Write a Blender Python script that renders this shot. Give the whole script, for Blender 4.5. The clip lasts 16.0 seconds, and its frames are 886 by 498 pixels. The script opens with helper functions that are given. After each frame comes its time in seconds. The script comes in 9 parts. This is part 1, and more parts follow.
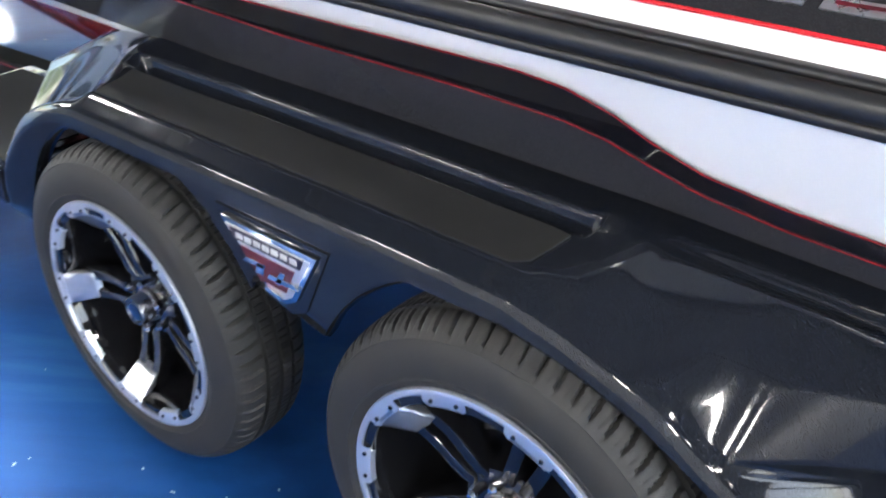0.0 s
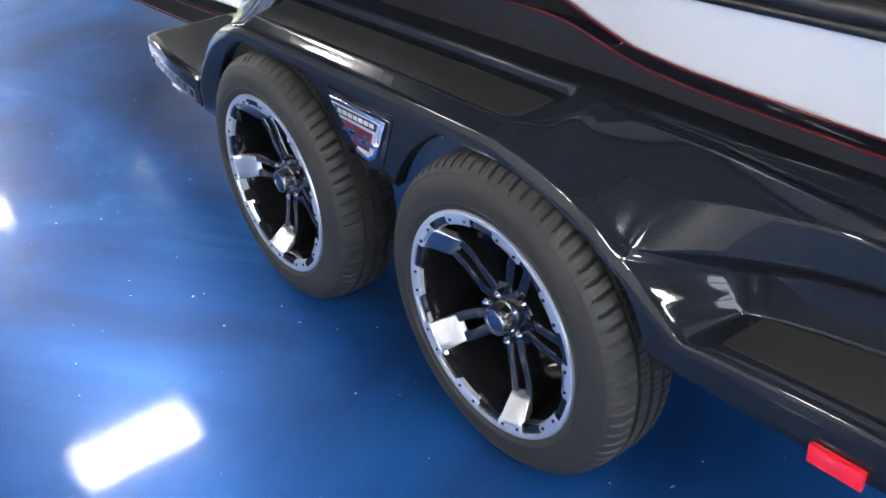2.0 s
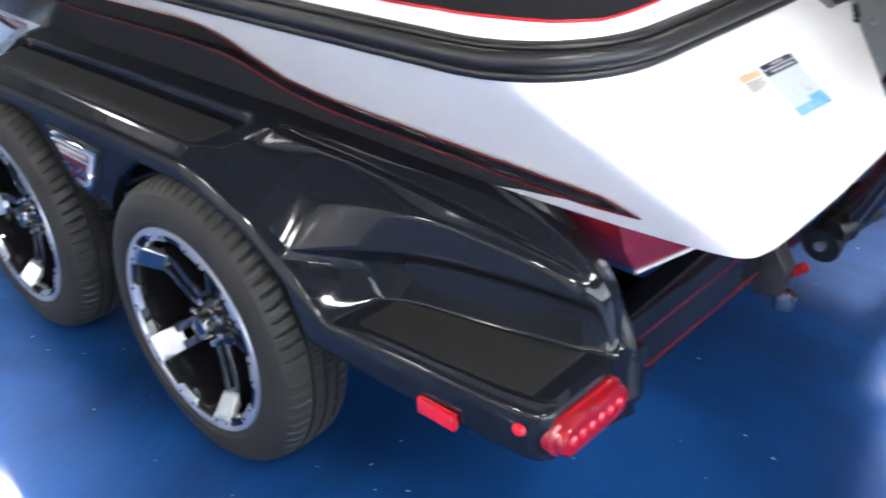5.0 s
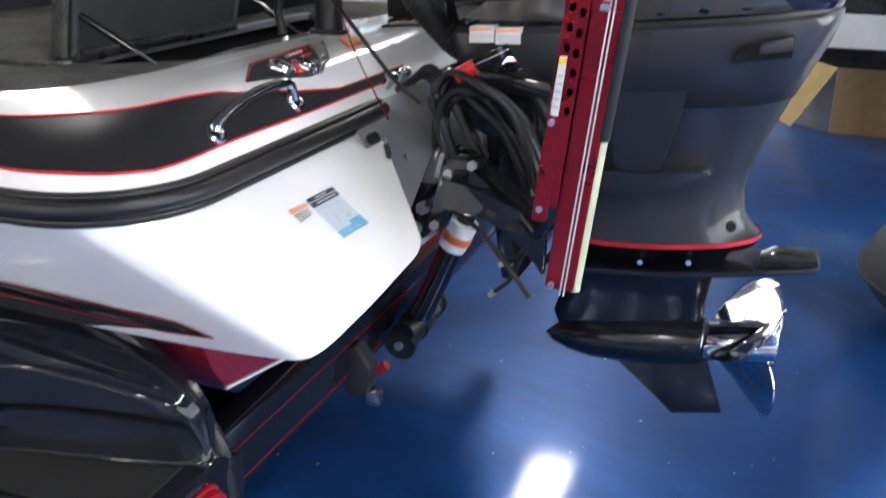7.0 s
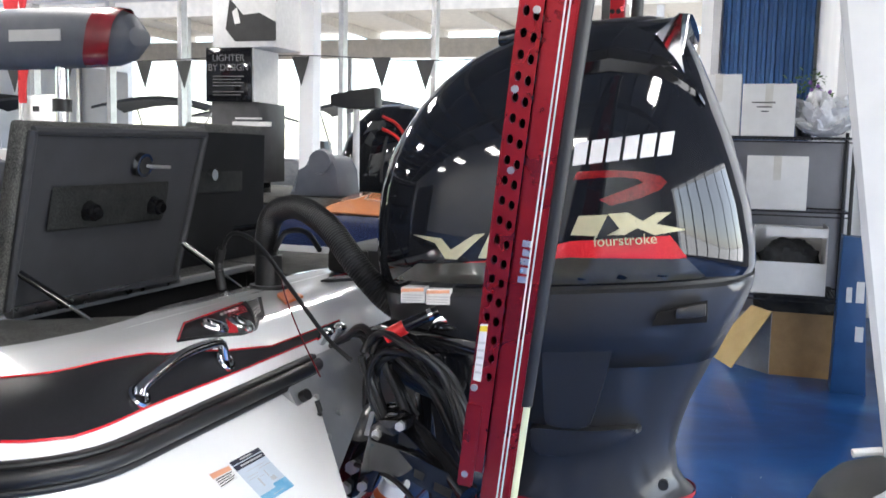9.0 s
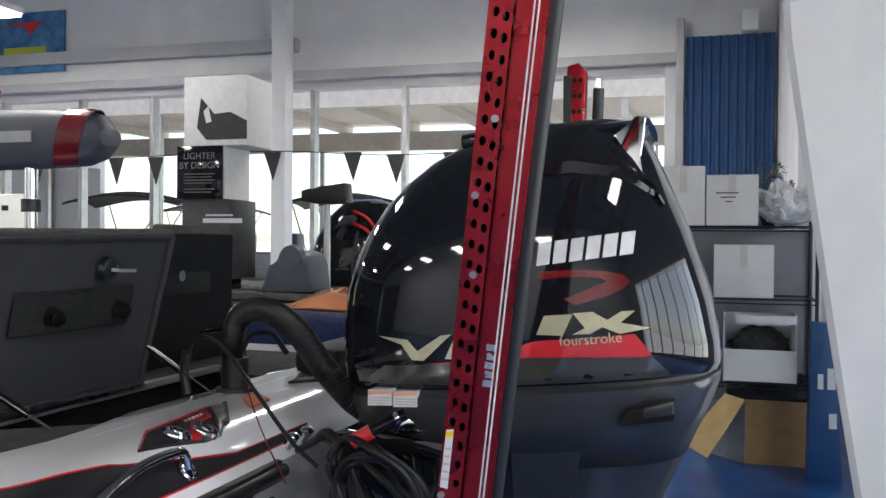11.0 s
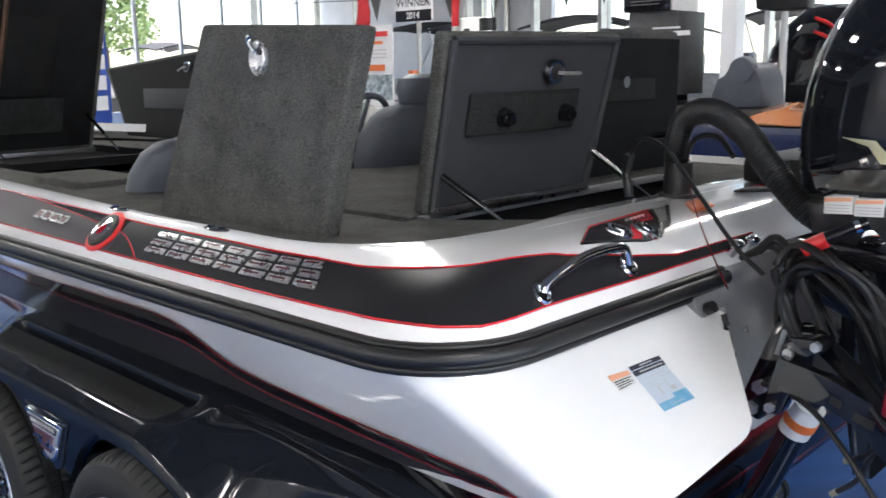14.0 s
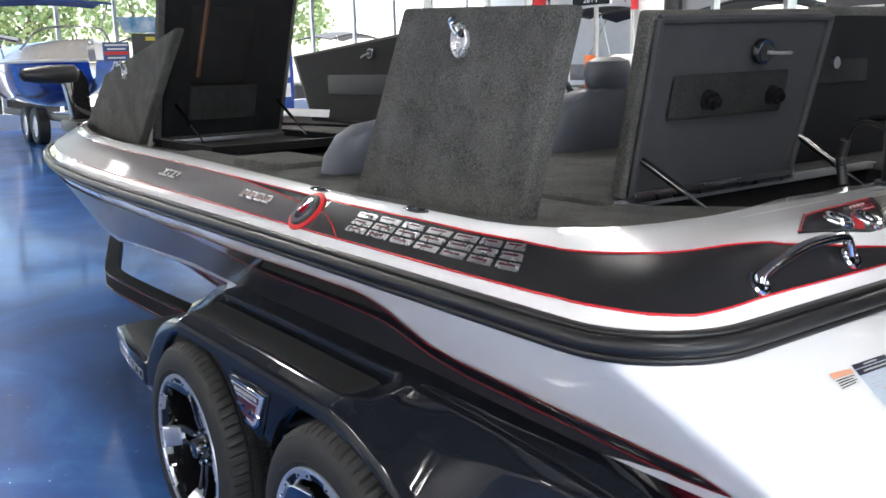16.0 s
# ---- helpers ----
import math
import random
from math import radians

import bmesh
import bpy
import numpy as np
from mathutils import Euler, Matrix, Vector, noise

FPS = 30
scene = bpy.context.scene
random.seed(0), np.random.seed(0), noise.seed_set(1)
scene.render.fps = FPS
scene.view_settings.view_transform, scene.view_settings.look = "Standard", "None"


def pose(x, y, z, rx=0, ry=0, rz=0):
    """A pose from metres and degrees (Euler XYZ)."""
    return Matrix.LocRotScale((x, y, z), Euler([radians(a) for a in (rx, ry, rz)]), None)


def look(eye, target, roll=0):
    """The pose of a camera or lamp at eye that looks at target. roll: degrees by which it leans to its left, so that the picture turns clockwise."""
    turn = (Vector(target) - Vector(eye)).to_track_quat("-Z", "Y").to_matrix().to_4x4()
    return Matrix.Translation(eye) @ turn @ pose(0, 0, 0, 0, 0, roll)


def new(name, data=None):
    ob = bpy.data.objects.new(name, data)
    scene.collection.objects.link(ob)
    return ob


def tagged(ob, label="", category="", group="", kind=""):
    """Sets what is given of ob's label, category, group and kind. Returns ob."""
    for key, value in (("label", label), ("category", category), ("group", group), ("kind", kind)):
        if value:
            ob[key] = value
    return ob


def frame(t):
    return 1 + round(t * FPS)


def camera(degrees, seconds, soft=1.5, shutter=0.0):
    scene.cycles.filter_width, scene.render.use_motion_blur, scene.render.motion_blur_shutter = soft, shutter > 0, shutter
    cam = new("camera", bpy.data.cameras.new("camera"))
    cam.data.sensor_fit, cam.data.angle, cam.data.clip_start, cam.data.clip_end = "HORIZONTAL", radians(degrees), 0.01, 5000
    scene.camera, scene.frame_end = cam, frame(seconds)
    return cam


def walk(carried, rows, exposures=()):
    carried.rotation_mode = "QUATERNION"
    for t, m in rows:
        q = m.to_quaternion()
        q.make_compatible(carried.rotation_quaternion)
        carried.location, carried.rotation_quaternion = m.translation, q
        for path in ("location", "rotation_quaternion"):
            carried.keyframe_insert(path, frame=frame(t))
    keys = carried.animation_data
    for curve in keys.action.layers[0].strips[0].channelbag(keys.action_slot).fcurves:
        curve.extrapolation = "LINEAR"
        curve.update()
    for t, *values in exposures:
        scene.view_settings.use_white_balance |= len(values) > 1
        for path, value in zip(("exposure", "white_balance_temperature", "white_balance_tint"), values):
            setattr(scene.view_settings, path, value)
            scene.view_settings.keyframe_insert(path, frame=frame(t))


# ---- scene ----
# ---------------------------------------------------------------- camera
cam = camera(51.4, 16.0, soft=1.5, shutter=0.4)
PATH = [
    (0, (0.534, -0.787, 1.375), (-0.54, 0.543, 0.337), -0.1),
    (0.5, (0.72, -0.832, 1.388), (-0.539, 0.307, 0.332), -1.5),
    (1, (0.9, -0.776, 1.38), (-0.543, 0.123, 0.326), -2.0),
    (1.5, (1.029, -0.821, 1.376), (-0.418, 0.079, 0.329), -5.4),
    (2, (1.141, -0.949, 1.393), (-0.253, 0.052, 0.367), -4.5),
    (2.5, (1.201, -0.995, 1.408), (-0.187, 0.047, 0.414), -3.2),
    (3, (1.21, -1.001, 1.409), (-0.181, 0.06, 0.439), -2.9),
    (3.2, (1.21, -1.011, 1.406), (-0.189, 0.046, 0.444), -3.3),
    (5.3, (1.621, -0.854, 1.43), (0.513, 0.516, 0.484), -2.1),
    (5.5, (1.647, -0.887, 1.433), (0.67, 0.599, 0.517), -3.0),
    (6, (1.699, -0.974, 1.452), (0.938, 0.638, 0.545), -1.9),
    (6.5, (1.735, -0.988, 1.465), (1.063, 0.701, 0.632), -0.7),
    (7, (1.793, -0.959, 1.491), (1.126, 0.792, 0.792), 0.5),
    (7.5, (1.829, -0.942, 1.512), (1.168, 0.875, 0.999), 0.1),
    (8, (1.846, -0.941, 1.525), (1.194, 0.914, 1.162), 0.2),
    (8.5, (1.848, -0.944, 1.538), (1.214, 0.931, 1.251), 0.5),
    (9, (1.845, -0.952, 1.551), (1.223, 0.938, 1.341), 1.3),
    (9.2, (1.845, -0.951, 1.558), (1.227, 0.943, 1.381), 1.0),
    (11.3, (1.868, -0.948, 1.577), (1.294, 0.968, 1.565), 0.5),
    (11.5, (1.872, -0.935, 1.571), (1.274, 0.971, 1.479), 0.5),
    (12, (1.883, -0.934, 1.543), (1.171, 0.917, 1.281), 2.0),
    (12.5, (1.892, -0.914, 1.529), (0.954, 0.82, 1.195), 2.4),
    (13, (1.87, -0.921, 1.519), (0.698, 0.659, 1.16), 1.5),
    (13.5, (1.86, -0.91, 1.523), (0.568, 0.571, 1.153), -0.6),
    (14, (1.839, -0.899, 1.514), (0.477, 0.515, 1.128), -1.0),
    (14.5, (1.805, -0.913, 1.522), (0.367, 0.419, 1.124), -0.5),
    (15, (1.775, -0.935, 1.531), (0.274, 0.324, 1.128), -0.4),
    (15.5, (1.757, -0.951, 1.532), (0.207, 0.247, 1.131), -0.4),
    (16, (1.771, -0.948, 1.504), (0.184, 0.2, 1.099), -1.6),
]
walk(cam, [(t, look(eye, target, roll)) for t, eye, target, roll in PATH], [(0, 2.78), (0.5, 2.95), (1.0, 2.86), (1.5, 2.63), (2.0, 2.55), (3.2, 2.68), (5.3, 2.36), (6.5, 1.95), (7.5, 1.84), (9.2, 1.95), (11.3, 1.18), (12.0, 1.64), (12.5, 1.86), (13.5, 1.81), (14.5, 1.66), (16, 1.92)])

# ---------------------------------------------------------------- light
world = bpy.data.worlds.new("world")
scene.world = world
world.use_nodes = True
wn = world.node_tree.nodes
sky = wn.new("ShaderNodeTexSky")
sky.sky_type, sky.sun_disc = "NISHITA", False
sky.sun_elevation, sky.sun_rotation = radians(50), radians(200)
wn["Background"].inputs["Strength"].default_value = 0.15
world.node_tree.links.new(sky.outputs["Color"], wn["Background"].inputs["Color"])
sun_data = bpy.data.lights.new("sun", "SUN")
sun_data.energy, sun_data.angle, sun_data.color = 4.5, radians(0.6), (1.0, 0.95, 0.88)
sun = new("sun", sun_data)
sun.matrix_world = look((0, 0, 30), (7, -8, 0))


def window_light(eye, target, width, height, watts, color=(0.93, 0.96, 1.0)):
    """The sky's light in a window opening."""
    d = bpy.data.lights.new("window_light", "AREA")
    d.shape, d.size, d.size_y, d.energy, d.color = "RECTANGLE", width, height, watts, color
    ob = new("window_light", d)
    ob.matrix_world = look(eye, target)
    return ob


window_light((5.95, -0.5, 1.7), (0, -0.5, 1.6), 9.0, 2.6, 70)


# ---------------------------------------------------------------- materials
def principled(name, color, rough=0.5, metal=0.0, coat=0.0, spec=0.5):
    m = bpy.data.materials.new(name)
    m.use_nodes = True
    b = m.node_tree.nodes["Principled BSDF"]
    b.inputs["Base Color"].default_value = (*color, 1)
    b.inputs["Roughness"].default_value = rough
    b.inputs["Metallic"].default_value = metal
    b.inputs["Coat Weight"].default_value = coat
    b.inputs["Coat Roughness"].default_value = 0.04
    b.inputs["Specular IOR Level"].default_value = spec
    return m, b, m.node_tree.nodes, m.node_tree.links


def noise_tex(nodes, links, scale, detail=4, rough=0.6, distort=0.0):
    c = nodes.new("ShaderNodeTexCoord")
    n = nodes.new("ShaderNodeTexNoise")
    n.inputs["Scale"].default_value, n.inputs["Detail"].default_value = scale, detail
    n.inputs["Roughness"].default_value, n.inputs["Distortion"].default_value = rough, distort
    links.new(c.outputs["Object"], n.inputs["Vector"])
    return n


def ramp(nodes, links, source, stops):
    r = nodes.new("ShaderNodeValToRGB")
    els = r.color_ramp.elements
    while len(els) < len(stops):
        els.new(0.5)
    for e, (p, c) in zip(els, stops):
        e.position, e.color = p, (*c, 1)
    links.new(source, r.inputs["Fac"])
    return r


def varied(name, c1, c2, rough=0.5, metal=0.0, coat=0.0, scale=8.0, fine=120.0, bump=0.05, spread=0.08, spec=0.5):
    """Two colours mixed by a broad noise, with fine bump and uneven gloss."""
    m, b, nodes, links = principled(name, c1, rough, metal, coat, spec)
    n = noise_tex(nodes, links, scale)
    r = ramp(nodes, links, n.outputs["Fac"], [(0.35, c1), (0.68, c2)])
    links.new(r.outputs["Color"], b.inputs["Base Color"])
    f = noise_tex(nodes, links, fine, 3)
    if bump:
        bp = nodes.new("ShaderNodeBump")
        bp.inputs["Strength"].default_value, bp.inputs["Distance"].default_value = bump, 0.002
        links.new(f.outputs["Fac"], bp.inputs["Height"])
        links.new(bp.outputs["Normal"], b.inputs["Normal"])
    mr = nodes.new("ShaderNodeMapRange")
    mr.inputs["To Min"].default_value, mr.inputs["To Max"].default_value = max(0, rough - spread), rough + spread
    links.new(n.outputs["Fac"], mr.inputs["Value"])
    links.new(mr.outputs["Result"], b.inputs["Roughness"])
    return m


def glowing(name, color, strength):
    m = bpy.data.materials.new(name)
    m.use_nodes = True
    b = m.node_tree.nodes["Principled BSDF"]
    b.inputs["Base Color"].default_value = (*color, 1)
    b.inputs["Emission Color"].default_value = (*color, 1)
    b.inputs["Emission Strength"].default_value = strength
    return m


def floor_material():
    """Poured metallic epoxy: swirls of light and dark blue under a glossy coat."""
    m, b, nodes, links = principled("blue_epoxy", (0.02, 0.08, 0.4), 0.16, 0.36, 0.30, 0.12)
    w = noise_tex(nodes, links, 0.55, 7, 0.58, 1.6)
    r = ramp(nodes, links, w.outputs["Fac"], [(0.26, (0.006, 0.028, 0.105)), (0.42, (0.008, 0.052, 0.19)), (0.56, (0.012, 0.088, 0.31)), (0.74, (0.05, 0.20, 0.46))])
    dust = noise_tex(nodes, links, 38.0, 2, 0.5)
    speck = ramp(nodes, links, dust.outputs["Fac"], [(0.745, (0, 0, 0)), (0.76, (1, 1, 1))])
    mix = nodes.new("ShaderNodeMix")
    mix.data_type = "RGBA"
    links.new(speck.outputs["Color"], mix.inputs["Factor"])
    links.new(r.outputs["Color"], mix.inputs["A"])
    mix.inputs["B"].default_value = (0.55, 0.62, 0.68, 1)
    links.new(mix.outputs["Result"], b.inputs["Base Color"])
    f = noise_tex(nodes, links, 1.2, 3, 0.5, 1.0)
    mr = nodes.new("ShaderNodeMapRange")
    mr.inputs["To Min"].default_value, mr.inputs["To Max"].default_value = 0.28, 0.42
    links.new(f.outputs["Fac"], mr.inputs["Value"])
    links.new(mr.outputs["Result"], b.inputs["Roughness"])
    b.inputs["Coat Roughness"].default_value = 0.07
    bp = nodes.new("ShaderNodeBump")
    bp.inputs["Strength"].default_value, bp.inputs["Distance"].default_value = 0.05, 0.004
    g = noise_tex(nodes, links, 28.0, 4, 0.6)
    links.new(g.outputs["Fac"], bp.inputs["Height"])
    links.new(bp.outputs["Normal"], b.inputs["Normal"])
    links.new(bp.outputs["Normal"], b.inputs["Coat Normal"])
    return m


def carpet_material(name, dark, light):
    m, b, nodes, links = principled(name, dark, 0.95, spec=0.15)
    n = noise_tex(nodes, links, 260, 4, 0.8)
    n2 = noise_tex(nodes, links, 9, 5, 0.7, 0.4)
    mx = nodes.new("ShaderNodeMath")
    mx.operation = "ADD"
    soft = nodes.new("ShaderNodeMath")
    soft.operation = "MULTIPLY"
    soft.inputs[1].default_value = 0.32
    links.new(n2.outputs["Fac"], soft.inputs[0])
    links.new(n.outputs["Fac"], mx.inputs[0])
    links.new(soft.outputs[0], mx.inputs[1])
    r = ramp(nodes, links, mx.outputs[0], [(0.0, dark), (1.0, light)])
    mr = nodes.new("ShaderNodeMapRange")
    mr.inputs["From Min"].default_value, mr.inputs["From Max"].default_value = 0.54, 0.80
    links.new(mx.outputs[0], mr.inputs["Value"])
    links.new(mr.outputs["Result"], r.inputs["Fac"])
    links.new(r.outputs["Color"], b.inputs["Base Color"])
    bp = nodes.new("ShaderNodeBump")
    bp.inputs["Strength"].default_value, bp.inputs["Distance"].default_value = 0.9, 0.006
    links.new(n.outputs["Fac"], bp.inputs["Height"])
    links.new(bp.outputs["Normal"], b.inputs["Normal"])
    return m


def flake_material(name, base, flake, rough=0.12, scale=900, coat=1.0, metal=0.0, spec=0.5):
    """Gelcoat or metallic paint with fine flakes."""
    m, b, nodes, links = principled(name, base, rough, metal, coat, spec)
    n = noise_tex(nodes, links, scale, 2, 0.5)
    r = ramp(nodes, links, n.outputs["Fac"], [(0.45, base), (0.75, flake)])
    links.new(r.outputs["Color"], b.inputs["Base Color"])
    return m


FLOOR = floor_material()
WHITE = flake_material("white_gelcoat", (0.80, 0.80, 0.81), (0.86, 0.86, 0.87), 0.18)
BLACK = flake_material("black_gelcoat", (0.006, 0.006, 0.008), (0.02, 0.02, 0.025), 0.12, 900, 1.0, 0.0, 0.1)
CHARCOAL = flake_material("charcoal_gelcoat", (0.026, 0.026, 0.031), (0.062, 0.062, 0.070), 0.22, 900, 0.10, 0.0, 0.12)
REDLINE = flake_material("red_flake", (0.5, 0.01, 0.02), (0.8, 0.05, 0.05), 0.25, 700)
BOTTOM = varied("dark_red_gelcoat", (0.16, 0.008, 0.014), (0.22, 0.012, 0.02), 0.2, 0, 0.8, 6)
FENDER = flake_material("black_fender", (0.006, 0.007, 0.010), (0.016, 0.019, 0.026), 0.14, 900, 0.62, 0.0, 0.1)
MAT = varied("non_slip_mat", (0.012, 0.012, 0.012), (0.018, 0.018, 0.018), 0.55, 0, 0, 10, 900, 0.4, 0.05, 0.4)
RUBBER = varied("tyre_rubber", (0.014, 0.014, 0.014), (0.022, 0.021, 0.020), 0.62, 0, 0, 18, 260, 0.2, 0.1, 0.4)
RAIL = varied("black_rubber", (0.008, 0.008, 0.009), (0.014, 0.014, 0.015), 0.42, 0, 0, 4, 200, 0.0, 0.03)
CABLE = varied("cable_sheath", (0.006, 0.006, 0.007), (0.010, 0.010, 0.011), 0.36, 0, 0, 6, 200, 0.0, 0.03, 0.35)
DARKRED = flake_material("dark_red_line", (0.16, 0.006, 0.012), (0.3, 0.012, 0.02), 0.25, 700)
PLASTIC = varied("black_plastic", (0.012, 0.012, 0.013), (0.022, 0.022, 0.023), 0.4, 0, 0, 14, 300, 0.1, 0.08)
GLOSSBLACK = principled("gloss_black", (0.006, 0.006, 0.007), 0.1, 0, 1.0, 0.1)[0]
CHROME = varied("chrome", (0.78, 0.79, 0.8), (0.7, 0.71, 0.72), 0.08, 1.0, 0, 12, 200, 0.01, 0.03)
STEEL = varied("stainless_steel", (0.48, 0.48, 0.48), (0.38, 0.38, 0.38), 0.3, 0.75, 0, 10, 300, 0.03, 0.06)
ALU = varied("machined_aluminium", (0.55, 0.56, 0.58), (0.45, 0.46, 0.48), 0.3, 1.0, 0, 20, 400, 0.05, 0.06)
RIMFACE = varied("machined_rim", (0.86, 0.87, 0.89), (0.78, 0.79, 0.81), 0.34, 0.9, 0, 12, 300, 0.02, 0.04)
DARKALU = varied("dark_turned_steel", (0.30, 0.30, 0.31), (0.22, 0.22, 0.23), 0.28, 1.0, 0, 20, 400, 0.05, 0.06)
CARPET = carpet_material("grey_carpet", (0.045, 0.045, 0.043), (0.170, 0.168, 0.160))
LINER = varied("grey_liner", (0.034, 0.035, 0.039), (0.044, 0.045, 0.050), 0.55, 0, 0, 9, 200, 0.08, 0.06, 0.3)
DARKCARPET = carpet_material("dark_carpet", (0.012, 0.013, 0.013), (0.05, 0.052, 0.052))
DARKWELL = varied("black_liner", (0.008, 0.008, 0.009), (0.014, 0.014, 0.015), 0.7, 0, 0, 9, 200, 0.1, 0.08, 0.15)
ENGINE = flake_material("slate_metallic", (0.026, 0.027, 0.030), (0.046, 0.048, 0.052), 0.32, 1200, 0.35, 0.1)
COWL = flake_material("black_cowl", (0.006, 0.007, 0.010), (0.016, 0.018, 0.024), 0.06, 1200, 1.0, 0.0, 0.1)
LOWERUNIT = varied("black_lower_unit", (0.005, 0.006, 0.008), (0.009, 0.010, 0.013), 0.16, 0, 0.3, 8)
ANODISED = varied("red_anodised", (0.30, 0.010, 0.016), (0.37, 0.014, 0.022), 0.28, 0.75, 0.2, 10, 300, 0.03, 0.05)
PALE = varied("pale_green_fibreglass", (0.55, 0.58, 0.38), (0.62, 0.64, 0.44), 0.4, 0, 0, 12, 200, 0.05)
REDLENS = principled("red_lens", (0.65, 0.01, 0.02), 0.12, 0, 1.0)[0]
DARKLENS = principled("dark_red_lens", (0.30, 0.006, 0.012), 0.1, 0, 1.0)[0]
REDPLASTIC = principled("red_plastic", (0.6, 0.02, 0.02), 0.35)[0]
GOLD = varied("pale_gold", (0.62, 0.58, 0.38), (0.5, 0.47, 0.3), 0.3, 0.4, 0.5, 14)
VINYL = varied("grey_vinyl", (0.06, 0.067, 0.088), (0.075, 0.083, 0.105), 0.5, 0, 0, 10, 260, 0.12, 0.05)
WHITEPAINT = varied("white_paint", (0.72, 0.72, 0.72), (0.80, 0.80, 0.79), 0.55, 0, 0, 2, 90, 0.05)
PALEPAINT = varied("pale_paint", (0.60, 0.60, 0.60), (0.68, 0.68, 0.67), 0.6, 0, 0, 2, 90, 0.05)
SLATE = varied("slate_paint", (0.20, 0.20, 0.205), (0.25, 0.25, 0.255), 0.6, 0, 0, 2, 90, 0.05)
GREYPAINT = varied("grey_paint", (0.42, 0.42, 0.43), (0.5, 0.5, 0.5), 0.5, 0, 0, 2, 90, 0.05)
CEIL = varied("ceiling_paint", (0.16, 0.16, 0.16), (0.22, 0.22, 0.215), 0.7, 0, 0, 1, 60, 0.05)
PAPER = varied("white_label", (0.60, 0.60, 0.60), (0.68, 0.68, 0.68), 0.5, 0, 0, 30, 200, 0.02)
ORANGE = principled("orange_label", (0.60, 0.14, 0.03), 0.5)[0]
PALEORANGE = principled("pale_orange_label", (0.70, 0.33, 0.20), 0.5)[0]
VIOLETGREY = varied("dim_wall_violet_grey", (0.22, 0.22, 0.25), (0.27, 0.27, 0.30), 0.6, 0, 0, 3, 90, 0.05)
YELLOW = principled("yellow_label", (0.75, 0.55, 0.03), 0.5)[0]
SKYBLUE = varied("light_blue_label", (0.10, 0.32, 0.52), (0.22, 0.42, 0.58), 0.45, 0, 0, 30, 200, 0.02)
DIMPRINT = principled("dim_print", (0.10, 0.10, 0.105), 0.5)[0]
CARDBOARD = varied("cardboard", (0.36, 0.22, 0.10), (0.44, 0.28, 0.13), 0.85, 0, 0, 9, 160, 0.2)
WHITEBOX = varied("white_carton", (0.62, 0.61, 0.60), (0.7, 0.69, 0.68), 0.7, 0, 0, 6, 160, 0.1)
BLUEPAINT = varied("blue_painted_steel", (0.015, 0.06, 0.17), (0.02, 0.08, 0.21), 0.4, 0.1, 0, 5)
DARKSTEEL = varied("dark_steel", (0.02, 0.02, 0.022), (0.03, 0.03, 0.033), 0.45, 0.4, 0, 12)
ORANGEPAINT = flake_material("orange_gelcoat", (0.46, 0.16, 0.055), (0.55, 0.23, 0.09), 0.2)
BLUEGEL = flake_material("blue_gelcoat", (0.01, 0.05, 0.35), (0.03, 0.1, 0.5), 0.15)
PANELGREY = flake_material("smoke_metalflake", (0.050, 0.044, 0.054), (0.085, 0.078, 0.090), 0.32, 900, 0.08, 0.0, 0.05)
PANELBLACK = flake_material("black_panel", (0.015, 0.015, 0.017), (0.030, 0.030, 0.034), 0.34, 900, 0.05, 0.0, 0.06)
TRANSOM = varied("brushed_transom", (0.34, 0.34, 0.35), (0.27, 0.27, 0.28), 0.45, 0.35, 0, 6, 300, 0.05, 0.06)
PRINTFIELD = principled("pale_print", (0.46, 0.52, 0.60), 0.5)[0]
NAVYPRINT = principled("navy_print", (0.012, 0.012, 0.03), 0.45)[0]
MAROON = principled("maroon_inlay", (0.075, 0.004, 0.008), 0.3, 0, 0.4)[0]
SILVER = varied("bright_silver", (0.60, 0.60, 0.61), (0.50, 0.50, 0.52), 0.28, 0.85, 0.3, 60, 300, 0.02, 0.06)
LAMP = glowing("lamp_glow", (1.0, 0.97, 0.93), 19.0)


# ---------------------------------------------------------------- mesh helpers
def thing(name, label, category, at=(0, 0, 0), group="", kind=""):
    ob = new(name)
    ob.location = at
    ob.empty_display_size = 0.1
    return tagged(ob, label, category, group, kind)


def part(name, bm, material, parent=None, label="", smooth=True, flat_angle=35):
    """Links a bmesh as one mesh object, under a thing or a part. Its places are those of the world."""
    me = bpy.data.meshes.new(name)
    bmesh.ops.remove_doubles(bm, verts=bm.verts, dist=1e-5)
    bmesh.ops.recalc_face_normals(bm, faces=bm.faces)
    for f in bm.faces:
        f.smooth = smooth
    if smooth:
        for e in bm.edges:
            if len(e.link_faces) == 2 and e.calc_face_angle(0) > radians(flat_angle):
                e.smooth = False
    bm.to_mesh(me)
    bm.free()
    for mat in material if isinstance(material, (list, tuple)) else [material]:
        me.materials.append(mat)
    ob = new(name, me)
    if parent is not None:
        off = Vector()
        p = parent
        while p is not None:
            off += p.location
            p = p.parent
        ob.parent = parent
        ob.location = -off
    if label:
        ob["label"] = label
    return ob


def alone(name, bm, material, label, category, group="", kind="", smooth=True):
    return tagged(part(name, bm, material, None, "", smooth), label, category, group, kind)


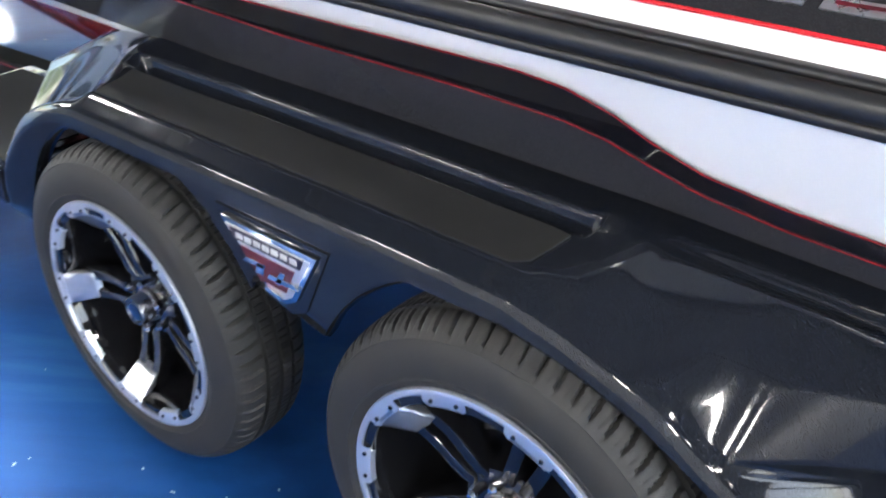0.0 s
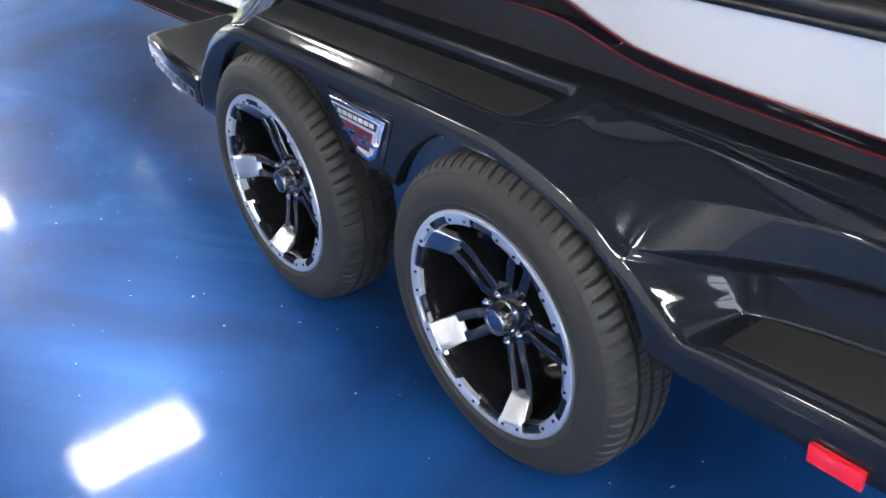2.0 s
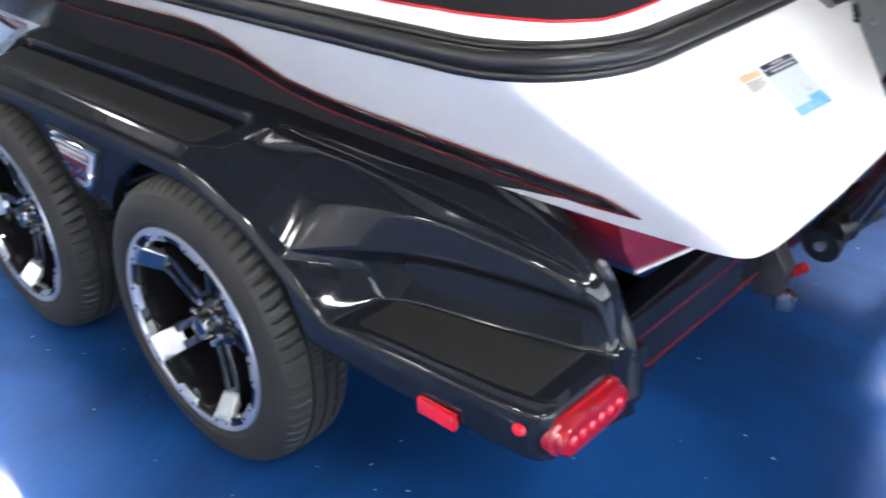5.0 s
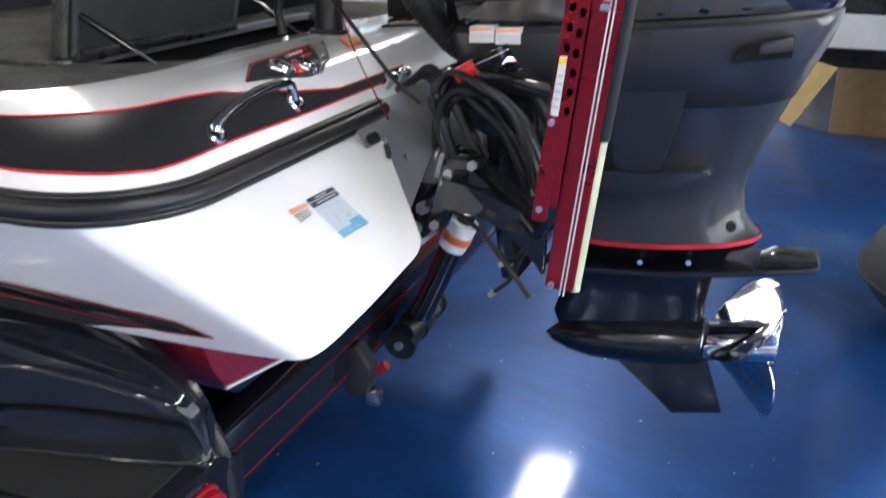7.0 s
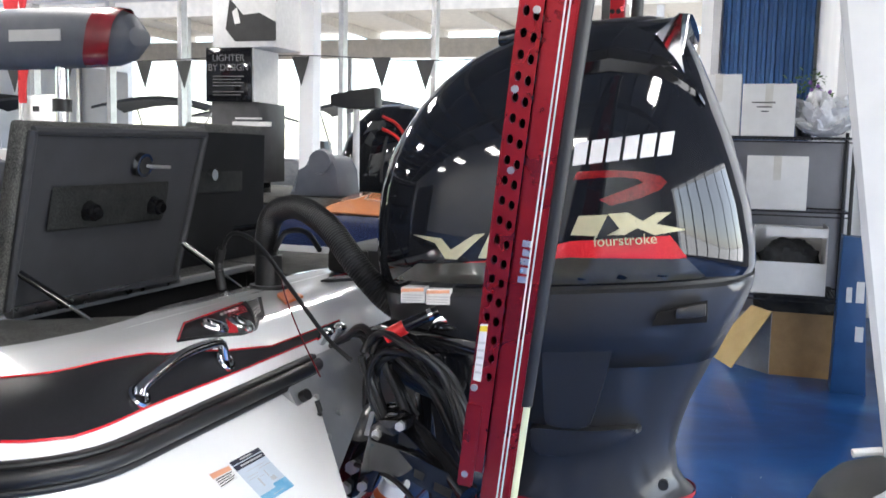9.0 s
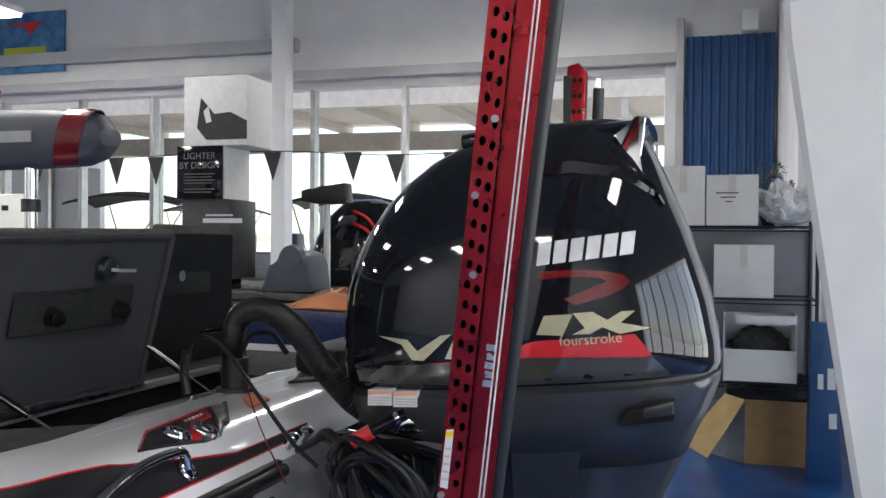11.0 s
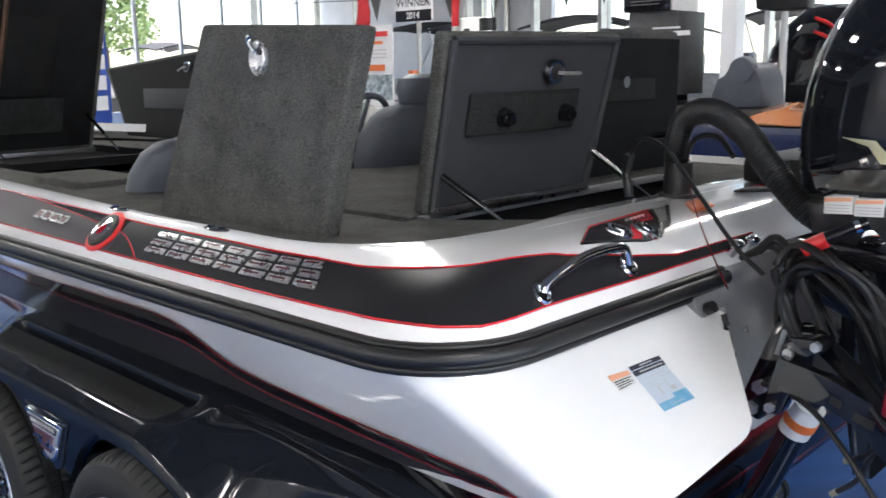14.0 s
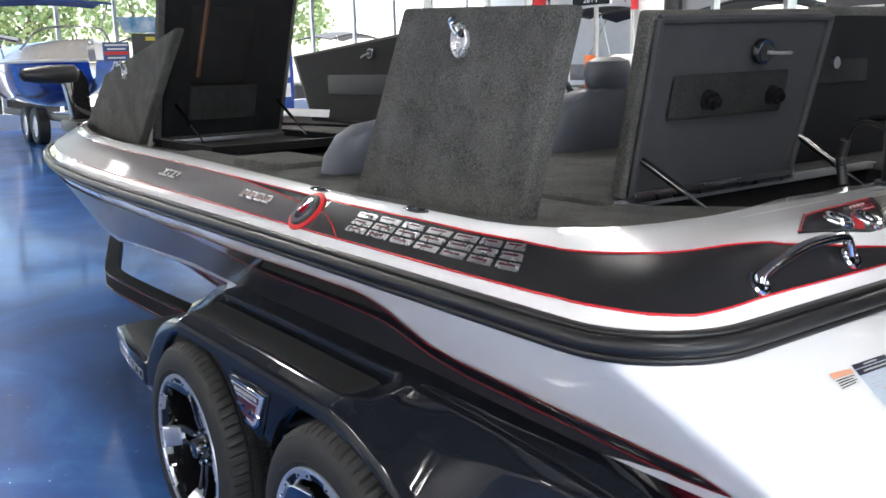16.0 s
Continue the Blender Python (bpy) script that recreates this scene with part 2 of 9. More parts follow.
def box(bm, x0, x1, y0, y1, z0, z1, bevel=0.0, m=None):
    r = bmesh.ops.create_cube(bm, size=1)
    vs = r["verts"]
    bmesh.ops.scale(bm, verts=vs, vec=(x1 - x0, y1 - y0, z1 - z0))
    bmesh.ops.translate(bm, verts=vs, vec=((x0 + x1) / 2, (y0 + y1) / 2, (z0 + z1) / 2))
    if m is not None:
        bmesh.ops.transform(bm, verts=vs, matrix=m)
    if bevel:
        es = list({e for v in vs for e in v.link_edges})
        bmesh.ops.bevel(bm, geom=es, offset=bevel, segments=2, affect="EDGES", profile=0.6)
    return bm


def B():
    return bmesh.new()


def cyl(bm, a, b, r1, r2=None, seg=20, caps=True):
    a, b = Vector(a), Vector(b)
    r2 = r1 if r2 is None else r2
    d = b - a
    m = Matrix.Translation((a + b) / 2) @ d.to_track_quat("Z", "Y").to_matrix().to_4x4()
    bmesh.ops.create_cone(bm, cap_ends=caps, segments=seg, radius1=r1, radius2=r2, depth=d.length, matrix=m)
    return bm


def smooth_path(pts, n):
    """n points of a smooth curve through pts."""
    p = np.array(pts, float)
    d = np.r_[0, np.cumsum(np.linalg.norm(np.diff(p, axis=0), axis=1) + 1e-9)]
    t = np.linspace(0, d[-1], n)
    out = []
    m = np.zeros_like(p)
    m[1:-1] = (p[2:] - p[:-2]) / (d[2:] - d[:-2])[:, None]
    m[0], m[-1] = (p[1] - p[0]) / (d[1] - d[0]), (p[-1] - p[-2]) / (d[-1] - d[-2])
    for x in t:
        i = min(len(p) - 2, max(0, int(np.searchsorted(d, x, "right")) - 1))
        h = d[i + 1] - d[i]
        u = (x - d[i]) / h
        out.append((2 * u**3 - 3 * u**2 + 1) * p[i] + (u**3 - 2 * u**2 + u) * h * m[i] + (-2 * u**3 + 3 * u**2) * p[i + 1] + (u**3 - u**2) * h * m[i + 1])
    return np.array(out)


def tube(bm, pts, r, seg=10, n=0, ribs=0.0):
    """A round tube along pts; r a number or one for each point; ribs: the depth of its corrugation."""
    p = smooth_path(pts, n) if n else np.array(pts, float)
    k = len(p)
    up = Vector((0.13, 0.21, 1)).normalized()
    rows = []
    for i in range(k):
        t = Vector(p[min(k - 1, i + 1)] - p[max(0, i - 1)]).normalized()
        a = t.cross(up).normalized()
        b = t.cross(a)
        rr = (r[i] if hasattr(r, "__len__") else r) * (1 - ribs * (i % 2))
        rows.append([bm.verts.new(Vector(p[i]) + rr * (math.cos(2 * math.pi * j / seg) * a + math.sin(2 * math.pi * j / seg) * b)) for j in range(seg)])
    for i in range(k - 1):
        for j in range(seg):
            bm.faces.new((rows[i][j], rows[i][(j + 1) % seg], rows[i + 1][(j + 1) % seg], rows[i + 1][j]))
    bm.faces.new(rows[0][::-1])
    bm.faces.new(rows[-1])
    return bm


def grid(bm, rows, close_u=False, close_v=False, mat=0):
    """A sheet through rows of points."""
    vs = [[bm.verts.new(tuple(p)) for p in row] for row in rows]
    nu, nv = len(vs), len(vs[0])
    for i in range(nu if close_u else nu - 1):
        for j in range(nv if close_v else nv - 1):
            q = (vs[i][j], vs[(i + 1) % nu][j], vs[(i + 1) % nu][(j + 1) % nv], vs[i][(j + 1) % nv])
            if len(set(q)) == 4:
                f = bm.faces.new(q)
                f.material_index = mat
    return vs


def thick(bm, t):
    """Gives a sheet a thickness t along its normals."""
    bmesh.ops.recalc_face_normals(bm, faces=bm.faces)
    bmesh.ops.solidify(bm, geom=list(bm.faces), thickness=t)
    return bm


def prism(bm, pts, axis, a, b, bevel=0.0):
    """A flat outline given in the two other axes, stretched along axis from a to b."""
    def place(u, v, w):
        return {"x": (w, u, v), "y": (u, w, v), "z": (u, v, w)}[axis]
    lo = [bm.verts.new(place(u, v, a)) for u, v in pts]
    hi = [bm.verts.new(place(u, v, b)) for u, v in pts]
    fs = [bm.faces.new(lo), bm.faces.new(hi[::-1])]
    for i in range(len(pts)):
        j = (i + 1) % len(pts)
        fs.append(bm.faces.new((lo[i], hi[i], hi[j], lo[j])))
    if bevel:
        es = list({e for f in fs for e in f.edges})
        bmesh.ops.bevel(bm, geom=es, offset=bevel, segments=2, affect="EDGES", profile=0.6)
    return bm


def lathe(bm, profile, centre, seg=48, mod=None):
    """Turns a profile of (r, y) round an axle along y through centre."""
    cx, cy, cz = centre
    rows = []
    for i in range(seg):
        a = 2 * math.pi * i / seg
        row = []
        for k, (r, y) in enumerate(profile):
            rr = r + (mod(i, k) if mod else 0)
            row.append((cx + rr * math.cos(a), cy + y, cz + rr * math.sin(a)))
        rows.append(row)
    grid(bm, rows, close_u=True)
    return bm


def chaikin(pts, n=2):
    p = [np.array(q, float) for q in pts]
    for _ in range(n):
        out = [p[0]]
        for a, b in zip(p[:-1], p[1:]):
            out += [0.75 * a + 0.25 * b, 0.25 * a + 0.75 * b]
        p = out + [p[-1]]
    return p


def text(name, words, size, m, material, parent=None, depth=0.001):
    cu = bpy.data.curves.new(name, "FONT")
    cu.body, cu.size, cu.extrude, cu.align_x, cu.align_y = words, size, depth, "CENTER", "CENTER"
    tmp = bpy.data.objects.new(name, cu)
    me = bpy.data.meshes.new_from_object(tmp)
    bpy.data.objects.remove(tmp)
    me.transform(m)
    me.materials.append(material)
    ob = new(name, me)
    if parent is not None:
        off = Vector()
        p = parent
        while p is not None:
            off += p.location
            p = p.parent
        ob.parent, ob.location = parent, -off
    return ob


CY = 1.25          # the boat's centre line

# ---------------------------------------------------------------- the showroom
def showroom():
    bm = B()
    box(bm, -24.1, 6.1, -8.1, 9.1, -0.1, 0.0)
    box(bm, -24.1, -14.05, 9.1, 20.1, -0.1, 0.0)
    alone("floor", bm, FLOOR, "glossy swirled metallic blue epoxy showroom floor", "floor", kind="structure", smooth=False)
    bm = B()
    bmesh.ops.create_grid(bm, x_segments=2, y_segments=2, size=900)
    bmesh.ops.translate(bm, verts=bm.verts, vec=(0, 0, -0.12))
    alone("ground", bm, varied("pale_concrete", (0.42, 0.41, 0.39), (0.5, 0.49, 0.47), 0.85, 0, 0, 0.4, 20, 0.3), "pale sunlit concrete yard outside the showroom", "ground", kind="structure", smooth=False)
    # ceiling with purlins and beams
    bm = B()
    box(bm, -24.3, 6.3, -8.3, 9.35, 5.6, 5.75)
    box(bm, -24.3, -13.9, 9.35, 20.3, 5.6, 5.75)
    for i in range(16):
        x = -23.6 + i * 1.9
        box(bm, x, x + 0.12, -8.2, 8.99, 5.38, 5.597)
    for y in (-4.5, 0, 4.5):
        box(bm, -24.0, 5.9, y, y + 0.25, 5.0, 5.377)
    alone("ceiling", bm, CEIL, "grey painted metal ceiling with purlins and beams", "ceiling", kind="structure", smooth=False)
    # the wall behind the engine: window band, header above it
    bm = B()
    box(bm, -14, 8, 9.0, 9.25, 3.45, 5.6)
    alone("wall_header", bm, WHITEPAINT, "white painted wall above the long window band", "wall", kind="structure", smooth=False)
    bm = B()
    box(bm, -14, 1.3, 8.98, 9.22, 0.0, 0.5)
    alone("wall_sill", bm, WHITEPAINT, "low white wall under the window band", "wall", kind="structure", smooth=False)
    bm = B()
    box(bm, 1.30, 8, 9.0, 9.25, 0.0, 3.45)
    alone("wall_north", bm, WHITEPAINT, "white painted wall beside the window band", "wall", kind="structure", smooth=False)
    win = thing("window_1", "long showroom window band with thin steel mullions", "window", (-6, 9.1, 0.5), kind="structure")
    for x in (-12.4, -9.6, -7.2, -6.0, -4.94, -3.9, -2.75, -1.61, -0.5, 0.6):
        bm = B()
        box(bm, x - 0.03, x + 0.03, 9.03, 9.15, 0.5, 3.45)
        part("mullion", bm, STEEL, win, smooth=False)
    bm = B()
    box(bm, -14, 1.3, 8.99, 9.2, 3.36, 3.447)
    part("window_frame", bm, GREYPAINT, win, smooth=False)
    bm = B()
    box(bm, -3.08, -2.90, 8.62, 8.82, 0, 5.6, 0.01)
    alone("column", bm, WHITEPAINT, "square white painted steel column by the window", "column", kind="structure", smooth=False)
    # side walls with wide glazed openings; unseen south wall added, pale to bounce light
    bm = B()
    for b in ((6.0, 6.2, -8, 9.0, 3.0, 5.6), (6.0, 6.2, -8, 9.0, 0, 0.35), (6.0, 6.2, 4.0, 9.0, 0.35, 3.0), (6.0, 6.2, -8, -5.0, 0.35, 3.0)):
        box(bm, *b)
    alone("wall_east", bm, SLATE, "slate painted showroom wall with a wide window opening", "wall", kind="structure", smooth=False)
    win = thing("window_3", "wide east window with dark mullions", "window", (6.1, -0.5, 0.35), kind="structure")
    for i in range(8):
        bm = B()
        y = -5.0 + i * 9.0 / 7
        box(bm, 5.86, 5.92, y - 0.05, y + 0.05, 0.35, 3.0)
        part("mullion", bm, DARKSTEEL, win, smooth=False)
    bm = B()
    box(bm, -24, 6.0, -8.2, -8.0, 0, 5.6)
    alone("wall_south", bm, PALEPAINT, "unseen plain pale wall added to close the room and bounce light", "wall", kind="structure", smooth=False)
    bm = B()
    box(bm, -24.2, -24, -8, 20, 0, 0.4)
    box(bm, -24.2, -24, -8, 20, 4.4, 5.6)
    alone("wall_west", bm, WHITEPAINT, "white wall strips above and below the front windows", "wall", kind="structure", smooth=False)
    win = thing("window_2", "tall front windows with white posts", "window", (-24, 0, 0.4), kind="structure")
    for i in range(19):
        bm = B()
        y = -8 + i * 1.5
        box(bm, -24.16, -24.04, y, y + 0.09, 0.4, 4.4)
        part("mullion", bm, WHITEPAINT, win, smooth=False)
    bm = B()
    box(bm, -24, -14, 20, 20.2, 0, 5.6)
    box(bm, -14.1, -14, 9.25, 20, 3.45, 5.6)
    alone("wall_back", bm, WHITEPAINT, "plain white wall closing the showroom", "wall", kind="structure", smooth=False)


def ceiling_light(at, hx, hy):
    t = thing("ceiling_light", "white panel light hanging from the ceiling, some added only as fill", "ceiling light", at, "ceiling strip lights")
    x, y, z = at
    bm = B()
    box(bm, x - hx - 0.02, x + hx + 0.02, y - hy - 0.02, y + hy + 0.02, z, z + 0.07, 0.008)
    part("housing", bm, WHITEPAINT, t)
    bm = B()
    box(bm, x - hx, x + hx, y - hy, y + hy, z - 0.03, z - 0.002, 0.008)
    part("diffuser", bm, LAMP, t)
    for s in (-0.6, 0.6):
        bm = B()
        px, py = x, y + s * hy
        cyl(bm, (px, py, z + 0.07), (px, py, 5.6), 0.005, seg=6)
        part("hanger", bm, STEEL, t)
    return t


showroom()
# Row at y -6.2 and (3.4, -0.9): unseen lights added to brighten the boat.
for lx, ly in ((-5.45, 0.35), (-11.1, 0.3), (-0.05, 6.6), (-5.6, 6.6), (-11.2, 6.6), (3.4, -0.9), (-7.7, -6.2), (-4.95, -6.2), (-2.2, -6.2), (0.55, -6.2), (3.3, -6.2), (-16.5, 0.3), (-16.5, 6.6), (-2.8, 3.4)):
    ceiling_light((lx, ly, 4.0), *((0.27, 0.50) if lx < -5 and ly < 1 else (0.22, 0.68)))


# ---------------------------------------------------------------- boat: its lines
def rail_plan():
    """The gunwale's outer line seen from above: bow, port side, rounded corner, stern."""
    pts = []
    for i in range(29):
        u = (1 - i / 28.0) ** 0.6 if i else 1.0
        y = CY - 1.15 * max(0.0, 1 - u**2.6) ** (1 / 1.8)
        pts.append((-1.8 - 2.95 * u, y))
    for x in np.linspace(-1.7, 0.68, 40):
        pts.append((x, 0.10))
    for a in np.linspace(0, 90, 11)[1:]:
        pts.append((0.68 + 0.2 * math.sin(radians(a)), 0.30 - 0.2 * math.cos(radians(a))))
    for y in np.linspace(0.34, CY, 22):
        pts.append((0.88, y))
    p = np.array(pts)
    d = np.r_[0, np.cumsum(np.linalg.norm(np.diff(p, axis=0), axis=1))]
    n = 200
    s = np.linspace(0, d[-1], n)
    return np.c_[np.interp(s, d, p[:, 0]), np.interp(s, d, p[:, 1])]


PLAN = rail_plan()
TAN = np.gradient(PLAN, axis=0)
TAN /= np.linalg.norm(TAN, axis=1)[:, None]
NOR = np.c_[-TAN[:, 1], TAN[:, 0]]
ARC = np.r_[0, np.cumsum(np.linalg.norm(np.diff(PLAN, axis=0), axis=1))]


def sheer(x):
    """How much higher the gunwale is towards the bow."""
    return 0.05 * max(0.0, (-1.5 - x) / 3.3) ** 1.5


def inner_edge():
    """The gunwale's inner line, station by station."""
    aft = [(0.30, 0.10, 0.30, 0.217), (0.48, 0.10, 0.395, 0.235), (0.68, 0.10, 0.465, 0.272), (0.80, 0.14, 0.515, 0.32), (0.86, 0.21, 0.550, 0.38), (0.88, 0.30, 0.572, 0.45), (0.88, 0.50, 0.590, 0.58), (0.88, 0.70, 0.598, 0.73), (0.88, CY, 0.60, CY)]
    stern = [i for i in range(200) if PLAN[i][0] > 0.25]
    keys = [ARC[min(stern, key=lambda i: (PLAN[i][0] - a) ** 2 + (PLAN[i][1] - b) ** 2)] for a, b, _, _ in aft]
    out = []
    for i in range(200):
        x = PLAN[i][0]
        if x > 0.30 and ARC[i] >= keys[0]:
            out.append((np.interp(ARC[i], keys, [k[2] for k in aft]), np.interp(ARC[i], keys, [k[3] for k in aft])))
        else:
            w = 0.117 + 0.09 * min(1, max(0, (-0.2 - x) / 1.4))
            out.append(PLAN[i] + NOR[i] * w)
    return np.array(out)


INNER = inner_edge()


CAP_PROFILE = [(0.0, 1.058), (0.10, 1.078), (0.30, 1.103), (0.60, 1.138), (0.74, 1.152), (0.84, 1.165), (0.92, 1.172), (1.0, 1.174)]


STERN_PROFILE = [(0.0, 1.058), (0.012, 1.082), (0.03, 1.106), (0.06, 1.140), (0.09, 1.160), (0.13, 1.169), (0.3, 1.174)]
TURN = ARC[int(np.argmin(np.hypot(PLAN[:, 0] - 0.55, PLAN[:, 1] - 0.10)))], ARC[int(np.argmin(np.hypot(PLAN[:, 0] - 0.88, PLAN[:, 1] - 0.50)))]


def cap_height(i, u):
    """Height of the gunwale: an even slope along the side, a steep edge round the stern."""
    w = float(np.linalg.norm(INNER[i] - PLAN[i]))
    b = min(1.0, max(0.0, (ARC[i] - TURN[0]) / (TURN[1] - TURN[0])))
    b = b * b * (3 - 2 * b)
    side = np.interp(u, *zip(*CAP_PROFILE))
    return float((1 - b) * side + b * np.interp(u * w, *zip(*STERN_PROFILE))) + sheer(PLAN[i][0])


def cap_point(i, u, lift=0.0):
    """A point of the gunwale: station i along the plan, u from the rail (0) to the inner edge (1)."""
    d = INNER[i] - PLAN[i]
    w = float(np.linalg.norm(d))
    d = d / w
    slope = (cap_height(i, min(1, u + 0.02)) - cap_height(i, max(0, u - 0.02))) / (min(1, u + 0.02) - max(0, u - 0.02)) / w
    n = np.array([-slope * d[0], -slope * d[1], 1.0])
    n /= np.linalg.norm(n)
    return np.array([*(PLAN[i] + d * u * w), cap_height(i, u)]) + lift * n


def station(x=None, y=None):
    """The index along the plan at a place on the port side (x) or on the stern (y)."""
    if y is not None:
        k = [i for i in range(200) if PLAN[i][0] > 0.8]
        return min(k, key=lambda i: abs(PLAN[i][1] - y))
    k = [i for i in range(200) if PLAN[i][1] < 0.9 and PLAN[i][0] < 0.75]
    return min(k, key=lambda i: abs(PLAN[i][0] - x))


def mirror(bm):
    """Adds the starboard half."""
    g = bmesh.ops.duplicate(bm, geom=list(bm.verts) + list(bm.edges) + list(bm.faces))
    vs = [v for v in g["geom"] if isinstance(v, bmesh.types.BMVert)]
    for v in vs:
        v.co.y = 2 * CY - v.co.y
    return bm


def chine(x):
    """Offset inboard from the rail and height of the chine."""
    f = max(0.0, (-0.8 - x) / 3.9)
    k = min(1.0, max(0.0, (f - 0.1) / 0.65))
    k = k * k * (3 - 2 * k)
    return 0.15 + 0.07 * math.sin(math.pi * min(1.0, f)), 0.758 - 0.115 * k + 0.055 * min(1.0, max(0.0, (-2.7 - x) / 1.1)) + 0.12 * max(0.0, (f - 0.85) / 0.15) ** 2


def side_point(x, z, lift=0.0):
    """A point of the port topsides at x and height z."""
    i = station(x) if x < 0.7 else None
    off, zc = chine(x)
    if x > 0.7:
        p, n = np.array([x, 0.10]), np.array([0, 1.0])
    else:
        p, n = PLAN[i].copy(), NOR[i]
        p = p + (x - p[0]) * np.array([1.0, TAN[i][1] / max(0.3, TAN[i][0])])
    zr = 1.012 + sheer(x)
    v = (zr - z) / (zr - zc)
    q = p + n * off * v
    return np.array([q[0] - lift * 0.86 * n[0], q[1] - lift * 0.86 * n[1], z - lift * 0.5])


boat = thing("bass_boat", "white, black and red bass boat with open hatches on trailer", "boat", (-1.5, CY, 0.45))


def by_index(p, idx):
    """A smooth curve through points, taken by their index."""
    out = []
    for t in idx:
        i = min(len(p) - 2, int(t))
        u = t - i
        m0 = (p[i + 1] - p[max(0, i - 1)]) / 2
        m1 = (p[min(len(p) - 1, i + 2)] - p[i]) / 2
        out.append((2 * u**3 - 3 * u**2 + 1) * p[i] + (u**3 - 2 * u**2 + u) * m0 + (-2 * u**3 + 3 * u**2) * p[i + 1] + (u**3 - u**2) * m1)
    return out


def hull():
    # topsides: ruled between the rail and the chine, sponson at the stern
    ks = [i for i in range(200) if PLAN[i][1] < CY and PLAN[i][0] < 0.70] 
    rows = []
    for i in ks[::2]:
        x = PLAN[i][0]
        off, zc = chine(x)
        zr = 1.012 + sheer(x)
        off = min(off, 0.98 * (CY - PLAN[i][1]) + 0.0)
        low = np.array([*(PLAN[i] + NOR[i] * off), zc])
        low[1] = min(low[1], CY)
        top = np.array([*PLAN[i], zr + 0.006])
        rows.append([top + (low - top) * v for v in np.linspace(0, 1, 9)])
    # the sponson: upper line turns round the corner, lower line runs on aft to the crease
    tops = [(0.70, 0.10, 1.018), (0.715, 0.10, 1.018), (0.735, 0.101, 1.018), (0.76, 0.106, 1.018), (0.80, 0.128, 1.018), (0.845, 0.168, 1.018), (0.87, 0.215, 1.018), (0.88, 0.30, 1.018), (0.88, 0.50, 1.018), (0.875, 0.72, 1.018), (0.862, 0.92, 1.018), (0.86, 1.02, 1.018)]
    lows = [(0.71, 0.251, 0.757), (0.85, 0.247, 0.761), (0.97, 0.241, 0.768), (1.06, 0.235, 0.777), (1.094, 0.240, 0.783), (1.108, 0.260, 0.787), (1.114, 0.29, 0.790), (1.120, 0.33, 0.797), (1.130, 0.42, 0.813), (1.142, 0.53, 0.838), (1.146, 0.60, 0.852), (1.135, 0.645, 0.868)]
    idx = np.linspace(0, len(tops) - 1, 45)
    even = np.c_[np.arange(len(tops)) * 10.0, np.array(tops)], np.c_[np.arange(len(lows)) * 10.0, np.array(lows)]
    tp, lw = [by_index(e[:, 1:], idx) for e in even]
    for a, b in zip(tp, lw):
        rows.append([a + (b - a) * v for v in np.linspace(0, 1, 9)])
    bm = B()
    grid(bm, rows)
    # inner face of the sponson, towards the engine
    inner = [rows[-1], [p + np.array([-0.22, -0.05, 0.0]) for p in rows[-1]]]
    grid(bm, inner)
    # underside of the sponson
    under = [[r[-1] for r in rows[-45:]], [np.array([0.92, min(0.9, 0.36 + 0.35 * i / 44), 0.80]) for i in range(45)]]
    grid(bm, under)
    mirror(bm)
    for v in bm.verts:
        if v.co.y > CY and v.co.x > 0.8:
            v.co.x = 0.8 + (v.co.x - 0.8) * 0.35
    part("hull_side", bm, WHITE, boat, "glossy white gelcoat topsides with dark graphics")
    # planing bottom in dark red
    rows = []
    for i in ks[::3]:
        x = PLAN[i][0]
        off, zc = chine(x)
        off = min(off, 0.98 * (CY - PLAN[i][1]))
        a = np.array([*(PLAN[i] + NOR[i] * off), zc + 0.004])
        a[1] = min(a[1], CY)
        zk = 0.45 + 0.12 * min(1.0, max(0.0, (-1.2 - x) / 1.2)) + 0.3 * max(0.0, (-3.0 - x) / 1.8) ** 2
        b = np.array([a[0], CY, min(zk, zc)])
        k = min(1.0, (CY - a[1]) / 0.6)
        d = k * float(np.interp(x, [-2.5, -1.4], [0.12, 1.0]))
        q = [a, a + np.array([0, 0.05 * k, -0.015 * d]), a + np.array([0, 0.085 * k, -0.10 * d]), a + np.array([0, 0.12 * k, -0.150 * d])]
        q[3][2] = max(q[3][2], b[2])
        rows.append(q + [q[3] + (b - q[3]) * v for v in (0.33, 0.66, 1.0)])
    last = rows[-1]
    for k in range(1, 4):
        rows.append([p + np.array([0.062 * k, 0, 0]) for p in last])
    bm = B()
    grid(bm, rows)
    end = rows[-1]
    grid(bm, [end, [p * np.array([1, 1, 0]) + np.array([0.02, 0, 0.95]) for p in end]])
    mirror(bm)
    part("hull_bottom", bm, BOTTOM, boat, "dark red gelcoat bottom")
    bm = B()
    tube(bm, [p + np.array([0.002, 0, -0.004]) for p in end[3:6]], 0.004, 6)
    part("bottom_trim", bm, WHITE, boat, "white edge line")


def side_patch(name, xs, upper, lower, material, lift, label=""):
    """A painted field on the topsides between two lines of height."""
    rows = []
    for x in xs:
        a, b = upper(x), lower(x)
        rows.append([side_point(x, a + (b - a) * v, lift) for v in np.linspace(0, 1, 7)])
    bm = B()
    grid(bm, rows)
    return part(name, bm, material, boat, label)


def line_of(pts):
    xs, zs = zip(*pts)
    return lambda x: float(np.interp(x, xs, zs))


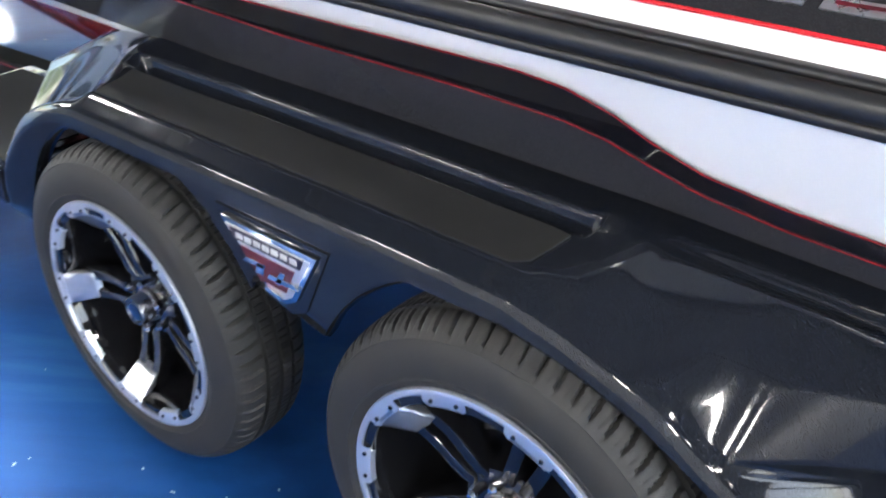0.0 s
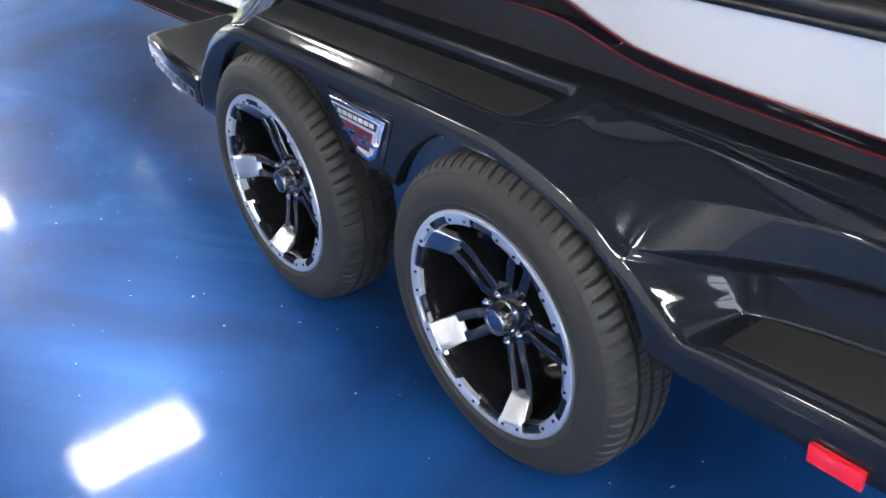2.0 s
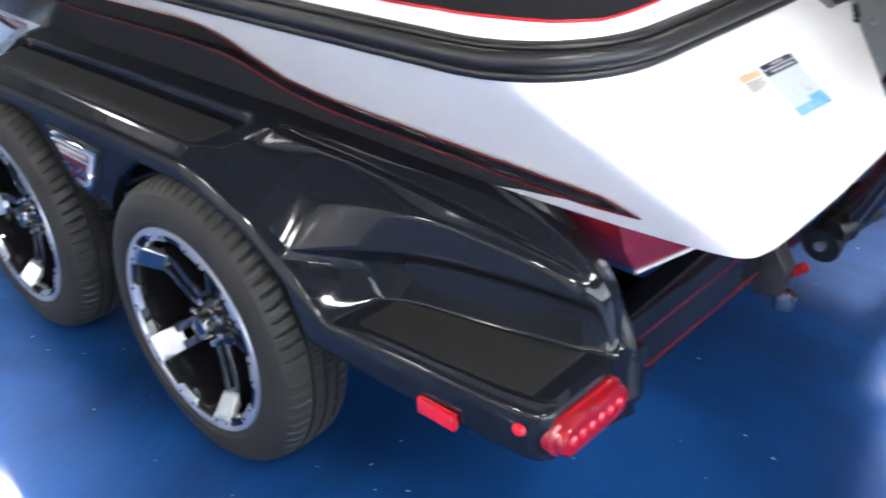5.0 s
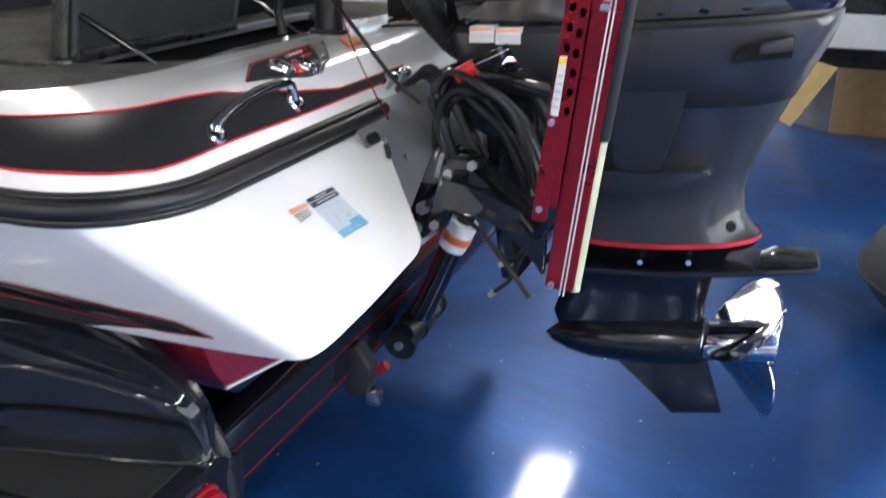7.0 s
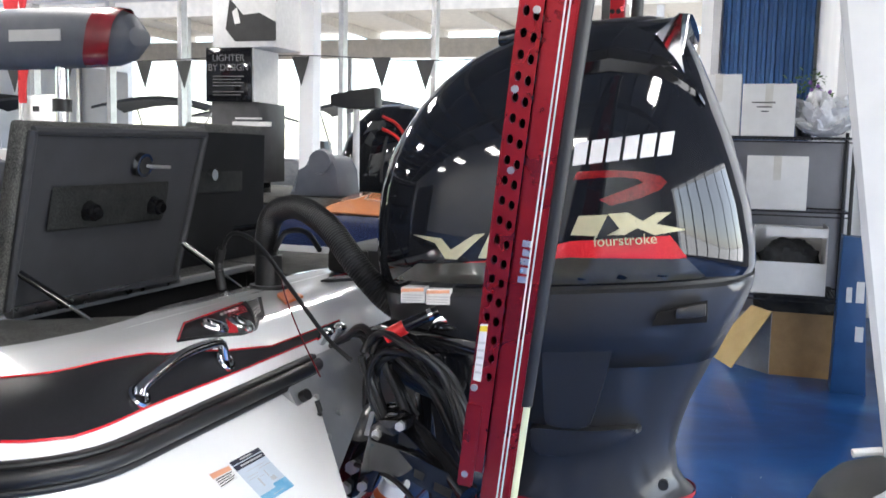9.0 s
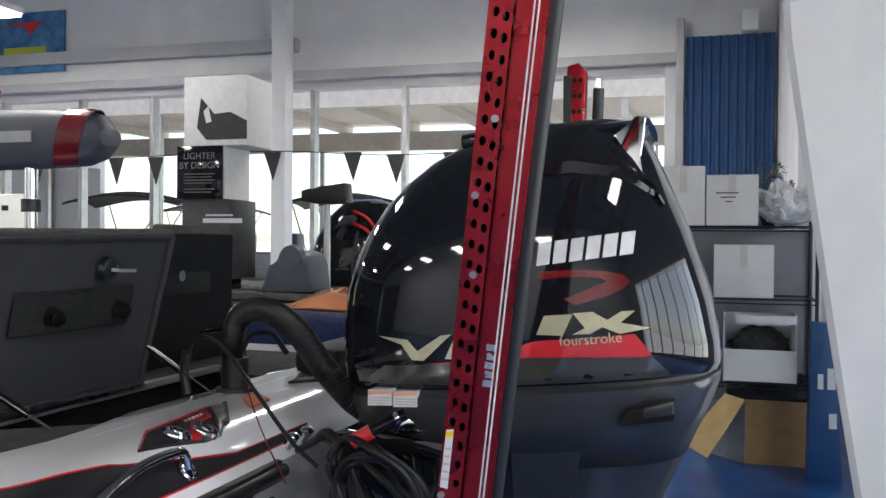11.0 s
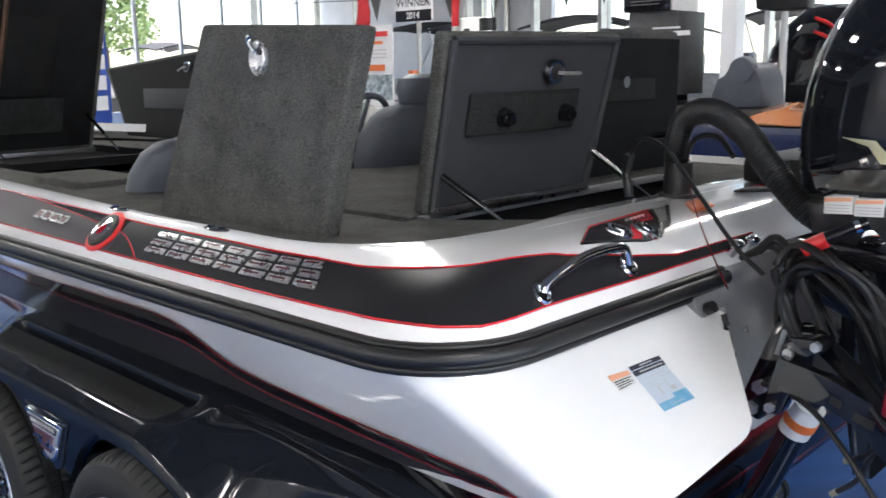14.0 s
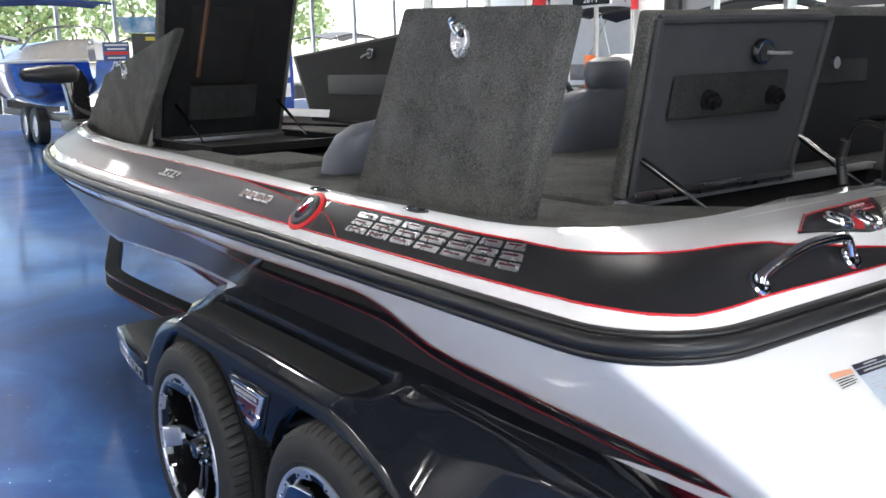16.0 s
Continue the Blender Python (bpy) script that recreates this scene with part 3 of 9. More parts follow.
def hull_graphics():
    upper = line_of([(-4.7, 0.94), (-4.2, 0.955), (-3.4, 0.966), (-2.5, 0.966), (-1.8, 0.966), (-1.1, 0.966), (-0.65, 0.968), (-0.27, 0.974), (-0.08, 0.976), (-0.01, 0.968), (0.05, 0.945), (0.10, 0.912), (0.16, 0.884), (0.25, 0.868), (0.49, 0.85), (0.79, 0.832), (0.87, 0.828), (0.93, 0.805)])
    band = line_of([(-1.4, 0.9605), (-0.9, 0.928), (-0.55, 0.913), (-0.21, 0.915), (-0.03, 0.908), (0.03, 0.895), (0.08, 0.872), (0.15, 0.845), (0.26, 0.827), (0.59, 0.808), (0.82, 0.795), (0.89, 0.80), (0.93, 0.804)])
    low = line_of([(-4.7, 0.85), (-4.2, 0.812), (-3.6, 0.772), (-2.6, 0.722), (-1.5, 0.785), (-0.7, 0.785), (0.0, 0.760), (0.60, 0.758), (0.84, 0.798)])
    xs = np.linspace(-4.5, 0.84, 150)
    side_patch("dark_field", xs, lambda x: upper(x) - 0.002, low, CHARCOAL, 0.003, "charcoal gelcoat field")
    xs = np.linspace(-1.4, 0.93, 110)
    side_patch("black_band", xs, upper, band, BLACK, 0.005, "glossy black swoosh")
    for nm, f in (("pinstripe", upper), ("pinstripe", band)):
        bm = B()
        tube(bm, [side_point(x, f(x), 0.006) for x in xs], 0.0013, 5)
        part(nm, bm, DARKRED, boat, "thin red pinstripe")


def gunwale():
    bm = B()
    us = [0, 0.02, 0.045, 0.07, 0.10, 0.15, 0.2, 0.25, 0.30, 0.37, 0.45, 0.60, 0.74, 0.84, 0.92, 1.0]
    rows = [[cap_point(i, u) for u in us] for i in range(200)]
    for i, r in enumerate(rows):
        r.append(r[-1] + np.array([NOR[i][0] * 0.004, NOR[i][1] * 0.004, -0.05]))
    for r in rows:
        for k in range(len(r)):
            r[k][1] = min(r[k][1], CY)
    bm = B()
    grid(bm, rows)
    mirror(bm)
    part("gunwale", bm, WHITE, boat, "glossy white gunwale cap")
    # rub rail: three rolls of black rubber round the boat
    bm = B()
    sec = [(0.004, 1.008)]
    for c, z, r, d0, d1 in ((-0.012, 1.0195, 0.0085, -100, 70), (-0.014, 1.042, 0.0165, -75, 78), (-0.006, 1.0595, 0.006, -50, 90)):
        for a in np.linspace(d0, d1, 9):
            sec.append((c - r * math.cos(radians(a)), z + r * math.sin(radians(a))))
    sec.append((0.004, 1.066))
    rows = []
    last = max(i for i in range(200) if PLAN[i][1] < 1.02 or PLAN[i][0] < 0)
    for i in range(last + 1):
        sh = sheer(PLAN[i][0])
        rows.append([np.array([*(PLAN[i] + NOR[i] * d), z + sh]) for d, z in sec])
    grid(bm, rows)
    mirror(bm)
    part("rub_rail", bm, RAIL, boat, "ribbed black rubber rub rail", flat_angle=60)


def gunwale_graphics():
    s_end = station(y=1.20)
    s0 = station(-4.2)
    s_letters = station(-0.20)

    k_lo = [(5.382, 0.17), (5.75, 0.163), (5.85, 0.155), (5.95, 0.115), (6.02, 0.08), (6.10, 0.058), (6.24, 0.062), (6.50, 0.06), (7.2, 0.06)]
    k_hi = [(5.382, 0.76), (5.705, 0.73), (5.85, 0.68), (5.99, 0.60), (6.06, 0.55), (6.14, 0.47), (6.24, 0.385), (6.386, 0.265), (6.57, 0.18), (6.745, 0.112), (7.2, 0.108)]

    def lo(i):
        return float(np.interp(ARC[i], *zip(*k_lo)))

    def hi(i):
        return float(np.interp(ARC[i], *zip(*k_hi)))

    def field(name, a, b, f0, f1, mat, lift, label):
        rows = []
        for i in range(a, b + 1):
            l, h = f0(i), f1(i)
            rows.append([cap_point(i, l + (h - l) * v, lift) for v in np.linspace(0, 1, 7)])
        bm = B()
        grid(bm, rows)
        return part(name, bm, mat, boat, label)

    field("gunwale_panel", s_letters - 2, s_end, lo, hi, PANELBLACK, 0.003, "satin black gunwale panel")
    field("forward_panel", s0, s_letters + 2, lo, hi, PANELGREY, 0.002, "smoke grey metalflake gunwale panel")
    for f in (lo, hi):
        bm = B()
        tube(bm, [cap_point(i, f(i), 0.003) for i in range(s0, s_end + 1)], 0.0026, 5)
        part("pinstripe", bm, REDLINE, boat, "red metalflake pinstripe")
    # a dark wedge under the upper line, and the red curve where the black panel begins
    k0, k1 = s_letters - 24, s_letters - 2

    def wedge(i):
        return hi(i) - 0.24 * ((i - k0) / (k1 - k0)) ** 1.4
    field("dark_wedge", k0, k1, wedge, hi, BLACK, 0.0035, "glossy black wedge")
    bm = B()
    tube(bm, [cap_point(i, wedge(i), 0.004) for i in range(k0, k1 + 1)] + [cap_point(k1 + k, wedge(k1) + (lo(k1) - wedge(k1)) * (k / 4) ** 1.5, 0.004) for k in range(1, 5)], 0.0022, 5)
    part("pinstripe", bm, REDLINE, boat, "red metalflake pinstripe")


def deck():
    # carpeted aft deck, with an opening for the rear compartment
    bm = B()
    z = 1.150
    edge = [(-1.05, 0.235), (-0.6, 0.235), (0.0, 0.225), (0.30, 0.235), (0.42, 0.26), (0.50, 0.30), (0.56, 0.38), (0.585, 0.50), (0.60, 0.70), (0.61, 0.88)]
    outline = edge + [(0.61, 0.88), (0.52, 0.88), (0.30, 0.70), (0.245, 0.70), (0.245, 0.62), (-1.05, 0.62)]
    prism(bm, [p for k, p in enumerate(outline) if k != 10], "z", z - 0.03, z)
    mirror(bm)
    part("aft_deck", bm, CARPET, boat, "grey carpeted aft deck", smooth=False)
    bm = B()
    box(bm, -0.75, 0.222, 0.66, 2 * CY - 0.66, 1.12, 1.155, 0.012)
    part("centre_deck", bm, CARPET, boat, "grey carpeted raised deck step")
    # white moulded stern deck
    bm = B()
    prism(bm, [(0.585, 0.52), (0.64, 0.52), (0.64, CY), (0.555, CY), (0.545, 0.90), (0.585, 0.70)], "z", 1.12, 1.1725, 0.003)
    mirror(bm)
    part("stern_deck", bm, WHITE, boat, "white moulded stern deck")
    # open rear compartment
    bm = B()
    x0, x1, y0, y1, zb = 0.235, 0.55, 0.70, 2 * CY - 0.70, 0.72
    for b in ((x0, x1, y0, y1, zb - 0.01, zb), (x0 - 0.01, x0, y0, y1, zb, 1.13), (x1, x1 + 0.01, y0, y1, zb, 1.13), (x0, x1, y0 - 0.01, y0, zb, 1.13), (x0, x1, y1, y1 + 0.01, zb, 1.13)):
        box(bm, *b)
    part("storage_well", bm, DARKWELL, boat, "black open storage compartment", smooth=False)
    bm = B()
    box(bm, 0.228, 0.258, 0.68, 2 * CY - 0.68, 1.135, 1.155, 0.004)
    part("hinge_strip", bm, TRANSOM, boat, "aluminium hinge strip")
    # cockpit floor and front deck
    bm = B()
    box(bm, -2.2, -0.76, 0.28, 2 * CY - 0.28, 0.78, 0.80)
    box(bm, -0.78, -0.755, 0.28, 2 * CY - 0.28, 0.80, 1.15)
    box(bm, -2.215, -2.2, 0.28, 2 * CY - 0.28, 0.80, 1.10)
    part("cockpit_liner", bm, CARPET, boat, "dark carpeted cockpit", smooth=False)
    bm = B()
    prism(bm, [(-2.2, 0.32), (-2.2, 2 * CY - 0.32), (-3.6, 2 * CY - 0.58), (-4.3, 2 * CY - 0.95), (-4.3, 0.95), (-3.6, 0.58)], "z", 1.07, 1.10)
    part("front_deck", bm, CARPET, boat, "dark grey carpeted front deck", smooth=False)
    bm = B()
    prism(bm, [(-1.05, 0.215), (-1.05, 0.60), (-2.2, 0.60), (-2.2, 0.32)], "z", 1.09, 1.135)
    part("side_deck", bm, CARPET, boat, "grey carpeted side deck", smooth=False)
    bm = B()
    prism(bm, [(-1.05, 2 * CY - 0.215), (-1.05, 2 * CY - 0.60), (-2.2, 2 * CY - 0.60), (-2.2, 2 * CY - 0.32)], "z", 1.09, 1.135)
    part("side_deck", bm, CARPET, boat, "grey carpeted side deck", smooth=False)


def lid(name, label, corners, thickness, face_mat, back_mat, inset=True):
    """An open hatch lid from its four corners (bottom a, bottom b, top b, top a): face outwards along (b - a) x (top - a)."""
    a, b, c, d = [Vector(p) for p in corners]
    n = (b - a).cross(d - a).normalized()
    bm = B()
    v = [bm.verts.new(p) for p in (a, b, c, d)] + [bm.verts.new(p - n * thickness) for p in (a, b, c, d)]
    for q in ((0, 1, 2, 3), (7, 6, 5, 4), (0, 4, 5, 1), (1, 5, 6, 2), (2, 6, 7, 3), (3, 7, 4, 0)):
        bm.faces.new([v[k] for k in q])
    bmesh.ops.bevel(bm, geom=list(bm.edges), offset=0.014, segments=3, affect="EDGES", profile=0.6)
    ob = part("hatch_lid", bm, back_mat, boat, label)
    if inset:
        def at(u, w, k=0.004):
            return a + (b - a) * u + (d - a) * w * (1 - u) + (c - b) * w * u + n * k
        bm = B()
        rows = [[at(u, w) for u in np.linspace(0.045, 0.955, 6)] for w in np.linspace(0.04, 0.955, 6)]
        grid(bm, rows)
        thick(bm, 0.012)
        part("liner", bm, face_mat, ob, "smooth dark grey moulded liner")
    return ob, a, b, c, d, n


hull()
hull_graphics()
gunwale()
gunwale_graphics()
deck()

# ---------------------------------------------------------------- trailer
trailer = thing("boat_trailer", "black tandem-axle boat trailer with moulded fenders", "trailer", (-0.4, CY, 0))
HUBS = (-0.857, 0.0)
HZ = 0.34


def arch(x):
    """Lower edge of the fender's outer skirt."""
    if x < -1.215:
        return 0.40
    if x < -0.50:
        return HZ + math.sqrt(max(0, 0.378**2 - (x + 0.84) ** 2)) if x > -1.21 else 0.40
    if x < -0.345:
        return 0.505 + (-0.345 - x) * 0.24
    if x < 0.372:
        return max(0.445, HZ + math.sqrt(max(0, 0.378**2 - x**2)))
    return 0.445


# fender stations from front to rear: each a line of 13 points (x, y, z) from the skirt's top, over lip, step floor, overhang, ridges, to the inside
def level(x, pts):
    """A station square across the trailer."""
    return [(x, y, z) for y, z in pts]


TRAY = [(0, 0.690), (0.010, 0.722), (0.030, 0.733), (0.045, 0.742), (0.060, 0.7455), (0.067, 0.7465), (0.110, 0.753), (0.146, 0.764), (0.160, 0.742), (0.166, 0.788), (0.26, 0.795), (0.40, 0.80), (0.42, 0.42)]
NOSLOT = [p if k != 8 else (0.158, 0.776) for k, p in enumerate(TRAY)]
SECTIONS = [
    (-1.44, [(-1.335, 0.004, 0.43), (-1.335, 0.010, 0.455), (-1.337, 0.016, 0.475), (-1.340, 0.022, 0.486), (-1.345, 0.030, 0.492), (-1.360, 0.050, 0.495), (-1.40, 0.085, 0.510), (-1.450, 0.112, 0.630), (-1.455, 0.130, 0.645), (-1.455, 0.160, 0.650), (-1.45, 0.25, 0.655), (-1.45, 0.36, 0.65), (-1.45, 0.38, 0.42)]),
    (-1.30, [(-1.305, 0, 0.500), (-1.300, 0.010, 0.528), (-1.298, 0.018, 0.534), (-1.299, 0.026, 0.536), (-1.303, 0.034, 0.534), (-1.310, 0.048, 0.530), (-1.325, 0.082, 0.545), (-1.350, 0.120, 0.672), (-1.355, 0.142, 0.690), (-1.358, 0.168, 0.695), (-1.35, 0.25, 0.70), (-1.35, 0.37, 0.70), (-1.35, 0.39, 0.42)]),
    (-1.18, [(-1.180, 0, 0.628), (-1.176, 0.010, 0.655), (-1.175, 0.018, 0.661), (-1.175, 0.027, 0.662), (-1.177, 0.036, 0.659), (-1.181, 0.052, 0.652), (-1.190, 0.086, 0.656), (-1.205, 0.126, 0.738), (-1.208, 0.147, 0.751), (-1.210, 0.172, 0.756), (-1.21, 0.25, 0.76), (-1.21, 0.38, 0.757), (-1.21, 0.40, 0.42)]),
    (-1.06, [(-1.060, 0, 0.679), (-1.056, 0.010, 0.706), (-1.055, 0.020, 0.713), (-1.053, 0.032, 0.714), (-1.051, 0.042, 0.711), (-1.049, 0.058, 0.706), (-1.046, 0.092, 0.708), (-1.044, 0.134, 0.766), (-1.044, 0.152, 0.775), (-1.044, 0.176, 0.782), (-1.04, 0.25, 0.788), (-1.04, 0.39, 0.785), (-1.04, 0.41, 0.42)]),
    (-1.01, [(-1.010, 0, 0.688), (-1.006, 0.010, 0.717), (-1.002, 0.024, 0.725), (-0.998, 0.038, 0.730), (-0.996, 0.050, 0.733), (-0.995, 0.066, 0.737), (-0.997, 0.110, 0.751), (-1.002, 0.144, 0.771), (-1.002, 0.157, 0.777), (-1.002, 0.178, 0.787), (-1.0, 0.25, 0.793), (-1.0, 0.40, 0.79), (-1.0, 0.42, 0.42)]),
    (-0.985, level(-0.975, NOSLOT)), (-0.965, level(-0.962, NOSLOT)), (-0.945, level(-0.945, TRAY)), (-0.90, level(-0.90, TRAY)), (-0.45, level(-0.45, TRAY)), (-0.04, level(-0.04, [(y, z - 0.004) for y, z in TRAY])),
    (0.0, [(-0.010, 0, 0.686), (-0.008, 0.010, 0.717), (-0.006, 0.030, 0.728), (-0.004, 0.045, 0.737), (-0.002, 0.060, 0.7415), (0.0, 0.068, 0.743), (0.006, 0.110, 0.750), (0.014, 0.146, 0.760), (0.016, 0.160, 0.742), (0.020, 0.166, 0.785), (0.02, 0.26, 0.79), (0.02, 0.40, 0.795), (0.02, 0.42, 0.42)]),
    (0.03, [(0.010, 0, 0.682), (0.012, 0.010, 0.712), (0.014, 0.029, 0.724), (0.016, 0.043, 0.733), (0.018, 0.057, 0.739), (0.022, 0.068, 0.743), (0.030, 0.110, 0.753), (0.038, 0.145, 0.766), (0.040, 0.158, 0.775), (0.044, 0.178, 0.786), (0.045, 0.26, 0.79), (0.045, 0.39, 0.795), (0.045, 0.41, 0.42)]),
    (0.07, [(0.045, 0, 0.675), (0.050, 0.010, 0.703), (0.053, 0.022, 0.713), (0.057, 0.034, 0.721), (0.062, 0.048, 0.731), (0.068, 0.062, 0.739), (0.086, 0.108, 0.761), (0.104, 0.150, 0.779), (0.107, 0.160, 0.780), (0.110, 0.180, 0.784), (0.11, 0.26, 0.788), (0.11, 0.36, 0.79), (0.11, 0.38, 0.42)]),
    (0.10, [(0.085, 0, 0.667), (0.090, 0.010, 0.692), (0.093, 0.017, 0.698), (0.096, 0.024, 0.703), (0.101, 0.036, 0.710), (0.108, 0.050, 0.719), (0.124, 0.100, 0.746), (0.138, 0.152, 0.774), (0.140, 0.167, 0.776), (0.144, 0.186, 0.782), (0.14, 0.26, 0.786), (0.14, 0.35, 0.788), (0.14, 0.37, 0.42)]),
    (0.20, [(0.200, 0, 0.628), (0.204, 0.008, 0.649), (0.206, 0.012, 0.654), (0.208, 0.016, 0.658), (0.212, 0.022, 0.664), (0.216, 0.030, 0.671), (0.232, 0.090, 0.710), (0.250, 0.157, 0.767), (0.250, 0.173, 0.769), (0.250, 0.190, 0.776), (0.25, 0.25, 0.778), (0.25, 0.33, 0.78), (0.25, 0.35, 0.42)]),
    (0.290, [(0.292, 0, 0.578), (0.294, 0.007, 0.593), (0.296, 0.011, 0.599), (0.297, 0.014, 0.603), (0.298, 0.018, 0.608), (0.299, 0.025, 0.616), (0.312, 0.098, 0.693), (0.340, 0.161, 0.761), (0.340, 0.178, 0.763), (0.340, 0.194, 0.770), (0.34, 0.25, 0.774), (0.34, 0.32, 0.775), (0.34, 0.34, 0.42)]),
    (0.302, [(0.302, 0, 0.571), (0.304, 0.007, 0.587), (0.307, 0.012, 0.594), (0.423, 0.110, 0.586), (0.422, 0.108, 0.597), (0.312, 0.029, 0.618), (0.322, 0.099, 0.693), (0.350, 0.162, 0.760), (0.350, 0.178, 0.762), (0.350, 0.194, 0.769), (0.35, 0.25, 0.773), (0.35, 0.32, 0.774), (0.35, 0.34, 0.42)]),
    (0.36, [(0.355, 0, 0.534), (0.358, 0.006, 0.550), (0.364, 0.011, 0.554), (0.438, 0.117, 0.556), (0.428, 0.112, 0.600), (0.366, 0.056, 0.627), (0.372, 0.108, 0.698), (0.390, 0.164, 0.756), (0.390, 0.180, 0.758), (0.390, 0.197, 0.767), (0.39, 0.25, 0.771), (0.39, 0.31, 0.772), (0.39, 0.33, 0.42)]),
    (0.42, [(0.418, 0, 0.494), (0.422, 0.004, 0.510), (0.430, 0.012, 0.514), (0.458, 0.123, 0.522), (0.437, 0.114, 0.604), (0.425, 0.084, 0.633), (0.420, 0.118, 0.702), (0.432, 0.165, 0.752), (0.432, 0.181, 0.754), (0.432, 0.199, 0.766), (0.43, 0.25, 0.768), (0.43, 0.31, 0.77), (0.43, 0.33, 0.42)]),
    (0.47, [(0.468, 0, 0.498), (0.470, 0.006, 0.517), (0.474, 0.026, 0.522), (0.485, 0.129, 0.527), (0.478, 0.125, 0.612), (0.470, 0.100, 0.638), (0.470, 0.126, 0.705), (0.475, 0.166, 0.748), (0.475, 0.183, 0.750), (0.475, 0.202, 0.765), (0.47, 0.25, 0.766), (0.47, 0.305, 0.766), (0.47, 0.325, 0.42)]),
    (0.56, [(0.560, 0, 0.503), (0.560, 0.006, 0.523), (0.560, 0.026, 0.528), (0.562, 0.140, 0.534), (0.562, 0.149, 0.625), (0.560, 0.127, 0.645), (0.565, 0.143, 0.709), (0.575, 0.169, 0.737), (0.575, 0.187, 0.739), (0.580, 0.210, 0.761), (0.58, 0.25, 0.762), (0.58, 0.30, 0.758), (0.58, 0.32, 0.42)]),
    (0.70, [(0.700, 0.002, 0.509), (0.700, 0.008, 0.529), (0.700, 0.028, 0.534), (0.702, 0.160, 0.541), (0.702, 0.172, 0.632), (0.700, 0.153, 0.650), (0.700, 0.164, 0.697), (0.705, 0.178, 0.715), (0.705, 0.196, 0.717), (0.705, 0.218, 0.745), (0.70, 0.25, 0.747), (0.70, 0.29, 0.742), (0.70, 0.31, 0.42)]),
    (0.80, [(0.800, 0.004, 0.513), (0.800, 0.010, 0.533), (0.800, 0.032, 0.538), (0.806, 0.178, 0.546), (0.803, 0.187, 0.630), (0.800, 0.170, 0.648), (0.800, 0.177, 0.680), (0.802, 0.186, 0.693), (0.804, 0.202, 0.697), (0.806, 0.220, 0.715), (0.80, 0.25, 0.712), (0.80, 0.285, 0.70), (0.80, 0.305, 0.42)]),
    (0.85, [(0.850, 0.007, 0.515), (0.850, 0.013, 0.536), (0.850, 0.038, 0.541), (0.856, 0.188, 0.548), (0.850, 0.196, 0.626), (0.846, 0.182, 0.644), (0.848, 0.187, 0.660), (0.850, 0.193, 0.671), (0.853, 0.206, 0.676), (0.857, 0.222, 0.684), (0.85, 0.25, 0.672), (0.85, 0.28, 0.655), (0.85, 0.30, 0.40)]),
    (0.875, [(0.876, 0.010, 0.516), (0.876, 0.016, 0.537), (0.876, 0.042, 0.542), (0.874, 0.196, 0.549), (0.873, 0.207, 0.612), (0.872, 0.199, 0.630), (0.874, 0.203, 0.643), (0.875, 0.208, 0.650), (0.877, 0.216, 0.652), (0.880, 0.228, 0.652), (0.876, 0.25, 0.635), (0.876, 0.275, 0.61), (0.876, 0.29, 0.39)]),
    (0.90, [(0.897, 0.016, 0.517), (0.897, 0.021, 0.537), (0.897, 0.050, 0.543), (0.899, 0.200, 0.550), (0.900, 0.211, 0.554), (0.900, 0.214, 0.557), (0.900, 0.217, 0.561), (0.900, 0.221, 0.565), (0.900, 0.227, 0.567), (0.900, 0.235, 0.566), (0.898, 0.25, 0.552), (0.897, 0.272, 0.53), (0.896, 0.285, 0.38)]),
]


SEC_X = np.array([q[0] for q in SECTIONS])
SEC_P = np.array([q[1] for q in SECTIONS])
for _p, _x in zip(SEC_P, SEC_X):
    _g = np.interp(_x, [-1.12, -1.03], [1, 0])
    for _k in (7, 8, 9, 10):
        _p[_k, 1] += (0.112, 0.108, 0.098, 0.055)[_k - 7] * _g
    _g = np.interp(_x, [0.07, 0.14, 0.60, 0.85], [0, 1, 1, 0])
    _p[6] += np.array((0, -0.010, 0.011)) * _g
    _p[8] += np.array((0, 0.002, -0.006)) * _g
SEC_M = np.zeros_like(SEC_P)
for _k in range(1, len(SEC_X) - 1):
    _a = (SEC_P[_k] - SEC_P[_k - 1]) / (SEC_X[_k] - SEC_X[_k - 1])
    _b = (SEC_P[_k + 1] - SEC_P[_k]) / (SEC_X[_k + 1] - SEC_X[_k])
    SEC_M[_k] = np.where(_a * _b > 0, 2 * _a * _b / (_a + _b + 1e-12), 0)


def fender_section(x):
    """The station at x: 13 points, smooth from one station to the next."""
    k = max(0, min(len(SEC_X) - 2, int(np.searchsorted(SEC_X, x, "right")) - 1))
    h = SEC_X[k + 1] - SEC_X[k]
    u = min(1.0, max(0.0, (x - SEC_X[k]) / h))
    return (2 * u**3 - 3 * u**2 + 1) * SEC_P[k] + (u**3 - 2 * u**2 + u) * h * SEC_M[k] + (-2 * u**3 + 3 * u**2) * SEC_P[k + 1] + (u**3 - u**2) * h * SEC_M[k + 1]


def crisp(sec):
    """Rounds the station's corners a little."""
    p = [np.array(q, float) for q in sec]
    out = [p[0]]
    for k in range(1, len(p) - 1):
        a, b, c = p[k - 1:k + 2]
        la, lc = np.linalg.norm(a - b), np.linalg.norm(c - b)
        ra, rc = min(0.009, 0.42 * la), min(0.009, 0.42 * lc)
        q0, q2 = b + (a - b) * ra / (la + 1e-9), b + (c - b) * rc / (lc + 1e-9)
        out += [q0 * (1 - t) ** 2 + b * 2 * t * (1 - t) + q2 * t * t for t in (0, 0.25, 0.5, 0.75, 1)]
    return out + [p[-1]]


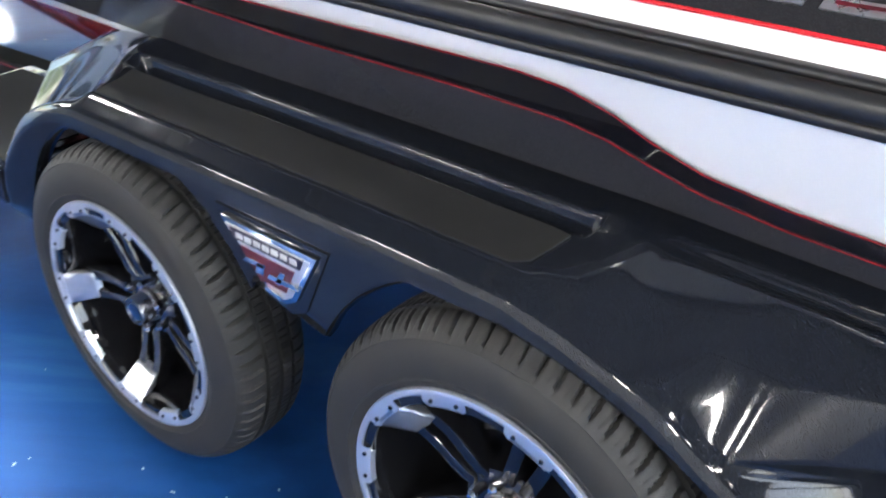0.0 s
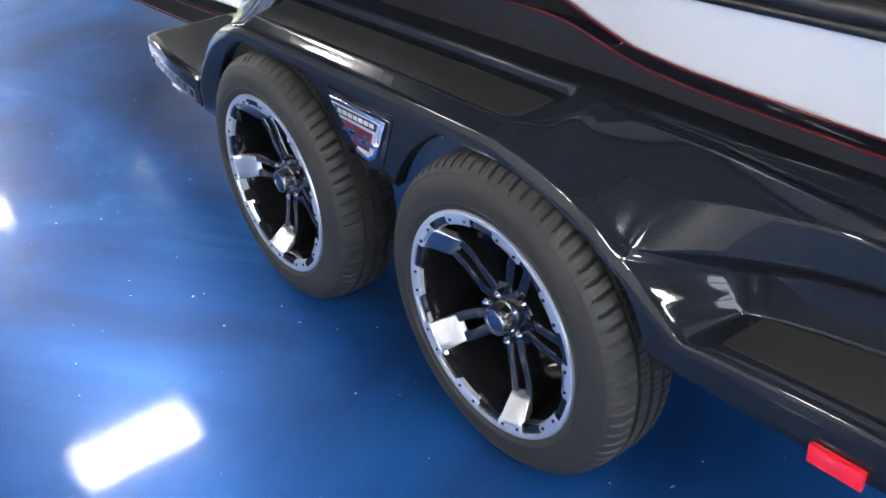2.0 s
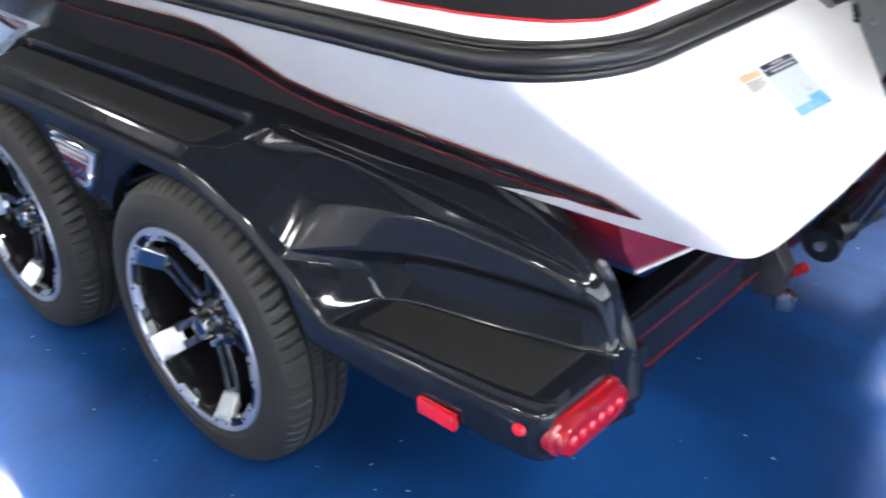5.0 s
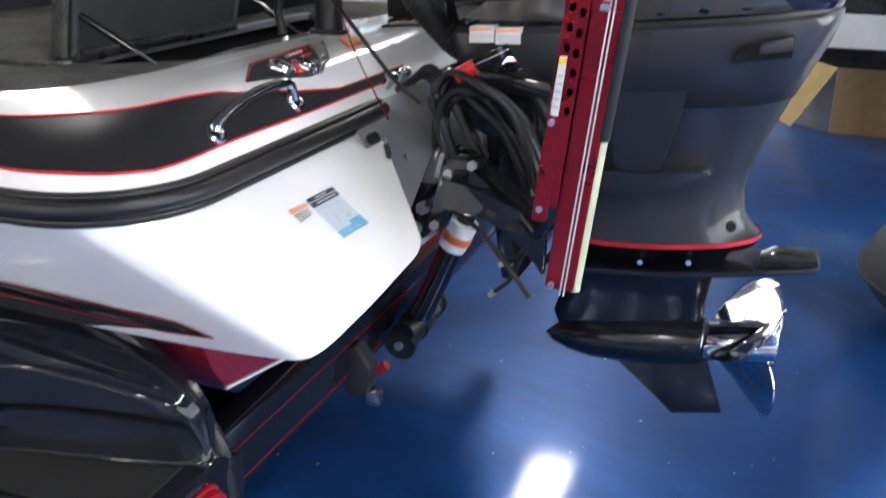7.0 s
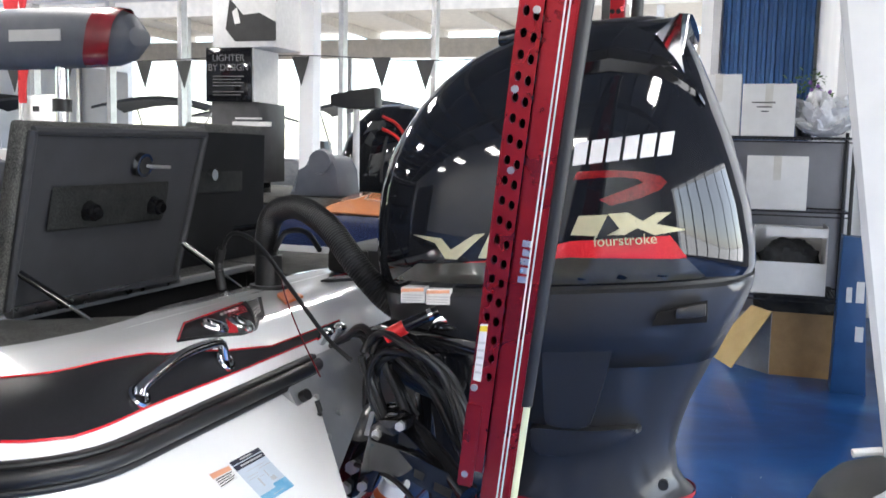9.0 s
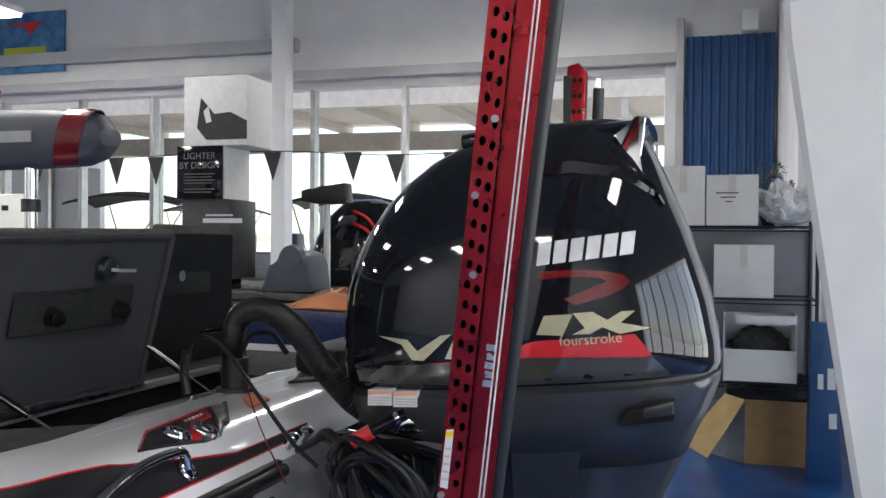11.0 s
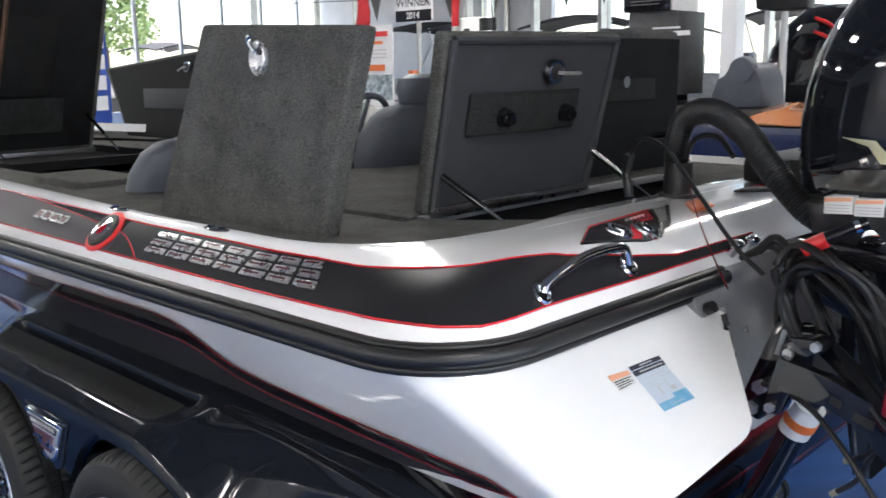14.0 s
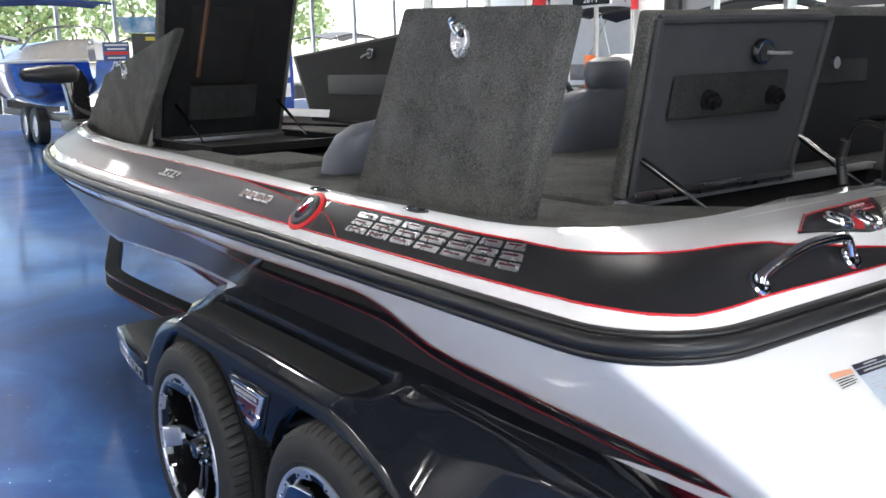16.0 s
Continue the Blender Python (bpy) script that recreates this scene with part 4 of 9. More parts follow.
def fender():
    bm = B()
    xs = np.unique(np.r_[np.linspace(-1.44, 0.90, 210), np.linspace(-0.02, 0.12, 24), np.linspace(0.28, 0.5, 44), 0.290, 0.302, np.linspace(0.83, 0.90, 14)])
    rows = []
    for x in xs:
        sec = fender_section(x)
        top = crisp(sec)
        x0, y0, z0 = sec[0]
        zb = min(arch(x0), z0 - 0.01)
        skirt = [(x0, y0 + 0.03, zb + 0.004), (x0, y0 + 0.012, zb - 0.003), (x0, y0, zb + 0.006)] + [(x0, y0, zb + 0.006 + (z0 - zb - 0.006) * v) for v in (0.2, 0.45, 0.7, 0.88)]
        rows.append(skirt + [tuple(q) for q in top])
    grid(bm, rows)
    # end wall behind the tail light
    end = rows[-1]
    vs = [bm.verts.new(p) for p in end]
    ring = [bm.verts.new((p[0] + 0.014, 0.20 + (p[1] - 0.20) * 0.93, 0.48 + (p[2] - 0.48) * 0.9)) for p in end]
    for i in range(len(vs) - 1):
        bm.faces.new((vs[i], vs[i + 1], ring[i + 1], ring[i]))
    bm.faces.new(ring)
    return part("fender", bm, FENDER, trailer, "glossy black moulded fender with steps", flat_angle=60)


fender_part = fender()


def wheel(x, turn):
    """Low-profile tyre on a deep black five-spoke rim with a machined face."""
    c = (x, 0.0, HZ)
    pitch = 12
    n = 74 * pitch
    prof = [(0.236, 0.120), (0.262, 0.138), (0.295, 0.138), (0.318, 0.126), (0.3285, 0.114), (0.334, 0.104), (0.336, 0.092), (0.336, 0.086), (0.328, 0.085), (0.328, 0.077), (0.338, 0.076), (0.3385, 0.056), (0.330, 0.055), (0.330, 0.046), (0.3385, 0.045), (0.338, 0.024), (0.329, 0.023), (0.329, 0.015), (0.337, 0.014), (0.3355, 0.002), (0.3335, -0.008), (0.329, -0.019), (0.323, -0.0275), (0.316, -0.034), (0.3135, -0.0365), (0.3120, -0.0362), (0.300, -0.0425), (0.285, -0.0465), (0.270, -0.048), (0.2585, -0.0475), (0.2575, -0.0485), (0.2555, -0.0485), (0.2545, -0.047), (0.246, -0.044), (0.239, -0.039), (0.236, -0.030)]

    def tread(i, k):
        r, y = prof[k]
        j = i % pitch
        if r > 0.3205 and -0.03 < y < 0.0145:
            slant = int(round((y + 0.02) * 90))
            if (i - slant) % pitch in (0, 1):
                return -0.0075 if y > -0.024 else -0.003
            if (i - slant) % pitch == 6 and y > -0.02:
                return -0.0022
        elif r > 0.3225 and 0.085 < y < 0.12 and j in (0, 1):
            return -0.006
        elif r > 0.3325 and 0.014 < y < 0.085:
            if (i + int(y * 300)) % (pitch // 2) == 0:
                return -0.0035
        return 0.0
    bm = B()
    lathe(bm, prof, c, n, tread)
    tyre = part("wheel", bm, RUBBER, trailer, "black low-profile tyre on a machined black rim", flat_angle=28)
    # barrel
    bm = B()
    lathe(bm, [(0.236, -0.030), (0.232, -0.041), (0.2145, -0.0415), (0.2115, -0.036), (0.2095, -0.010), (0.204, 0.03), (0.198, 0.075), (0.190, 0.105), (0.04, 0.107)], c, 96)
    part("barrel", bm, GLOSSBLACK, tyre, "deep gloss black rim barrel")
    # machined lip
    bm = B()
    lathe(bm, [(0.236, -0.028), (0.2425, -0.040), (0.2405, -0.0455), (0.2365, -0.0465), (0.2305, -0.0455), (0.2300, -0.038)], c, 120)
    part("rim_lip", bm, RIMFACE, tyre, "machined silver rim lip")
    for i in range(10):
        bm = B()
        rows = []
        for j in range(13):
            e = 0.0 if 0 < j < 12 else 0.005
            a = radians(turn + 36 * i - 10 + 20 * j / 12)
            rows.append([(c[0] + r * math.cos(a), y, c[2] + r * math.sin(a)) for r, y in ((0.2105 + e, -0.034), (0.2125 + e, -0.0435), (0.2195, -0.0450), (0.2312, -0.0456))])
        grid(bm, rows)
        part("lip_pad", bm, RIMFACE, tyre, "machined silver pad of the lip")
        for d in (-6.0, 6.0):
            bm = B()
            a = radians(turn + 36 * i + d)
            px, pz = c[0] + 0.2225 * math.cos(a), c[2] + 0.2225 * math.sin(a)
            cyl(bm, (px, -0.044, pz), (px, -0.0475, pz), 0.0036, seg=8)
            part("rivet", bm, GLOSSBLACK, tyre)
    # spokes: a machined block at the lip, two dark arms to the hub
    for i in range(5):
        a = radians(turn + 72 * i)
        m = Matrix.Translation(c) @ Matrix.Rotation(-a, 4, "Y")
        arms = B()
        for s in (-1, 1):
            pts = [(0.048, 0.018, 0.014), (0.075, 0.012, 0.0175), (0.11, 0.010, 0.0205), (0.14, 0.008, 0.0225), (0.166, 0.002, 0.0225), (0.192, -0.006, 0.0215)]
            rows = [[m @ Vector((r, y + dy, s * w + dw)) for dw, dy in ((-0.0130, 0.006), (-0.0105, 0.001), (-0.006, 0), (0.006, 0), (0.0105, 0.001), (0.0130, 0.006), (0.0130, 0.034), (-0.0130, 0.034))] for r, y, w in pts]
            grid(arms, rows, close_v=True)
        part("spoke", arms, GLOSSBLACK, tyre, "gloss black split spoke", flat_angle=40)
        tips = B()
        rows = []
        for r, y, w in ((0.166, 0.012, 0.0290), (0.169, 0.000, 0.0300), (0.177, -0.008, 0.0310), (0.190, -0.020, 0.0325), (0.202, -0.032, 0.0335), (0.2085, -0.0395, 0.0345), (0.214, -0.0440, 0.035), (0.219, -0.0452, 0.035)):
            rows.append([m @ Vector((r, y + dy, w * k)) for k, dy in ((-1.0, 0.02), (-1.0, 0.003), (-0.95, 0), (-0.5, 0), (0, 0), (0.5, 0), (0.95, 0), (1.0, 0.003), (1.0, 0.02))])
        grid(tips, rows)
        part("spoke_tip", tips, ALU, tyre, "brushed aluminium spoke tip", flat_angle=50)
    bm = B()
    lathe(bm, [(0.076, 0.107), (0.076, 0.030), (0.070, 0.020), (0.052, 0.015), (0.030, 0.015)], c, 40)
    part("hub", bm, GLOSSBLACK, tyre, "gloss black hub")
    bm = B()
    lathe(bm, [(0.034, 0.016), (0.034, 0.010), (0.0305, 0.008), (0.0305, -0.018), (0.0285, -0.022), (0.0235, -0.022), (0.022, -0.019), (0.0005, -0.019)], c, 40)
    part("centre_cap", bm, DARKALU, tyre, "turned steel centre cap")
    bm = B()
    lathe(bm, [(0.0215, -0.019), (0.019, -0.0215), (0.0005, -0.022)], c, 24)
    part("cap_badge", bm, principled("cap_blue", (0.012, 0.03, 0.085), 0.2, 0.2, 1.0)[0], tyre, "dark blue cap badge")
    for i in range(6):
        a = radians(turn + 20 + 60 * i)
        p = Vector((c[0] + 0.051 * math.cos(a), 0, c[2] + 0.051 * math.sin(a)))
        bm = B()
        cyl(bm, (p.x, 0.022, p.z), (p.x, 0.000, p.z), 0.0092, seg=6)
        cyl(bm, (p.x, 0.000, p.z), (p.x, -0.006, p.z), 0.0085, 0.004, seg=12)
        part("lug_nut", bm, CHROME, tyre, "chrome lug nut", smooth=False)
    if x == 0.0:
        bm = B()
        lathe(bm, [(0.0070, 0.0), (0.0070, -0.0012), (0.0048, -0.0012), (0.0048, 0.0)], (x + 0.205, -0.0415, HZ + 0.168), 20)
        part("sidewall_dot", bm, PAPER, tyre, "small white ring printed on the sidewall")
    return tyre


wheel(HUBS[1], 143)
wheel(HUBS[0], 186)


# ---------------------------------------------------------------- outboard motor
motor = thing("outboard_motor", "slate grey outboard motor with glossy black cowl, tilted slightly", "outboard motor", (1.45, CY, 0.25))


def lean(z, x):
    """The motor is trimmed: its level lines rise aft."""
    return z + 0.095 * (x - 1.45)


def ring_xy(x0, x1, hw, z, n=40, front=2.6, rear=3.2, tilt=True):
    """A rounded level section from x0 (front) to x1 (rear), hw half wide."""
    xm = x0 + (x1 - x0) * 0.52
    out = []
    for k in range(n):
        a = 2 * math.pi * k / n
        c, s = math.cos(a), math.sin(a)
        p = rear if c > 0 else front
        x = xm + (x1 - xm if c > 0 else xm - x0) * math.copysign(abs(c) ** (2 / p), c)
        y = hw * math.copysign(abs(s) ** (2 / p), s)
        out.append((x, CY + y, lean(z, x) if tilt else z))
    return out


# cowl: z, front x, rear x, half width
COWL_ROWS = [(1.268, 1.000, 1.868, 0.285), (1.285, 0.985, 1.872, 0.300), (1.33, 0.975, 1.868, 0.306), (1.42, 0.975, 1.850, 0.306), (1.50, 0.985, 1.826, 0.302), (1.57, 1.005, 1.802, 0.294), (1.63, 1.035, 1.778, 0.282), (1.69, 1.078, 1.752, 0.265), (1.74, 1.128, 1.73, 0.243), (1.785, 1.190, 1.706, 0.212), (1.82, 1.262, 1.68, 0.172), (1.842, 1.33, 1.65, 0.125), (1.852, 1.40, 1.60, 0.06)]


def cowl_y(x, z):
    """The cowl's port side at x and height z."""
    zz = z - 0.095 * (x - 1.45)
    zs = [r[0] for r in COWL_ROWS]
    x0, x1, hw = [np.interp(zz, zs, [r[k] for r in COWL_ROWS]) for k in (1, 2, 3)]
    xm = x0 + (x1 - x0) * 0.52
    c = (x - xm) / ((x1 - xm) if x > xm else (xm - x0))
    p = 3.2 if x > xm else 2.6
    return CY - hw * max(0.0, 1 - min(1, abs(c)) ** p) ** (1 / p)


def cowl_patch(name, outline, material, label, lift=0.0025, parent=None):
    """A decal on the cowl's port side from an outline in x and z, laid over its curve."""
    bm = B()
    vs = [bm.verts.new((x, 0, z)) for x, z in outline]
    f = bm.faces.new(vs)
    bmesh.ops.triangulate(bm, faces=[f])
    for _ in range(3):
        long = [e for e in bm.edges if e.calc_length() > 0.025]
        if not long:
            break
        bmesh.ops.subdivide_edges(bm, edges=long, cuts=1)
        bmesh.ops.triangulate(bm, faces=list(bm.faces))
    for v in bm.verts:
        v.co.y = cowl_y(v.co.x, v.co.z) - lift
    return part(name, bm, material, parent or motor, label)


def outboard():
    bm = B()
    rows = [ring_xy(x0, x1, hw, z, 56) for z, x0, x1, hw in COWL_ROWS]
    grid(bm, rows, close_v=True)
    bm.faces.new([bm.verts.new(p) for p in rows[-1]])
    part("cowl", bm, COWL, motor, "glossy black motor cowl", flat_angle=60)
    # the spoiler at the cowl's upper rear, with its chromed side scoops
    bm = B()
    rows = []
    for x, z0, z1, hw in ((1.28, 1.790, 1.838, 0.115), (1.40, 1.79, 1.856, 0.145), (1.52, 1.76, 1.856, 0.165), (1.62, 1.755, 1.853, 0.178), (1.69, 1.795, 1.855, 0.182), (1.712, 1.825, 1.857, 0.178)):
        sec = []
        for k in range(20):
            a = 2 * math.pi * k / 20
            sec.append((x, CY + hw * math.copysign(abs(math.cos(a)) ** 0.6, math.cos(a)), (z0 + z1) / 2 + (z1 - z0) / 2 * math.copysign(abs(math.sin(a)) ** 0.7, math.sin(a))))
        rows.append(sec)
    grid(bm, rows, close_v=True)
    bm.faces.new([bm.verts.new(p) for p in rows[0]])
    bm.faces.new([bm.verts.new(p) for p in rows[-1]])
    part("spoiler", bm, COWL, motor, "glossy black cowl spoiler")
    for s in (-1, 1):
        bm = B()
        pts = [(1.640, 1.808), (1.688, 1.851), (1.712, 1.849), (1.694, 1.762), (1.716, 1.695), (1.692, 1.710), (1.676, 1.772)]
        y = CY + s * 0.176
        prism(bm, pts, "y", y - 0.012, y + 0.012, 0.004)
        part("scoop_trim", bm, CHROME, motor, "polished scoop trim")
    # dark brow along the cowl's shoulder
    bm = B()
    rows = []
    for x, z, w in ((1.38, 1.70, 0.010), (1.46, 1.735, 0.022), (1.56, 1.752, 0.026), (1.66, 1.738, 0.022), (1.73, 1.690, 0.012), (1.75, 1.66, 0.006)):
        rows.append([(x, cowl_y(x, z + w) - 0.004, z + w), (x, cowl_y(x, z) - 0.016, z), (x, cowl_y(x, z - w) - 0.004, z - w)])
    grid(bm, rows)
    part("brow", bm, GLOSSBLACK, motor, "glossy black raised brow")
    # lower cowl
    bm = B()
    low = [(1.262, 1.000, 1.870, 0.290), (1.255, 0.992, 1.872, 0.306), (1.235, 0.995, 1.868, 0.306), (1.19, 1.01, 1.852, 0.300), (1.155, 1.05, 1.836, 0.285), (1.12, 1.14, 1.818, 0.25), (1.08, 1.22, 1.80, 0.222)]
    rows = [ring_xy(x0, x1, hw, z, 56) for z, x0, x1, hw in low]
    grid(bm, rows, close_v=True)
    bm.faces.new([bm.verts.new(p) for p in rows[-1]])
    part("lower_cowl", bm, ENGINE, motor, "slate grey lower cowl", flat_angle=60)
    bm = B()
    rows = [ring_xy(x0, x1, hw, z, 56) for z, x0, x1, hw in ((1.270, 0.999, 1.866, 0.289), (1.258, 0.999, 1.866, 0.289))]
    grid(bm, rows, close_v=True)
    part("cowl_seal", bm, RAIL, motor, "black rubber cowl seal")
    # midsection
    bm = B()
    mid = [(1.12, 1.25, 1.806, 0.225), (1.06, 1.27, 1.782, 0.200), (0.98, 1.28, 1.745, 0.172), (0.91, 1.285, 1.722, 0.150), (0.86, 1.285, 1.713, 0.138), (0.80, 1.28, 1.722, 0.130), (0.77, 1.275, 1.742, 0.130), (0.755, 1.27, 1.762, 0.128)]
    rows = [ring_xy(x0, x1, hw, z - 0.095 * (x1 - 1.45) * 0.6, 48, 2.2, 2.2) for z, x0, x1, hw in mid]
    grid(bm, rows, close_v=True)
    bm.faces.new([bm.verts.new(p) for p in rows[-1]])
    part("midsection", bm, ENGINE, motor, "slate grey midsection", flat_angle=60)
    # moulded panel and fin on the midsection's side
    def moulded(outline, proud):
        bm = B()
        prism(bm, chaikin(outline + outline[:1], 2)[:-1], "y", -proud, 0.035, 0.008)
        for v in bm.verts:
            hw = float(np.interp(v.co.z, [0.755, 0.80, 0.86, 0.91, 0.98, 1.06, 1.12, 1.20], [0.128, 0.130, 0.138, 0.150, 0.172, 0.200, 0.225, 0.25]))
            v.co.y += CY - hw * (1 - 0.25 * min(1, abs((v.co.x - 1.50) / 0.23)) ** 2)
        part("side_panel", bm, ENGINE, motor, "moulded grey side panel", flat_angle=60)
    moulded([(1.437, 1.158), (1.446, 1.176), (1.50, 1.180), (1.574, 1.182), (1.590, 1.172), (1.592, 1.148), (1.567, 1.05), (1.540, 0.955), (1.530, 0.938), (1.44, 0.934), (1.433, 0.946), (1.434, 1.05)], 0.030)
    moulded([(1.40, 0.926), (1.555, 0.937), (1.627, 0.953), (1.652, 0.946), (1.617, 0.921), (1.509, 0.870), (1.40, 0.850)], 0.034)
    # latch recess with its lever
    bm = B()
    hy = 0.958
    prism(bm, [(1.672, 1.205), (1.685, 1.235), (1.780, 1.262), (1.782, 1.222)], "y", hy - 0.012, hy + 0.03, 0.003)
    part("latch_recess", bm, DARKWELL, motor, "black latch recess")
    bm = B()
    prism(bm, [(1.720, 1.226), (1.722, 1.247), (1.778, 1.263), (1.779, 1.236)], "y", hy - 0.022, hy - 0.013, 0.004)
    part("latch_lever", bm, ENGINE, motor, "grey latch lever")
    # stripe above the lower unit, drain and bolts
    bm = B()
    rows = [ring_xy(1.268, 1.766, 0.131, z, 48, 2.2, 2.2) for z in (0.740, 0.729)]
    grid(bm, rows, close_v=True)
    part("red_stripe", bm, principled("stripe_red", (0.50, 0.016, 0.025), 0.35)[0], motor, "red stripe")
    bm = B()
    cyl(bm, (1.70, 1.125, 0.815), (1.70, 1.112, 0.815), 0.012, seg=14)
    part("drain_plug", bm, PLASTIC, motor)
    for x, z in ((1.503, 0.697), (1.615, 0.712)):
        bm = B()
        cyl(bm, (x, CY - 0.09, z), (x, CY - 0.128, z), 0.007, seg=8)
        part("plate_bolt", bm, CHROME, motor, "small steel bolt")
    # lower unit
    bm = B()
    rows = []
    for z, x0, x1, hw in ((0.728, 1.262, 1.768, 0.126), (0.705, 1.262, 1.752, 0.110), (0.685, 1.27, 1.70, 0.075), (0.63, 1.285, 1.668, 0.042), (0.55, 1.285, 1.655, 0.034), (0.50, 1.27, 1.655, 0.036), (0.45, 1.29, 1.655, 0.030)):
        rows.append(ring_xy(x0, x1, hw, z, 40, 1.8, 1.8))
    grid(bm, rows, close_v=True)
    bm.faces.new([bm.verts.new(p) for p in rows[0]])
    part("leg", bm, LOWERUNIT, motor, "glossy black lower unit leg", flat_angle=50)
    bm = B()
    prism(bm, [(1.25, CY - 0.06), (1.32, CY - 0.115), (1.55, CY - 0.12), (1.70, CY - 0.10), (1.90, CY - 0.045), (1.905, CY + 0.045), (1.70, CY + 0.10), (1.55, CY + 0.12), (1.32, CY + 0.115), (1.25, CY + 0.06)], "z", -0.007, 0.007, 0.004)
    bmesh.ops.transform(bm, verts=bm.verts, matrix=Matrix.Translation((0, 0, 0.660)) @ Matrix.Shear("XZ", 4, (0, 0)))
    for v in bm.verts:
        v.co.z += 0.095 * (v.co.x - 1.45)
    part("cavitation_plate", bm, LOWERUNIT, motor, "black anti-ventilation plate")
    bm = B()
    prism(bm, [(1.765, 0.712), (1.80, 0.728), (1.895, 0.732), (1.905, 0.704), (1.78, 0.69)], "y", CY - 0.035, CY + 0.035, 0.008)
    part("trim_tab", bm, LOWERUNIT, motor, "black plate end")
    bm = B()
    prof = [(1.252, 0.002), (1.275, 0.022), (1.32, 0.044), (1.38, 0.060), (1.46, 0.068), (1.55, 0.069), (1.62, 0.066), (1.660, 0.060)]
    rows = []
    for x, r in prof:
        zc = 0.415 + (x - 1.252) * 0.12
        rows.append([(x, CY + r * math.cos(2 * math.pi * k / 28), zc + r * math.sin(2 * math.pi * k / 28)) for k in range(28)])
    grid(bm, rows, close_v=True)
    bm.faces.new([bm.verts.new(p) for p in rows[-1]])
    part("gearcase", bm, LOWERUNIT, motor, "glossy black bullet gearcase")
    bm = B()
    prism(bm, [(1.41, 0.40), (1.50, 0.33), (1.602, 0.242), (1.727, 0.268), (1.672, 0.42)], "y", CY - 0.008, CY + 0.008, 0.004)
    part("skeg", bm, LOWERUNIT, motor, "black skeg")
    # stainless propeller
    hub_a, hub_b = Vector((1.662, CY, 0.463)), Vector((1.838, CY, 0.484))
    axis = (hub_b - hub_a).normalized()
    bm = B()
    rows = []
    for d, r in ((0.0, 0.046), (0.004, 0.051), (0.10, 0.052), (0.160, 0.0525), (0.172, 0.056), (0.177, 0.056), (0.177, 0.050), (0.12, 0.046)):
        p = hub_a + axis * d
        rows.append([(p.x, CY + r * math.cos(a), p.z + r * math.sin(a)) for a in np.linspace(0, 2 * math.pi, 37)[:-1]])
    grid(bm, rows, close_v=True)
    prop = part("propeller", bm, CHROME, motor, "polished stainless steel propeller", flat_angle=50)
    for a0 in (148, 268, 28):
        bm = B()
        rows = []
        for r, ch, tw in ((0.046, 0.082, 62), (0.07, 0.090, 55), (0.10, 0.095, 47), (0.13, 0.092, 40), (0.158, 0.078, 34), (0.178, 0.056, 30), (0.190, 0.030, 27), (0.194, 0.010, 26)):
            row = []
            for u in np.linspace(-1, 1, 9):
                w = u * ch
                ax = w * math.sin(radians(tw)) + 0.085 + (r - 0.046) * 0.50 + 0.006 * (1 - u * u)
                ang = radians(a0) - w * math.cos(radians(tw)) / r
                p = hub_a + axis * ax
                row.append((p.x, CY + r * math.cos(ang), p.z + r * math.sin(ang)))
            rows.append(row)
        grid(bm, rows)
        thick(bm, 0.004)
        part("blade", bm, CHROME, prop, "stainless steel blade", flat_angle=60)
    # decals: plain shapes in the colours of the lettering
    def bar(x0, x1, zl, zr, h, slant=0.0):
        return [(x0, zl), (x1, zr), (x1 + slant, zr + h), (x0 + slant, zl + h)]
    w = (1.70 - 1.497) / 6
    for k in range(6):
        x = 1.497 + k * w
        z = 1.528 + 0.14 * (x - 1.497)
        cowl_patch("name_block", bar(x, x + w * 0.80, z, z + 0.0045, 0.048, 0.004), PAPER, "white cowl lettering block")
    cowl_patch("gold_swoosh", [(1.135, 1.365), (1.21, 1.362), (1.235, 1.338), (1.29, 1.375), (1.315, 1.379), (1.25, 1.318), (1.222, 1.318), (1.195, 1.350)], GOLD, "pale gold cowl graphic")
    cowl_patch("gold_swoosh", [(1.30, 1.325), (1.318, 1.325), (1.345, 1.380), (1.325, 1.379)], GOLD, "pale gold cowl graphic")
    cowl_patch("gold_swoosh", [(1.50, 1.385), (1.555, 1.385), (1.575, 1.430), (1.515, 1.425)], GOLD, "pale gold cowl graphic")
    cowl_patch("gold_swoosh", [(1.575, 1.388), (1.61, 1.39), (1.635, 1.405), (1.67, 1.392), (1.73, 1.405), (1.668, 1.412), (1.70, 1.44), (1.672, 1.438), (1.645, 1.42), (1.615, 1.436), (1.575, 1.432), (1.615, 1.411)], GOLD, "pale gold cowl graphic")
    cowl_patch("red_flash", [(1.26, 1.312), (1.35, 1.325), (1.50, 1.372), (1.70, 1.392), (1.735, 1.348), (1.65, 1.335), (1.50, 1.338), (1.38, 1.320)], REDLINE, "red cowl flash", 0.0015)
    cowl_patch("grey_fade", [(1.08, 1.255), (1.15, 1.30), (1.28, 1.313), (1.50, 1.338), (1.65, 1.335), (1.735, 1.346), (1.775, 1.305), (1.45, 1.275)], varied("bronze_fade", (0.05, 0.05, 0.045), (0.09, 0.085, 0.07), 0.15, 0.3, 1.0, 8), "bronze grey fade")
    arc = [(1.47 + 0.115 * math.cos(radians(a)) * 1.9, 1.470 + 0.042 * math.sin(radians(a)) + 0.03 * math.cos(radians(a))) for a in range(-60, 181, 20)]
